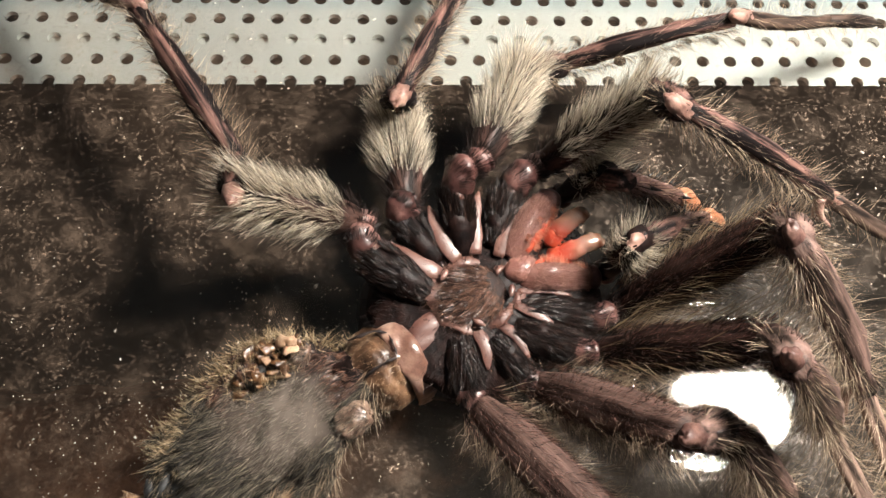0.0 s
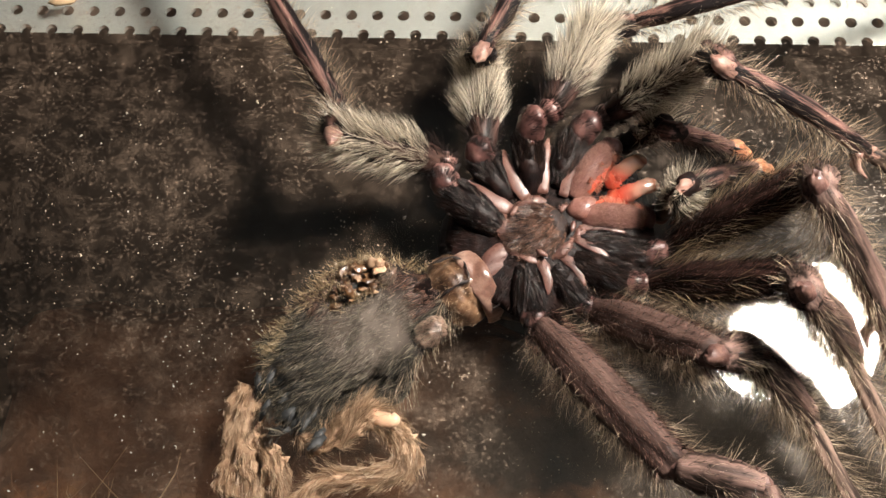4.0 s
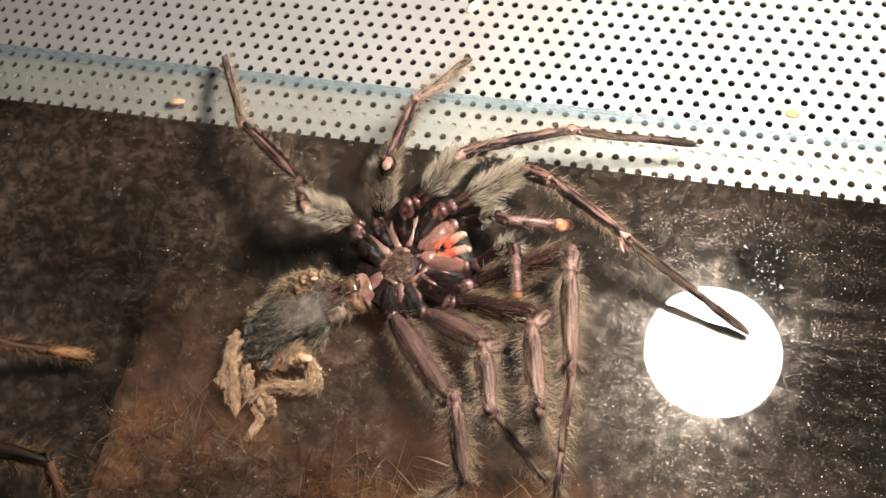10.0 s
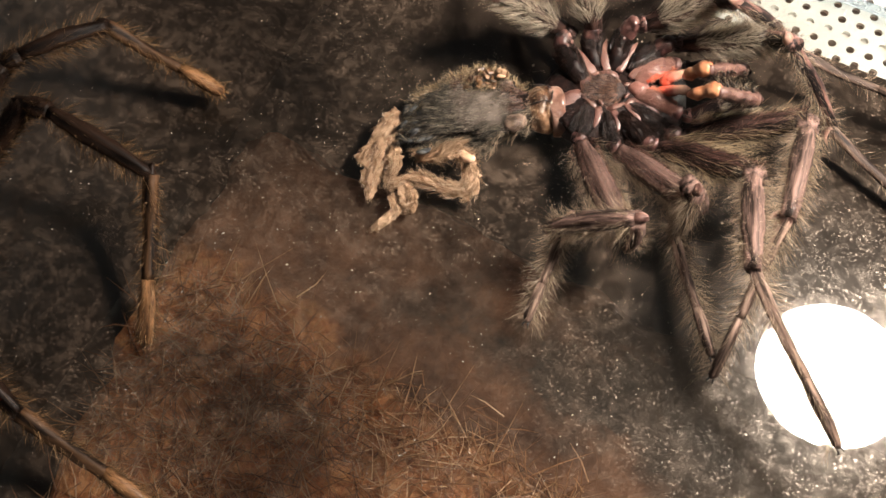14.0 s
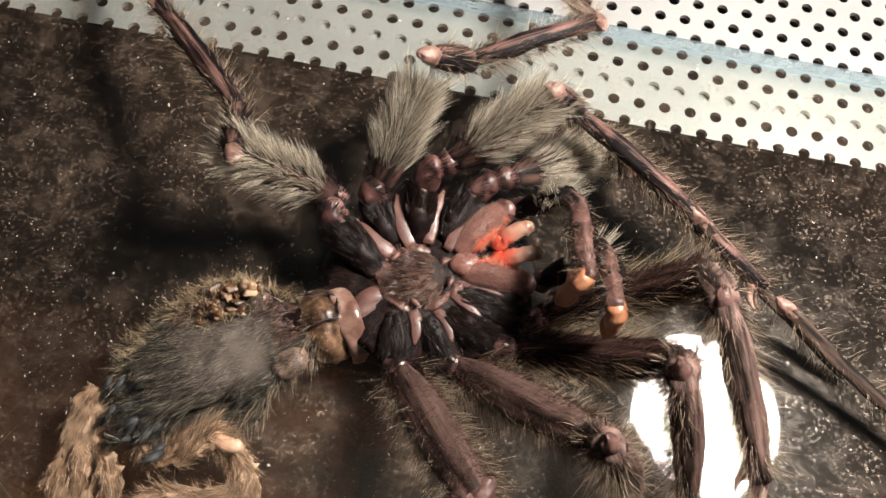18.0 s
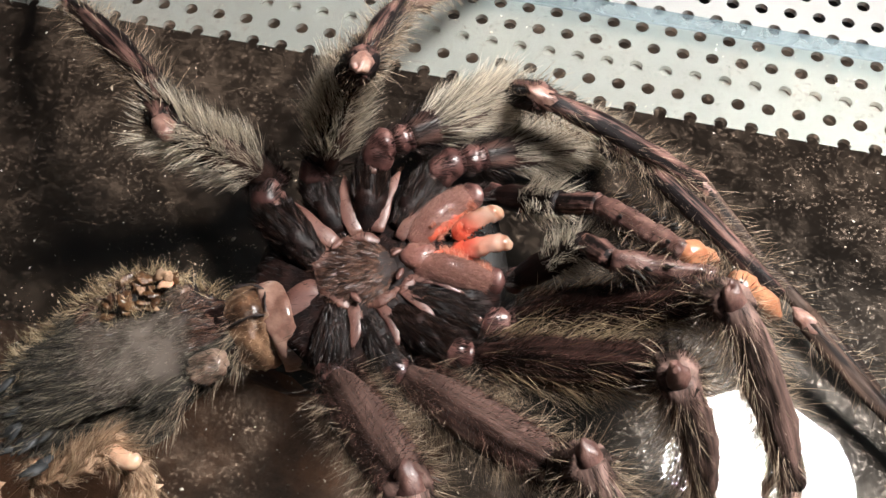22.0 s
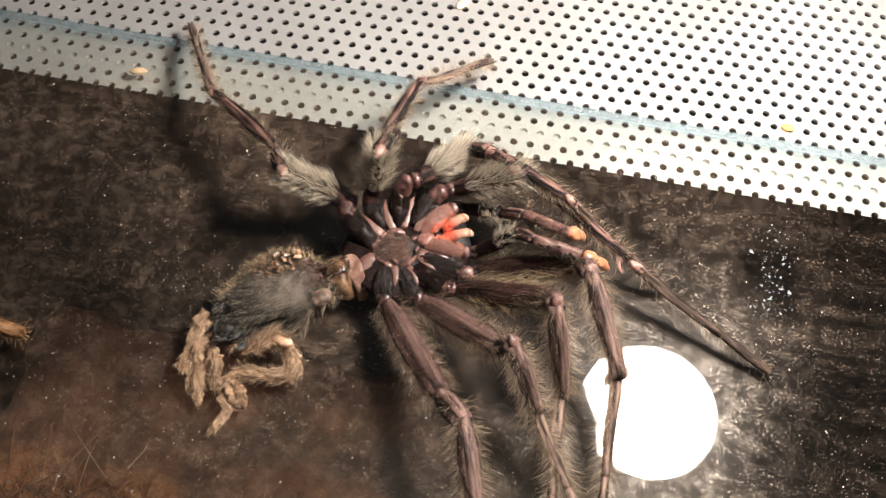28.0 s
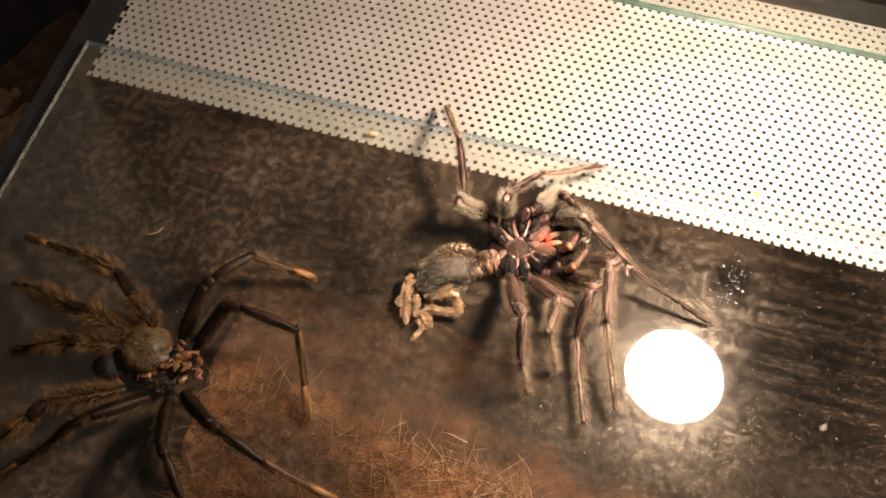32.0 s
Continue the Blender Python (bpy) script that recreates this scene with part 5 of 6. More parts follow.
blob(bm, pose(-0.1352, -0.0905, 0.0086, 0, 0, 25), (0.0074, 0.0066, 0.0040), 0.25, 2.0, 22, 12, 3)
part("hollow_blob", bm, M_BLACK, other, "black blob for the shaded hollow behind the back shell")
# crumpled empty jaw shell, open in front with a ragged lip
bm = bmesh.new()
n, rings = 26, []
for wall in (1.0, 0.90):
    for f in (0.0, 0.25, 0.5, 0.75, 1.0):
        ring = []
        for k in range(n):
            w = 2 * math.pi * k / n
            rag = noise.noise(Vector((math.cos(w) * 2.3, math.sin(w) * 2.3, 4.0)))
            r = (0.0025 + 0.0013 * f) * wall * (1 + 0.25 * noise.noise(Vector((math.cos(w) * 1.6, math.sin(w) * 1.6, f * 2))))
            ring.append(bm.verts.new((-0.1135 + f * (0.0070 + 0.0040 * rag), -0.0818 + r * math.cos(w) * 1.05, 0.0100 + r * math.sin(w) * 0.8)))
        rings.append(ring)
order = rings[:5] + rings[:4:-1]
for a, b in zip(order, order[1:]):
    for k in range(n):
        bm.faces.new((a[k], a[(k + 1) % n], b[(k + 1) % n], b[k]))
part("chelicera", bm, M_CHEL2, other, "ragged orange-brown empty jaw shell")
for k, (x, y, z) in enumerate(((-0.1232, -0.0930, 0.0104), (-0.1206, -0.0916, 0.0112), (-0.1180, -0.0900, 0.0118), (-0.1152, -0.0876, 0.0124), (-0.1132, -0.0852, 0.0126), (-0.1138, -0.0800, 0.0134), (-0.1142, -0.0770, 0.0128))):
    c = Vector((x, y, z))
    q = [c + Vector((random.gauss(0, 0.0013), random.gauss(0, 0.0013), random.gauss(0, 0.0004))) for _ in range(4)]
    part("torn_rim", tube(bmesh.new(), smooth_line(q, 4), spread([0.0002, random.uniform(0.0005, 0.0009), 0.0006, 0.0002], 13), 10, 0.35, 0.8, 70 + k), M_CHEL2, other, "lifted orange rim of the shell")
for k in range(12):
    c = Vector((-0.1080 + random.gauss(0, 0.0026), -0.0822 + random.gauss(0, 0.0030), 0.0118 + random.gauss(0, 0.0016)))
    q, way = [c], Vector((random.gauss(0.3, 0.8), random.gauss(0, 0.9), random.gauss(0, 0.3))).normalized()
    for _ in range(4):
        way = (way + Vector((random.gauss(0, 0.5), random.gauss(0, 0.5), random.gauss(0, 0.3)))).normalized()
        q.append(q[-1] + way * random.uniform(0.0008, 0.0018))
    shard = smooth_line(q, 3)
    part("jaw_shard", tube(bmesh.new(), shard, spread([0.0002, random.uniform(0.0010, 0.0020), random.uniform(0.0008, 0.0016), 0.0002], len(shard)), 10, 0.40, 0.9, 90 + k), M_CHEL2, other, "crumpled orange-brown shard of the jaw")
# Black blob stands for the shaded inside of the jaw shell.
bm = bmesh.new()
blob(bm, pose(-0.1145, -0.0820, 0.0092, 0, 0, 0), (0.0030, 0.0042, 0.0030), 0.2, 2.0, 16, 10, 5)
part("mouth_blob", bm, M_BLACK, other)
bm = bmesh.new()
blob(bm, pose(-0.1180, -0.0870, 0.0070, 0, 0, 20), (0.0105, 0.0080, 0.0040), 0.12, 2.0, 22, 12, 5)
belly = part("underside", bm, M_BLACK, other)
hair_object("fur", [(p, n * 0.8 + Vector((random.gauss(0, 0.5), random.gauss(0, 0.5), 0)), random.uniform(0.0010, 0.0028), Vector()) for p, n in on_mesh(belly, 1800, -0.1)], H_BROWN, belly, 0.00008, "", 0.0013)
for k, (hip, knee, bend, ankle, toe) in enumerate((
    ((-0.1151, -0.0750, 0.010), (-0.1114, -0.0560, 0.020), (-0.1094, -0.0528, 0.020), (-0.0996, -0.0382, 0.018), (-0.0775, -0.0352, 0.0040)),
    ((-0.1085, -0.0775, 0.010), (-0.1001, -0.0620, 0.022), (-0.0948, -0.0615, 0.022), (-0.0733, -0.0623, 0.016), (-0.0612, -0.0890, 0.0020)),
    ((-0.1060, -0.0945, 0.010), (-0.0895, -0.1048, 0.020), (-0.0853, -0.1061, 0.020), (-0.0684, -0.1109, 0.014), (-0.0422, -0.1135, 0.0020)),
    ((-0.1100, -0.0980, 0.010), (-0.1030, -0.1159, 0.020), (-0.0994, -0.1194, 0.020), (-0.0897, -0.1311, 0.014), (-0.0788, -0.1363, 0.0030)),
    ((-0.1171, -0.0990, 0.010), (-0.1299, -0.1136, 0.020), (-0.1331, -0.1167, 0.020), (-0.1408, -0.1240, 0.014), (-0.1590, -0.1390, 0.0020)),
    ((-0.1260, -0.0985, 0.010), (-0.1486, -0.1120, 0.016), (-0.1515, -0.1190, 0.016), (-0.1584, -0.1270, 0.012), (-0.1760, -0.1430, 0.0020)),
    ((-0.1255, -0.0745, 0.010), (-0.1347, -0.0673, 0.020), (-0.1431, -0.0606, 0.020), (-0.1621, -0.0547, 0.014), (-0.1936, -0.0492, 0.0030)),
    ((-0.1300, -0.0790, 0.010), (-0.1495, -0.0769, 0.018), (-0.1559, -0.0769, 0.018), (-0.1732, -0.0719, 0.012), (-0.1886, -0.0689, 0.0030)),
    ((-0.1320, -0.0830, 0.009), (-0.1480, -0.0870, 0.014), (-0.1530, -0.0885, 0.014), (-0.1628, -0.0910, 0.010), (-0.1760, -0.0950, 0.0030)),
)):
    line = [Vector(q) for q in (hip, knee, bend, ankle, toe)]
    segs = build_leg(other, [(b - a).length for a, b in zip(line, line[1:])], "brown" if k < 5 else "furry", 100.0 + 9 * k)
    for seg, a, b in zip(segs, line, line[1:]):
        seg.matrix_basis = along(a, b)

# ---- inside the terrarium ----
SUB_Z = -0.205


def mound_height(x, y):
    return SUB_Z + 0.012 * noise.fractal(Vector((x * 22, y * 22, 3.0)), 1.0, 2.0, 4) + 0.004 * noise.noise(Vector((x * 120, y * 120, 0)))


def coco_mound():
    """Loose brown coir on the floor of the tank; its left side ends in a straight cut."""
    nx, ny = 90, 90
    verts, faces = [], []
    for j in range(ny + 1):
        for i in range(nx + 1):
            y = -0.33 + 0.40 * j / ny
            x0 = -0.1830 - 0.13 * min(0.0, y + 0.02) + 0.003 * noise.noise(Vector((0, y * 60, 0)))
            x = x0 + (0.27 - x0) * i / nx
            edge = min(1.0, i / 1.5, (ny - j) / 5.0)
            verts.append((x, y + 0.012 * noise.noise(Vector((x * 30, 0, 7))) * (j / ny), mound_height(x, y) - 0.05 * (1 - edge) - 0.02 * min(3.0, max(0, (x + 0.05) / 0.1)) ** 1.5 * 0.8))
    for j in range(ny):
        for i in range(nx):
            a = j * (nx + 1) + i
            faces.append((a, a + 1, a + nx + 2, a + nx + 1))
    me = bpy.data.meshes.new("coir_bedding")
    me.from_pydata(verts, [], faces)
    me.materials.append(M_SUB)
    me.polygons.foreach_set("use_smooth", [True] * len(me.polygons))
    ob = tagged(new("coir_bedding", me), "reddish-brown fibrous coir bedding on the tank floor", "bedding", kind="stuff")
    roots = []
    while len(roots) < 7500:
        x, y = random.uniform(-0.18, 0.03), random.uniform(-0.22, 0.0)
        if y > -0.020 - 0.08 * (x + 0.15) + random.gauss(0, 0.006) or noise.noise(Vector((x * 40, y * 40, 2.0))) < random.uniform(-0.5, 0.1) or x < -0.170 - 0.13 * (y + 0.02):
            continue
        a = random.uniform(0, 2 * math.pi)
        roots.append((Vector((x, y, mound_height(x, y) + 0.002)), Vector((math.cos(a), math.sin(a), random.uniform(0.05, 0.55))), random.uniform(0.008, 0.024), Vector((random.gauss(0, 0.6), random.gauss(0, 0.6), -0.3))))
    fib = hair_object("coir_fibre", roots, hair_mat("coir_fibre", [(0.0, (0.16, 0.065, 0.030)), (0.5, (0.50, 0.24, 0.115)), (1.0, (0.90, 0.58, 0.35))]), None, 0.0006, "loose reddish-brown coir fibres")
    tagged(fib, category="fibres")
    return ob


coco_mound()
# neighbouring tank beyond the rim
bm = bmesh.new()
box(bm, -0.60, -0.2262, -0.60, 0.60, -0.30, -0.27)
tagged(mesh_object("shelf", bm, M_DARK, False), "dark shelf board under the terrarium", "shelf", kind="structure")
for k in range(9):
    bm = bmesh.new()
    blob(bm, pose(-0.262 - 0.030 * (k % 3) + random.uniform(-0.008, 0.008), 0.015 + 0.034 * (k // 3) + random.uniform(-0.008, 0.008), -0.135 + random.uniform(-0.01, 0.02), random.uniform(-30, 30), random.uniform(-30, 30), random.uniform(0, 180)), (0.020, 0.013, 0.008), 0.45, 2.4, 18, 12, 50 + k)
    tagged(mesh_object("bark_chip", bm, surface("bark_chip_%d" % k, [(0.3, (0.24, 0.11, 0.05)), (0.7, (0.68, 0.41, 0.22))], 120, 0.8, bump=0.8)), "rough reddish-brown bark chip behind the tank rim", "bark chip", "bark chips beyond the rim")
bm = bmesh.new()
blob(bm, pose(-0.310, 0.05, -0.175, 0, 0, 0), (0.062, 0.14, 0.04), 0.25, 2.0, 30, 16, 77)
tagged(mesh_object("bark_bed", bm, surface("bark_bed", [(0.3, (0.05, 0.025, 0.012)), (0.7, (0.20, 0.10, 0.05))], 110, 0.9, bump=0.9)), "mound of dark bark beside the terrarium", "bark bed", kind="stuff")
bm = bmesh.new()
box(bm, -1.1, 1.1, -1.0, 1.2, -0.34, -0.30)
tagged(mesh_object("table", bm, M_DARK, False), "dark table top under the terrarium", "table", kind="structure")
bm = bmesh.new()
box(bm, PLATE_X0, 0.26, 0.1605, 0.175, -0.20, -GLASS_T - 0.0005)
tagged(mesh_object("rear_rim", bm, M_RIM, False), "black rear frame of the terrarium", "frame", kind="structure")
bm = bmesh.new()
box(bm, -0.2155, 0.26, 0.1416, 0.1424, -GLASS_T, 0.0002)
tagged(mesh_object("rear_glass_edge", bm, surface("green_glass_edge", [(0.3, (0.02, 0.06, 0.05)), (0.7, (0.06, 0.13, 0.11))], 90, 0.3), False), "dark green ground edge of the rear glass", "glass edge", kind="structure")

for name, x0, x1, y0, y1, lab in (("right_rim", 0.2605, 0.2765, -0.40, 0.175, "black right frame of the terrarium"), ("front_rim", -0.226, 0.2765, -0.4165, -0.4005, "black front frame of the terrarium")):
    bm = bmesh.new()
    box(bm, x0, x1, y0, y1, -0.27, -GLASS_T - 0.0005)
    tagged(mesh_object(name, bm, M_RIM, False), lab, "frame", kind="structure")

# ---- lamp ----
lamp = tagged(new("spot_lamp"), "round clamp lamp with a bright frosted front over the glass", "lamp")
lamp.location = LAMP
bm = bmesh.new()
ring = [(0.0272, 0.001), (0.0290, -0.0015), (0.0305, 0.002), (0.0300, 0.030), (0.0230, 0.055), (0.0150, 0.070), (0.0150, 0.095)]
n = 40
loops = [[bm.verts.new((r * math.cos(2 * math.pi * k / n), r * math.sin(2 * math.pi * k / n), z)) for k in range(n)] for r, z in ring]
for a, b in zip(loops, loops[1:]):
    for k in range(n):
        bm.faces.new((a[k], a[(k + 1) % n], b[(k + 1) % n], b[k]))
bm.faces.new(loops[-1])
part("shade", bm, plain("lamp_shade", (0.55, 0.55, 0.53), 0.4, 0.3), lamp)
bm = bmesh.new()
loops = [[bm.verts.new((r * math.cos(2 * math.pi * k / n), r * math.sin(2 * math.pi * k / n), z)) for k in range(n)] for r, z in ((0.0270, 0.0), (0.0270, 0.004))]
for k in range(n):
    bm.faces.new((loops[0][k], loops[1][k], loops[1][(k + 1) % n], loops[0][(k + 1) % n]))
bm.faces.new(loops[0][::-1])
bm.faces.new(loops[1])
M_GLOW, nt_g, out_g = nodes_of("glowing_frosted_front")
nt_g.links.new(node(nt_g, "ShaderNodeEmission", Color=(1.0, 0.87, 0.71, 1), Strength=LAMP_GLOW).outputs[0], out_g.inputs[0])
part("lamp_front", bm, M_GLOW, lamp, "glowing round frosted lamp front", False)
bm = bmesh.new()
tube(bm, smooth_line([(0, 0, 0.094), (0.08, 0.05, 0.16), (0.22, 0.09, 0.10), (0.27, 0.10, -0.15), (0.27, 0.10, -0.472)], 6), [0.006] * 25, 12)
part("arm", bm, M_RIM, lamp)

# ---- small things on the lid ----
def speck_mesh(count, region, size, material, name, label, density=None):
    verts, faces = [], []
    while count > 0:
        x, y = random.uniform(region[0], region[1]), random.uniform(region[2], region[3])
        if density and random.random() > density(x, y):
            continue
        count -= 1
        s = size * math.exp(random.gauss(0, 0.45))
        b, a = len(verts), random.uniform(0, 6.28)
        long = random.uniform(1.0, 2.4)
        for k in range(5):
            w = a + k * math.pi * 0.4
            r = s * (long if k % 3 == 0 else 1) * random.uniform(0.5, 1.3)
            verts.append((x + r * math.cos(w), y + r * math.sin(w), 0.00003))
        verts.append((x, y, 0.00003 + s * 0.6))
        faces += [(b + k, b + (k + 1) % 5, b + 5) for k in range(5)]
    me = bpy.data.meshes.new(name)
    me.from_pydata(verts, [], faces)
    me.materials.append(material)
    return tagged(new(name, me), label, "dust", kind="stuff")


M_SPECK = surface("dust_grain", [(0.3, (0.36, 0.31, 0.25)), (0.7, (0.66, 0.61, 0.53))], 900, 0.6, bump=0)


def patchy(x, y):
    v = noise.fractal(Vector((x * 26, y * 26, 1.0)), 1.0, 2.0, 4)
    return min(1.0, max(0.02, 0.25 + 1.2 * v)) * (0.45 if x < -0.07 else 1.0)


speck_mesh(4200, (-0.205, 0.16, -0.16, 0.046), 0.00006, M_SPECK, "dust", "fine pale dust grains scattered over the glass", patchy)
speck_mesh(3000, (-0.10, 0.06, -0.10, 0.034), 0.00005, surface("glittering_grain", [(0.3, (0.36, 0.29, 0.21)), (0.7, (0.64, 0.55, 0.42))], 900, 0.4, bump=0), "dust", "glittering sandy dust grains round the shed skin", lambda x, y: patchy(x * 1.7 + 3.0, y * 1.7) * math.exp(-((x + 0.02) / 0.045) ** 2 - ((y + 0.015) / 0.035) ** 2))
speck_mesh(260, (-0.205, 0.16, -0.16, 0.046), 0.00008, M_SPECK, "dust_flakes", "larger pale dust flakes on the glass", patchy)
speck_mesh(900, (0.02, 0.16, -0.06, 0.034), 0.00006, M_SPECK, "dust", "fine pale dust grains beside the lamp's reflection")
speck_mesh(150, (0.071, 0.087, 0.001, 0.026), 0.00012, surface("smear", [(0.3, (0.10, 0.12, 0.14)), (0.7, (0.30, 0.33, 0.35))], 700, 0.5, bump=0), "smear", "pale bluish smear of dried droplets on the glass", lambda x, y: math.exp(-((x - 0.0795 - 0.12 * (y - 0.012)) / 0.0035) ** 2))
for name, x, y, z, rx, ry, col, lab in (
    ("wood_flake", -0.0779, 0.0379, 0.0004, 0.0022, 0.0009, (0.62, 0.44, 0.26), "small pale wood flake on the glass edge"),
    ("crumb", 0.0828, 0.0560, -0.0022, 0.0015, 0.0011, (0.66, 0.36, 0.10), "orange-yellow crumb on the vent strip"),
    ("wood_flake", -0.0032, 0.0789, -0.0022, 0.0026, 0.0012, (0.72, 0.62, 0.47), "pale wood shaving on the vent strip"),
    ("crumb", 0.1010, -0.0727, 0.0003, 0.0016, 0.0006, (0.42, 0.14, 0.06), "tiny rust-red crumb on the dusty glass"),
    ("crumb", 0.1190, -0.0390, 0.0004, 0.0018, 0.0012, (0.07, 0.062, 0.055), "small greyish-beige crumb on the dusty glass"),
):
    bm = bmesh.new()
    blob(bm, pose(x, y, z, 0, 0, random.uniform(0, 60)), (rx, ry, 0.0006), 0.35, 2.0, 12, 8, x * 100)
    tagged(mesh_object(name, bm, surface(name + "_skin", [(0.3, tuple(0.7 * c for c in col)), (0.7, col)], 600, 0.6)), lab, "crumb")
# Thin dark tubes stand for a scratch in the dust film.
bm = bmesh.new()
for pts in (((0.112, -0.004, 0), (0.1165, -0.011, 0), (0.1180, -0.020, 0), (0.1215, -0.026, 0)), ((0.1180, -0.020, 0), (0.1090, -0.024, 0), (0.1030, -0.0235, 0)), ((0.1180, -0.0195, 0), (0.126, -0.016, 0), (0.1345, -0.009, 0))):
    line = smooth_line(pts, 6)
    tube(bm, [(p.x, p.y, 0.0002) for p in line], [0.00013] * len(line), 6)
tagged(mesh_object("thin_strand", bm, streaked("scratch_dark", (0.006, 0.005, 0.004), (0.014, 0.011, 0.009), roughness=0.9, coat=0.0, gloss=0.0)), "thin dark strand standing for a scratch in the dust film", "fibre")
bm = bmesh.new()
tube(bm, [(q.x, q.y, 0.0002) for q in smooth_line([(-0.150, -0.0340, 0), (-0.1462, -0.0318, 0), (-0.1448, -0.0288, 0)], 6)], [0.00018] * 13, 6)
tagged(mesh_object("thin_strand", bm, M_TAN), "short curled tan hair lying on the glass", "fibre")

# ---- white plastic dropper ----
M_WHITE = surface("white_plastic", [(0.3, (0.70, 0.67, 0.60)), (0.7, (0.82, 0.80, 0.74))], 120, 0.35, bump=0.1, sss=0.1)
M_CLEAR, nt_c, out_c = nodes_of("clear_plastic")
p_c = node(nt_c, "ShaderNodeBsdfPrincipled", Base_Color=(0.80, 0.88, 0.92, 1), Roughness=0.12, IOR=1.45)
p_c.inputs["Transmission Weight"].default_value = 0.75
nt_c.links.new(p_c.outputs[0], out_c.inputs[0])
dropper = tagged(new("plastic_dropper"), "white plastic cap on a clear tube lying on the glass", "dropper")
dropper.matrix_basis = pose(-0.0770, -0.1335, 0.0, 0, 0, -2)
cap = part("cap", box(bmesh.new(), 0.0, 0.021, -0.0062, 0.0062, 0.0004, 0.0090, 0.0014), M_WHITE, dropper, "ribbed white plastic cap")
# Flat darker panels: the shade of the cap's recesses is put into their colour.
for x0, x1, y0, y1 in ((0.0018, 0.0048, 0.0008, 0.0046), (0.0018, 0.0048, -0.0046, -0.0008), (0.0066, 0.0128, -0.0030, 0.0030), (0.0145, 0.0190, 0.0008, 0.0044), (0.0145, 0.0190, -0.0044, -0.0008)):
    part("recess_panel", box(bmesh.new(), x0, x1, y0, y1, 0.0088, 0.0092, 0.0002), surface("recess_shade", [(0.3, (0.52, 0.47, 0.38)), (0.7, (0.60, 0.55, 0.46))], 200, 0.5), cap)
bm = bmesh.new()
tube(bm, [(0.0125, 0, 0.0056), (0.040, 0, 0.0056), (0.075, 0, 0.0056)], [0.0068, 0.0066, 0.0064], 28, 0.8)
part("tube", bm, M_CLEAR, dropper, "clear plastic tube")
bm = bmesh.new()
tube(bm, [(0.0215, 0, 0.0052), (0.074, 0, 0.0052)], [0.0030, 0.0030], 16)
part("plunger", bm, M_WHITE, dropper)


# ---- moving parts ----
def swing(leg, rows):
    """Keys the four pieces of a limb. Rows: seconds, and the four joints beyond the hip."""
    parts = LEGS[leg]
    for k in range(4):
        keyed = []
        for t, *n in rows:
            line = [HIPS[leg]] + [tuple(0.0001 * c for c in n[3 * i:3 * i + 3]) for i in range(4)]
            keyed.append((t, along(line[k], line[k + 1])))
        walk(parts[k], keyed)


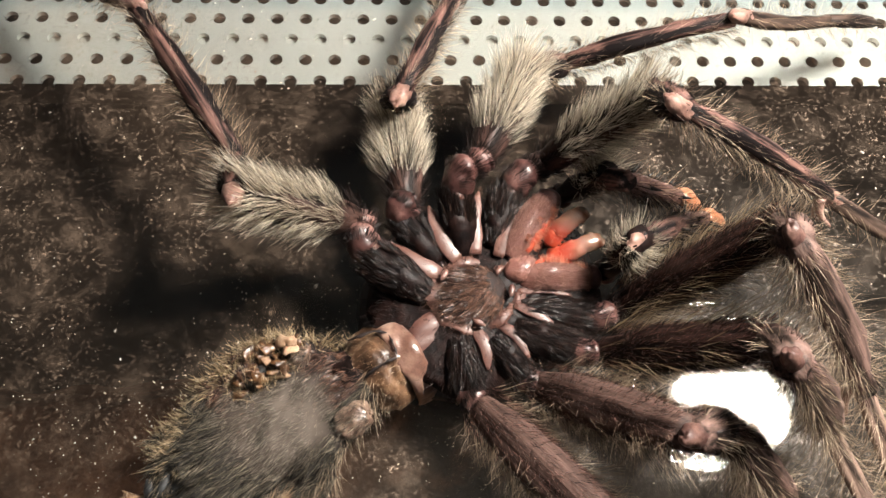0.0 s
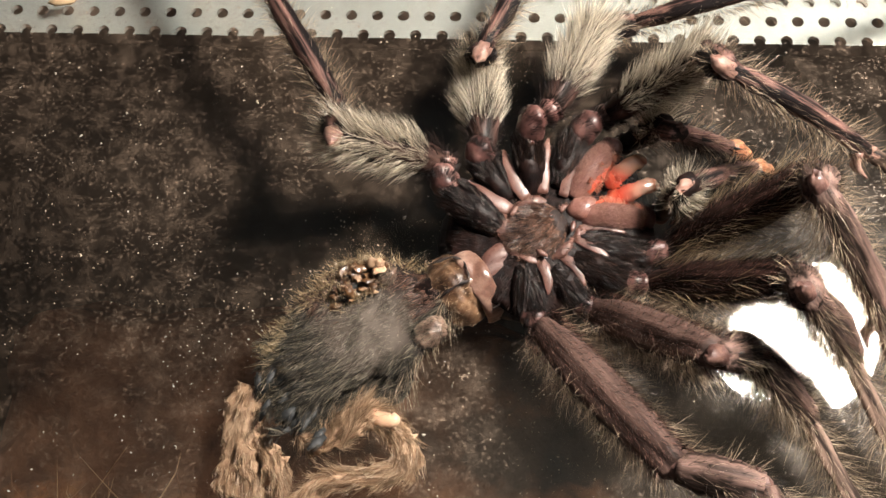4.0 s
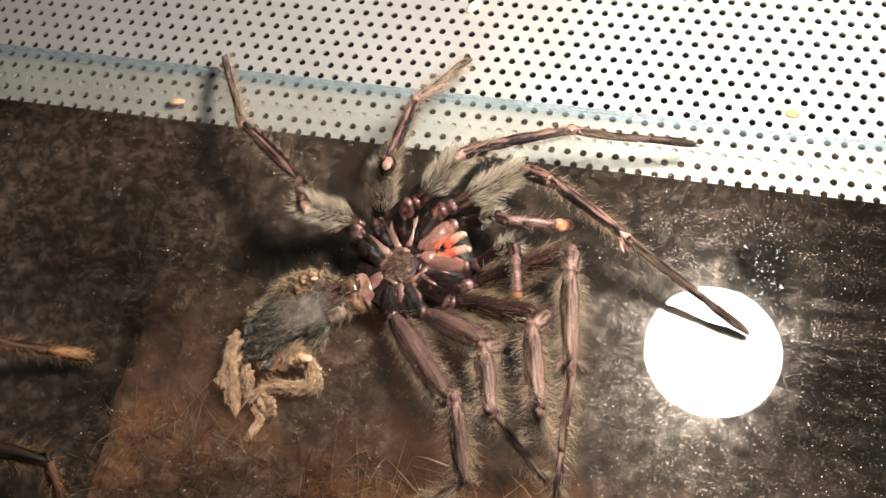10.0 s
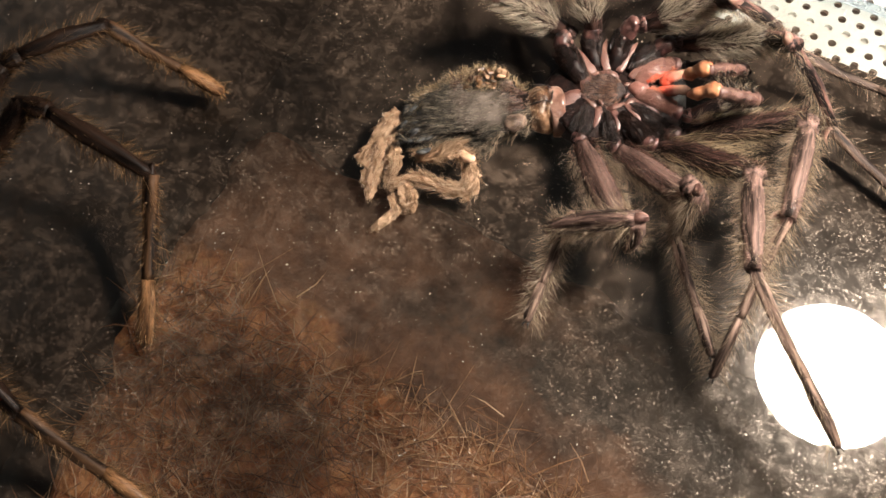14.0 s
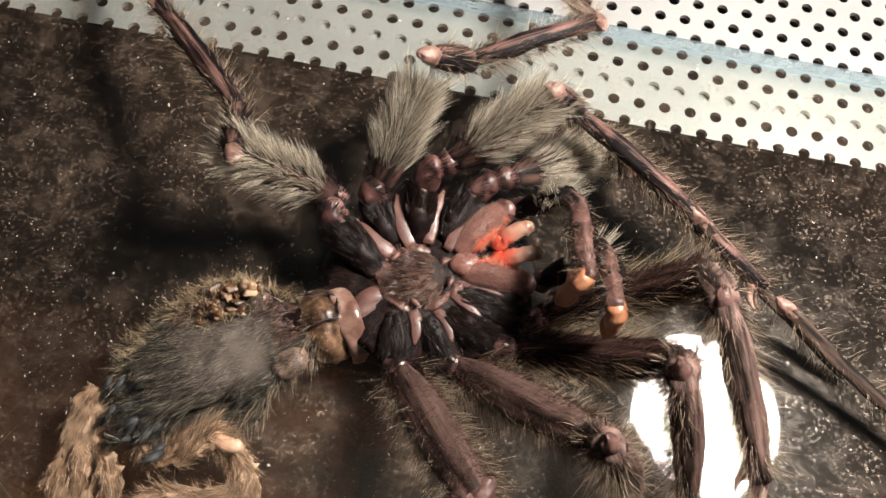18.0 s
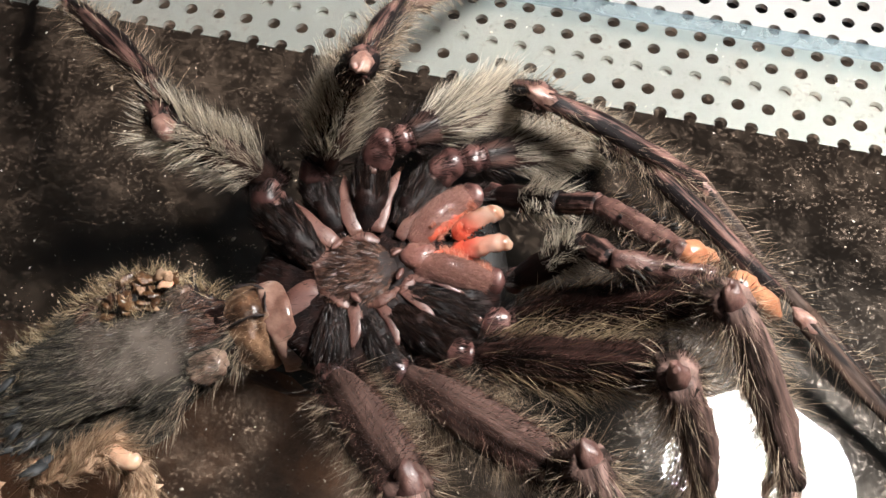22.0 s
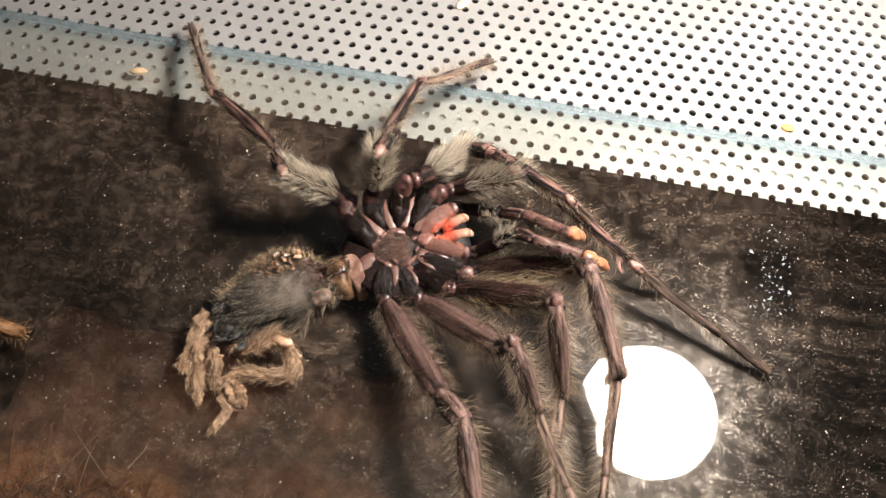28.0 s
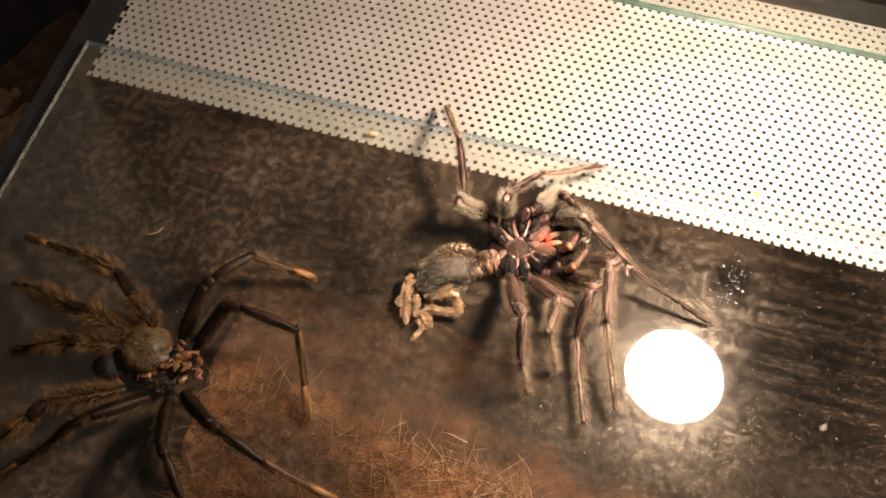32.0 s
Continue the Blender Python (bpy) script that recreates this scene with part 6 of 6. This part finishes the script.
def motions():
    near, aside = LAMP, (LAMP[0] - 0.0135, LAMP[1] - 0.0075, LAMP[2] + 0.004)
    walk(lamp, [(t, pose(*at)) for t, at in ((0, near), (4.0, near), (4.8, aside), (8.25, aside), (8.8, near), (32, near))])
    swing("l4", [
        (0, -307, 42, 213, -309, 103, 166, -440, 314, 179, -673, 523, 48),
        (4.55, -307, 42, 213, -309, 103, 166, -440, 314, 179, -673, 523, 48),
        (5.15, -308, 56, 205, -345, 117, 177, -540, 263, 139, -690, 538, 14),
        (9, -308, 56, 205, -345, 117, 177, -540, 263, 139, -690, 538, 14),
        (10, -271, 36, 243, -302, 102, 221, -500, 249, 190, -664, 508, 46),
        (11.6, -233, 37, 251, -202, 30, 312, -339, 245, 280, -491, 487, 93),
        (12.2, -233, 37, 251, -202, 30, 312, -339, 245, 280, -491, 487, 93),
        (13, -301, 12, 210, -248, 67, 218, -391, 265, 175, -547, 540, 52),
        (13.6, -301, 12, 210, -248, 67, 218, -391, 265, 175, -547, 540, 52),
        (15.4, -313, 20, 202, -314, 87, 166, -448, 296, 162, -596, 579, 49),
        (17.2, -313, 20, 202, -314, 87, 166, -448, 296, 162, -596, 579, 49),
        (17.6, -292, 37, 228, -306, 108, 200, -473, 283, 148, -620, 572, 49),
        (18.3, -292, 37, 228, -306, 108, 200, -473, 283, 148, -620, 572, 49),
        (18.8, -262, 25, 248, -290, 89, 216, -449, 251, 117, -628, 531, 50),
        (19.1, -262, 25, 248, -290, 89, 216, -449, 251, 117, -628, 531, 50),
        (20.1, -257, 18, 247, -296, 80, 219, -477, 228, 136, -647, 508, 49),
        (26.8, -257, 18, 247, -296, 80, 219, -477, 228, 136, -647, 508, 49),
        (28.4, -321, 52, 207, -349, 116, 182, -544, 261, 150, -695, 534, 22),
        (29.6, -321, 52, 207, -349, 116, 182, -544, 261, 150, -695, 534, 22),
        (30.4, -309, 41, 210, -302, 101, 162, -394, 325, 223, -519, 579, 37),
        (32, -309, 41, 210, -302, 101, 162, -394, 325, 223, -519, 579, 37),
    ])
    swing("l3", [
        (0, -131, 223, 97, -126, 198, 164, -55, 370, 120, -1, 652, 47),
        (4.55, -131, 223, 97, -126, 198, 164, -55, 370, 120, -1, 652, 47),
        (5.15, -156, 217, 91, -136, 207, 160, -91, 381, 183, -11, 603, 11),
        (9, -156, 217, 91, -136, 207, 160, -91, 381, 183, -11, 603, 11),
        (10, -108, 146, 235, -87, 144, 296, -66, 336, 253, 5, 562, 73),
        (11.6, -93, 105, 250, -57, 92, 303, 8, 249, 203, 184, 453, 74),
        (12.2, -93, 105, 250, -57, 92, 303, 8, 249, 203, 184, 453, 74),
        (13, -195, 101, 240, -238, 52, 214, -98, 179, 169, 56, 406, 56),
        (13.6, -195, 101, 240, -238, 52, 214, -98, 179, 169, 56, 406, 56),
        (15.4, -97, 111, 255, -137, 146, 209, 20, 250, 166, 40, 522, 49),
        (17.2, -97, 111, 255, -137, 146, 209, 20, 250, 166, 40, 522, 49),
        (17.6, -80, 225, 224, -35, 255, 182, 130, 355, 186, 20, 592, 48),
        (18.3, -80, 225, 224, -35, 255, 182, 130, 355, 186, 20, 592, 48),
        (18.8, -94, 184, 209, -52, 171, 263, -5, 328, 162, 29, 599, 48),
        (19.1, -94, 184, 209, -52, 171, 263, -5, 328, 162, 29, 599, 48),
        (20.1, -91, 116, 247, -66, 94, 304, -68, 260, 201, 26, 501, 55),
        (26.8, -91, 116, 247, -66, 94, 304, -68, 260, 201, 26, 501, 55),
        (28.4, -114, 107, 258, -121, 170, 228, -70, 355, 202, 83, 560, 52),
        (29.6, -114, 107, 258, -121, 170, 228, -70, 355, 202, 83, 560, 52),
        (30.4, -136, 79, 260, -130, 138, 220, -31, 292, 161, 185, 464, 51),
        (32, -136, 79, 260, -130, 138, 220, -31, 292, 161, 185, 464, 51),
    ])
    swing("l2", [
        (0, 23, 247, 141, 81, 286, 98, 291, 294, 188, 547, 392, 51),
        (4.55, 23, 247, 141, 81, 286, 98, 291, 294, 188, 547, 392, 51),
        (5.15, 37, 245, 163, 81, 295, 112, 301, 348, 132, 588, 407, 44),
        (9, 37, 245, 163, 81, 295, 112, 301, 348, 132, 588, 407, 44),
        (10, 59, 218, 218, 99, 270, 166, 306, 349, 157, 595, 395, 63),
        (11.6, 61, 210, 212, 102, 166, 271, 237, 224, 109, 535, 282, 59),
        (12.2, 61, 210, 212, 102, 166, 271, 237, 224, 109, 535, 282, 59),
        (13, 78, 177, 226, 121, 136, 284, 247, 224, 129, 562, 226, 81),
        (13.6, 78, 177, 226, 121, 136, 284, 247, 224, 129, 562, 226, 81),
        (15.4, 88, 190, 202, 97, 130, 261, 253, 72, 119, 548, 110, 49),
        (17.2, 88, 190, 202, 97, 130, 261, 253, 72, 119, 548, 110, 49),
        (17.6, 84, 211, 214, 122, 233, 142, 308, 119, 121, 545, -20, 18),
        (18.3, 84, 211, 214, 122, 233, 142, 308, 119, 121, 545, -20, 18),
        (18.8, 66, 231, 114, 112, 188, 170, 311, 172, 78, 537, -21, 18),
        (19.1, 66, 231, 114, 112, 188, 170, 311, 172, 78, 537, -21, 18),
        (20.1, 66, 231, 114, 112, 188, 170, 311, 172, 78, 537, -21, 18),
        (26.8, 66, 231, 114, 112, 188, 170, 311, 172, 78, 537, -21, 18),
        (28.4, 62, 228, 142, 114, 191, 198, 301, 80, 224, 534, 31, 34),
        (29.6, 62, 228, 142, 114, 191, 198, 301, 80, 224, 534, 31, 34),
        (30.4, 43, 240, 126, 81, 190, 182, 214, 34, 257, 416, 39, 29),
        (32, 43, 240, 126, 81, 190, 182, 214, 34, 257, 416, 39, 29),
    ])
    swing("l1", [
        (0, 145, 145, 244, 153, 92, 297, 356, 51, 174, 679, -29, 18),
        (4.55, 145, 145, 244, 153, 92, 297, 356, 51, 174, 679, -29, 18),
        (5.15, 188, 219, 169, 251, 223, 125, 460, 104, 148, 758, -50, 15),
        (9, 188, 219, 169, 251, 223, 125, 460, 104, 148, 758, -50, 15),
        (10, 197, 233, 150, 264, 205, 174, 461, 81, 184, 762, -50, 18),
        (11.6, 207, 167, 193, 248, 127, 250, 359, 95, 46, 708, -30, 18),
        (12.2, 207, 167, 193, 248, 127, 250, 359, 95, 46, 708, -30, 18),
        (13, 201, 154, 206, 245, 108, 256, 375, 117, 62, 720, -26, 18),
        (13.6, 201, 154, 206, 245, 108, 256, 375, 117, 62, 720, -26, 18),
        (15.4, 183, 77, 206, 190, 151, 233, 363, 0, 165, 694, -56, 18),
        (17.2, 183, 77, 206, 190, 151, 233, 363, 0, 165, 694, -56, 18),
        (17.6, 184, 240, 45, 216, 190, 96, 440, 21, 100, 745, -165, 18),
        (18.3, 184, 240, 45, 216, 190, 96, 440, 21, 100, 745, -165, 18),
        (18.8, 185, 240, 43, 217, 188, 95, 440, 21, 96, 745, -165, 18),
        (19.1, 185, 240, 43, 217, 188, 95, 440, 21, 96, 745, -165, 18),
        (20.1, 184, 242, 40, 217, 192, 93, 440, 20, 78, 725, -200, 18),
        (26.8, 184, 242, 40, 217, 192, 93, 440, 20, 78, 725, -200, 18),
        (28.4, 180, 123, 235, 238, 123, 194, 471, 12, 124, 794, -118, 16),
        (29.6, 180, 123, 235, 238, 123, 194, 471, 12, 124, 794, -118, 16),
        (30.4, 163, 95, 234, 197, 117, 166, 384, -22, 148, 724, -100, 19),
        (32, 163, 95, 234, 197, 117, 166, 384, -22, 148, 724, -100, 19),
    ])
    swing("pu", [
        (0, 102, 98, 139, 116, 72, 178, 202, 85, 112, 239, 95, 63),
        (4.55, 102, 98, 139, 116, 72, 178, 202, 85, 112, 239, 95, 63),
        (5.15, 149, 108, 125, 203, 128, 110, 331, 125, 116, 381, 136, 77),
        (9, 149, 108, 125, 203, 128, 110, 331, 125, 116, 381, 136, 77),
        (10, 148, 119, 113, 181, 101, 148, 295, 112, 129, 329, 135, 81),
        (11.6, 152, 106, 139, 181, 92, 197, 124, 89, 103, 84, 93, 53),
        (12.2, 152, 106, 139, 181, 92, 197, 124, 89, 103, 84, 93, 53),
        (13, 167, 138, 107, 190, 102, 150, 125, 34, 213, 77, 38, 164),
        (13.6, 167, 138, 107, 190, 102, 150, 125, 34, 213, 77, 38, 164),
        (15.4, 154, 87, 123, 142, 46, 166, 127, -59, 210, 109, -72, 145),
        (17.2, 154, 87, 123, 142, 46, 166, 127, -59, 210, 109, -72, 145),
        (17.6, 124, 100, 148, 134, 64, 193, 149, -42, 228, 125, -59, 166),
        (18.3, 124, 100, 148, 134, 64, 193, 149, -42, 228, 125, -59, 166),
        (18.8, 147, 113, 133, 152, 74, 178, 189, -23, 224, 170, -36, 159),
        (19.1, 147, 113, 133, 152, 74, 178, 189, -23, 224, 170, -36, 159),
        (20.1, 152, 85, 124, 190, 67, 167, 276, 6, 209, 321, 24, 159),
        (26.8, 152, 85, 124, 190, 67, 167, 276, 6, 209, 321, 24, 159),
        (28.4, 162, 90, 119, 209, 71, 157, 310, 27, 195, 346, 49, 142),
        (29.6, 162, 90, 119, 209, 71, 157, 310, 27, 195, 346, 49, 142),
        (30.4, 149, 116, 132, 160, 68, 167, 144, -32, 219, 105, -32, 162),
        (32, 149, 116, 132, 160, 68, 167, 144, -32, 219, 105, -32, 162),
    ])
    swing("pl", [
        (0, 130, 4, 166, 171, 29, 142, 237, 65, 92, 273, 81, 46),
        (4.55, 130, 4, 166, 171, 29, 142, 237, 65, 92, 273, 81, 46),
        (5.15, 193, 62, 130, 243, 60, 109, 342, 38, 138, 378, 37, 87),
        (9, 193, 62, 130, 243, 60, 109, 342, 38, 138, 378, 37, 87),
        (10, 200, 62, 102, 213, 26, 131, 233, -64, 149, 230, -82, 87),
        (11.6, 200, 98, 109, 229, 63, 148, 171, -3, 200, 114, -4, 160),
        (12.2, 200, 98, 109, 229, 63, 148, 171, -3, 200, 114, -4, 160),
        (13, 219, 80, 107, 239, 44, 152, 161, 2, 204, 105, 8, 164),
        (13.6, 219, 80, 107, 239, 44, 152, 161, 2, 204, 105, 8, 164),
        (15.4, 170, 23, 156, 158, -16, 195, 147, -108, 234, 170, -133, 173),
        (17.2, 170, 23, 156, 158, -16, 195, 147, -108, 234, 170, -133, 173),
        (17.6, 173, 30, 153, 172, 1, 200, 179, -82, 254, 187, -94, 185),
        (18.3, 173, 30, 153, 172, 1, 200, 179, -82, 254, 187, -94, 185),
        (18.8, 195, 39, 150, 204, 13, 206, 252, 15, 117, 244, -49, 144),
        (19.1, 195, 39, 150, 204, 13, 206, 252, 15, 117, 244, -49, 144),
        (20.1, 186, 25, 154, 209, -11, 195, 328, -13, 202, 388, -23, 167),
        (26.8, 186, 25, 154, 209, -11, 195, 328, -13, 202, 388, -23, 167),
        (28.4, 207, 36, 139, 239, 3, 179, 346, -21, 183, 403, -17, 146),
        (29.6, 207, 36, 139, 239, 3, 179, 346, -21, 183, 403, -17, 146),
        (30.4, 188, 28, 149, 200, -18, 182, 176, -111, 217, 146, -107, 155),
        (32, 188, 28, 149, 200, -18, 182, 176, -111, 217, 146, -107, 155),
    ])
    swing("r1", [
        (0, 267, -14, 235, 243, -62, 301, 358, -168, 149, 469, -448, 46),
        (4.55, 267, -14, 235, 243, -62, 301, 358, -168, 149, 469, -448, 46),
        (5.15, 328, 2, 158, 347, -43, 226, 387, -249, 284, 445, -389, 11),
        (9, 328, 2, 158, 347, -43, 226, 387, -249, 284, 445, -389, 11),
        (10, 342, 40, 156, 346, -29, 214, 381, -252, 222, 382, -482, 12),
        (11.6, 333, 29, 159, 321, -31, 221, 353, -248, 240, 325, -461, 12),
        (12.2, 333, 29, 159, 321, -31, 221, 353, -248, 240, 325, -461, 12),
        (13, 334, 50, 129, 336, -9, 189, 354, -217, 239, 354, -483, 59),
        (13.6, 334, 50, 129, 336, -9, 189, 354, -217, 239, 354, -483, 59),
        (15.4, 304, 48, 188, 308, -33, 219, 385, -230, 169, 372, -525, 50),
        (17.2, 304, 48, 188, 308, -33, 219, 385, -230, 169, 372, -525, 50),
        (17.6, 296, 0, 209, 301, -62, 267, 391, -223, 150, 392, -525, 49),
        (18.3, 296, 0, 209, 301, -62, 267, 391, -223, 150, 392, -525, 49),
        (18.8, 308, 12, 202, 310, -53, 258, 422, -166, 111, 412, -478, 51),
        (19.1, 308, 12, 202, 310, -53, 258, 422, -166, 111, 412, -478, 51),
        (20.1, 303, -39, 207, 315, -79, 281, 419, -174, 117, 430, -486, 51),
        (26.8, 303, -39, 207, 315, -79, 281, 419, -174, 117, 430, -486, 51),
        (28.4, 350, -20, 149, 362, -76, 213, 442, -273, 165, 451, -575, 53),
        (29.6, 350, -20, 149, 362, -76, 213, 442, -273, 165, 451, -575, 53),
        (30.4, 322, -24, 182, 296, -82, 238, 333, -289, 194, 446, -568, 64),
        (32, 322, -24, 182, 296, -82, 238, 333, -289, 194, 446, -568, 64),
    ])
    swing("r2", [
        (0, 233, -140, 230, 215, -185, 303, 322, -204, 126, 468, -493, 50),
        (4.55, 233, -140, 230, 215, -185, 303, 322, -204, 126, 468, -493, 50),
        (5.15, 288, -107, 147, 304, -146, 222, 344, -343, 220, 506, -566, 37),
        (9, 288, -107, 147, 304, -146, 222, 344, -343, 220, 506, -566, 37),
        (10, 307, -123, 167, 286, -178, 243, 335, -375, 329, 369, -388, 10),
        (11.6, 284, -128, 184, 293, -169, 264, 339, -365, 335, 326, -391, 11),
        (12.2, 284, -128, 184, 293, -169, 264, 339, -365, 335, 326, -391, 11),
        (13, 284, -126, 159, 283, -173, 227, 331, -359, 285, 602, -555, 154),
        (13.6, 284, -126, 159, 283, -173, 227, 331, -359, 285, 602, -555, 154),
        (15.4, 280, -95, 188, 230, -158, 226, 337, -326, 166, 558, -548, 55),
        (17.2, 280, -95, 188, 230, -158, 226, 337, -326, 166, 558, -548, 55),
        (17.6, 274, -113, 197, 256, -156, 272, 320, -247, 98, 496, -525, 50),
        (18.3, 274, -113, 197, 256, -156, 272, 320, -247, 98, 496, -525, 50),
        (18.8, 270, -110, 202, 262, -145, 283, 328, -186, 91, 432, -499, 50),
        (19.1, 270, -110, 202, 262, -145, 283, 328, -186, 91, 432, -499, 50),
        (20.1, 283, -110, 189, 276, -154, 266, 343, -192, 75, 385, -521, 52),
        (26.8, 283, -110, 189, 276, -154, 266, 343, -192, 75, 385, -521, 52),
        (28.4, 287, -125, 167, 295, -173, 239, 338, -309, 84, 349, -634, 79),
        (29.6, 287, -125, 167, 295, -173, 239, 338, -309, 84, 349, -634, 79),
        (30.4, 279, -140, 183, 250, -198, 243, 245, -322, 76, 343, -636, 68),
        (32, 279, -140, 183, 250, -198, 243, 245, -322, 76, 343, -636, 68),
    ])
    swing("r3", [
        (0, 137, -233, 232, 184, -212, 183, 276, -266, 86, 399, -491, 49),
        (4.55, 137, -233, 232, 184, -212, 183, 276, -266, 86, 399, -491, 49),
        (5.15, 199, -211, 165, 220, -235, 228, 274, -368, 242, 390, -475, 38),
        (9, 199, -211, 165, 220, -235, 228, 274, -368, 242, 390, -475, 38),
        (10, 212, -207, 157, 189, -234, 220, 231, -370, 243, 354, -458, 35),
        (11.6, 221, -205, 141, 193, -219, 206, 225, -354, 244, 331, -455, 32),
        (12.2, 221, -205, 141, 193, -219, 206, 225, -354, 244, 331, -455, 32),
        (13, 231, -210, 128, 204, -231, 195, 182, -246, 52, 336, -447, 79),
        (13.6, 231, -210, 128, 204, -231, 195, 182, -246, 52, 336, -447, 79),
        (15.4, 102, -253, 231, 153, -200, 226, 243, -270, 135, 364, -483, 51),
        (17.2, 102, -253, 231, 153, -200, 226, 243, -270, 135, 364, -483, 51),
        (17.6, 175, -221, 201, 186, -247, 268, 243, -264, 135, 365, -476, 51),
        (18.3, 175, -221, 201, 186, -247, 268, 243, -264, 135, 365, -476, 51),
        (18.8, 185, -216, 191, 193, -233, 261, 267, -301, 155, 388, -505, 50),
        (19.1, 185, -216, 191, 193, -233, 261, 267, -301, 155, 388, -505, 50),
        (20.1, 193, -227, 174, 214, -236, 243, 283, -331, 155, 409, -532, 51),
        (26.8, 193, -227, 174, 214, -236, 243, 283, -331, 155, 409, -532, 51),
        (28.4, 201, -243, 155, 227, -267, 221, 293, -353, 129, 437, -570, 59),
        (29.6, 201, -243, 155, 227, -267, 221, 293, -353, 129, 437, -570, 59),
        (30.4, 191, -248, 170, 143, -267, 228, 141, -417, 252, 207, -453, 11),
        (32, 191, -248, 170, 143, -267, 228, 141, -417, 252, 207, -453, 11),
    ])
    swing("r4", [
        (0, 94, -348, 184, 182, -372, 203, 248, -540, 176, 96, -577, 49),
        (4.55, 94, -348, 184, 182, -372, 203, 248, -540, 176, 96, -577, 49),
        (5.15, 117, -351, 90, 166, -388, 154, 204, -530, 251, 130, -567, 66),
        (9, 117, -351, 90, 166, -388, 154, 204, -530, 251, 130, -567, 66),
        (10, 122, -339, 163, 154, -359, 248, 188, -503, 144, 49, -610, 45),
        (11.6, 127, -337, 171, 133, -339, 267, 61, -446, 150, 57, -582, 11),
        (12.2, 127, -337, 171, 133, -339, 267, 61, -446, 150, 57, -582, 11),
        (13, 137, -344, 131, 136, -337, 226, -13, -337, 123, 10, -531, 55),
        (13.6, 137, -344, 131, 136, -337, 226, -13, -337, 123, 10, -531, 55),
        (15.4, 54, -367, 188, 45, -372, 279, 145, -415, 134, 53, -575, 50),
        (17.2, 54, -367, 188, 45, -372, 279, 145, -415, 134, 53, -575, 50),
        (17.6, 57, -322, 247, 9, -395, 217, 172, -451, 156, 101, -609, 50),
        (18.3, 57, -322, 247, 9, -395, 217, 172, -451, 156, 101, -609, 50),
        (18.8, 45, -277, 285, 58, -345, 222, 169, -477, 162, 150, -644, 50),
        (19.1, 45, -277, 285, 58, -345, 222, 169, -477, 162, 150, -644, 50),
        (20.1, 70, -296, 261, 102, -370, 214, 189, -524, 169, 197, -685, 46),
        (26.8, 70, -296, 261, 102, -370, 214, 189, -524, 169, 197, -685, 46),
        (28.4, 109, -375, 139, 162, -430, 204, 216, -621, 195, 243, -685, 12),
        (29.6, 109, -375, 139, 162, -430, 204, 216, -621, 195, 243, -685, 12),
        (30.4, 9, -342, 247, 40, -398, 313, 73, -531, 202, 121, -566, 12),
        (32, 9, -342, 247, 40, -398, 313, 73, -531, 202, 121, -566, 12),
    ])


motions()
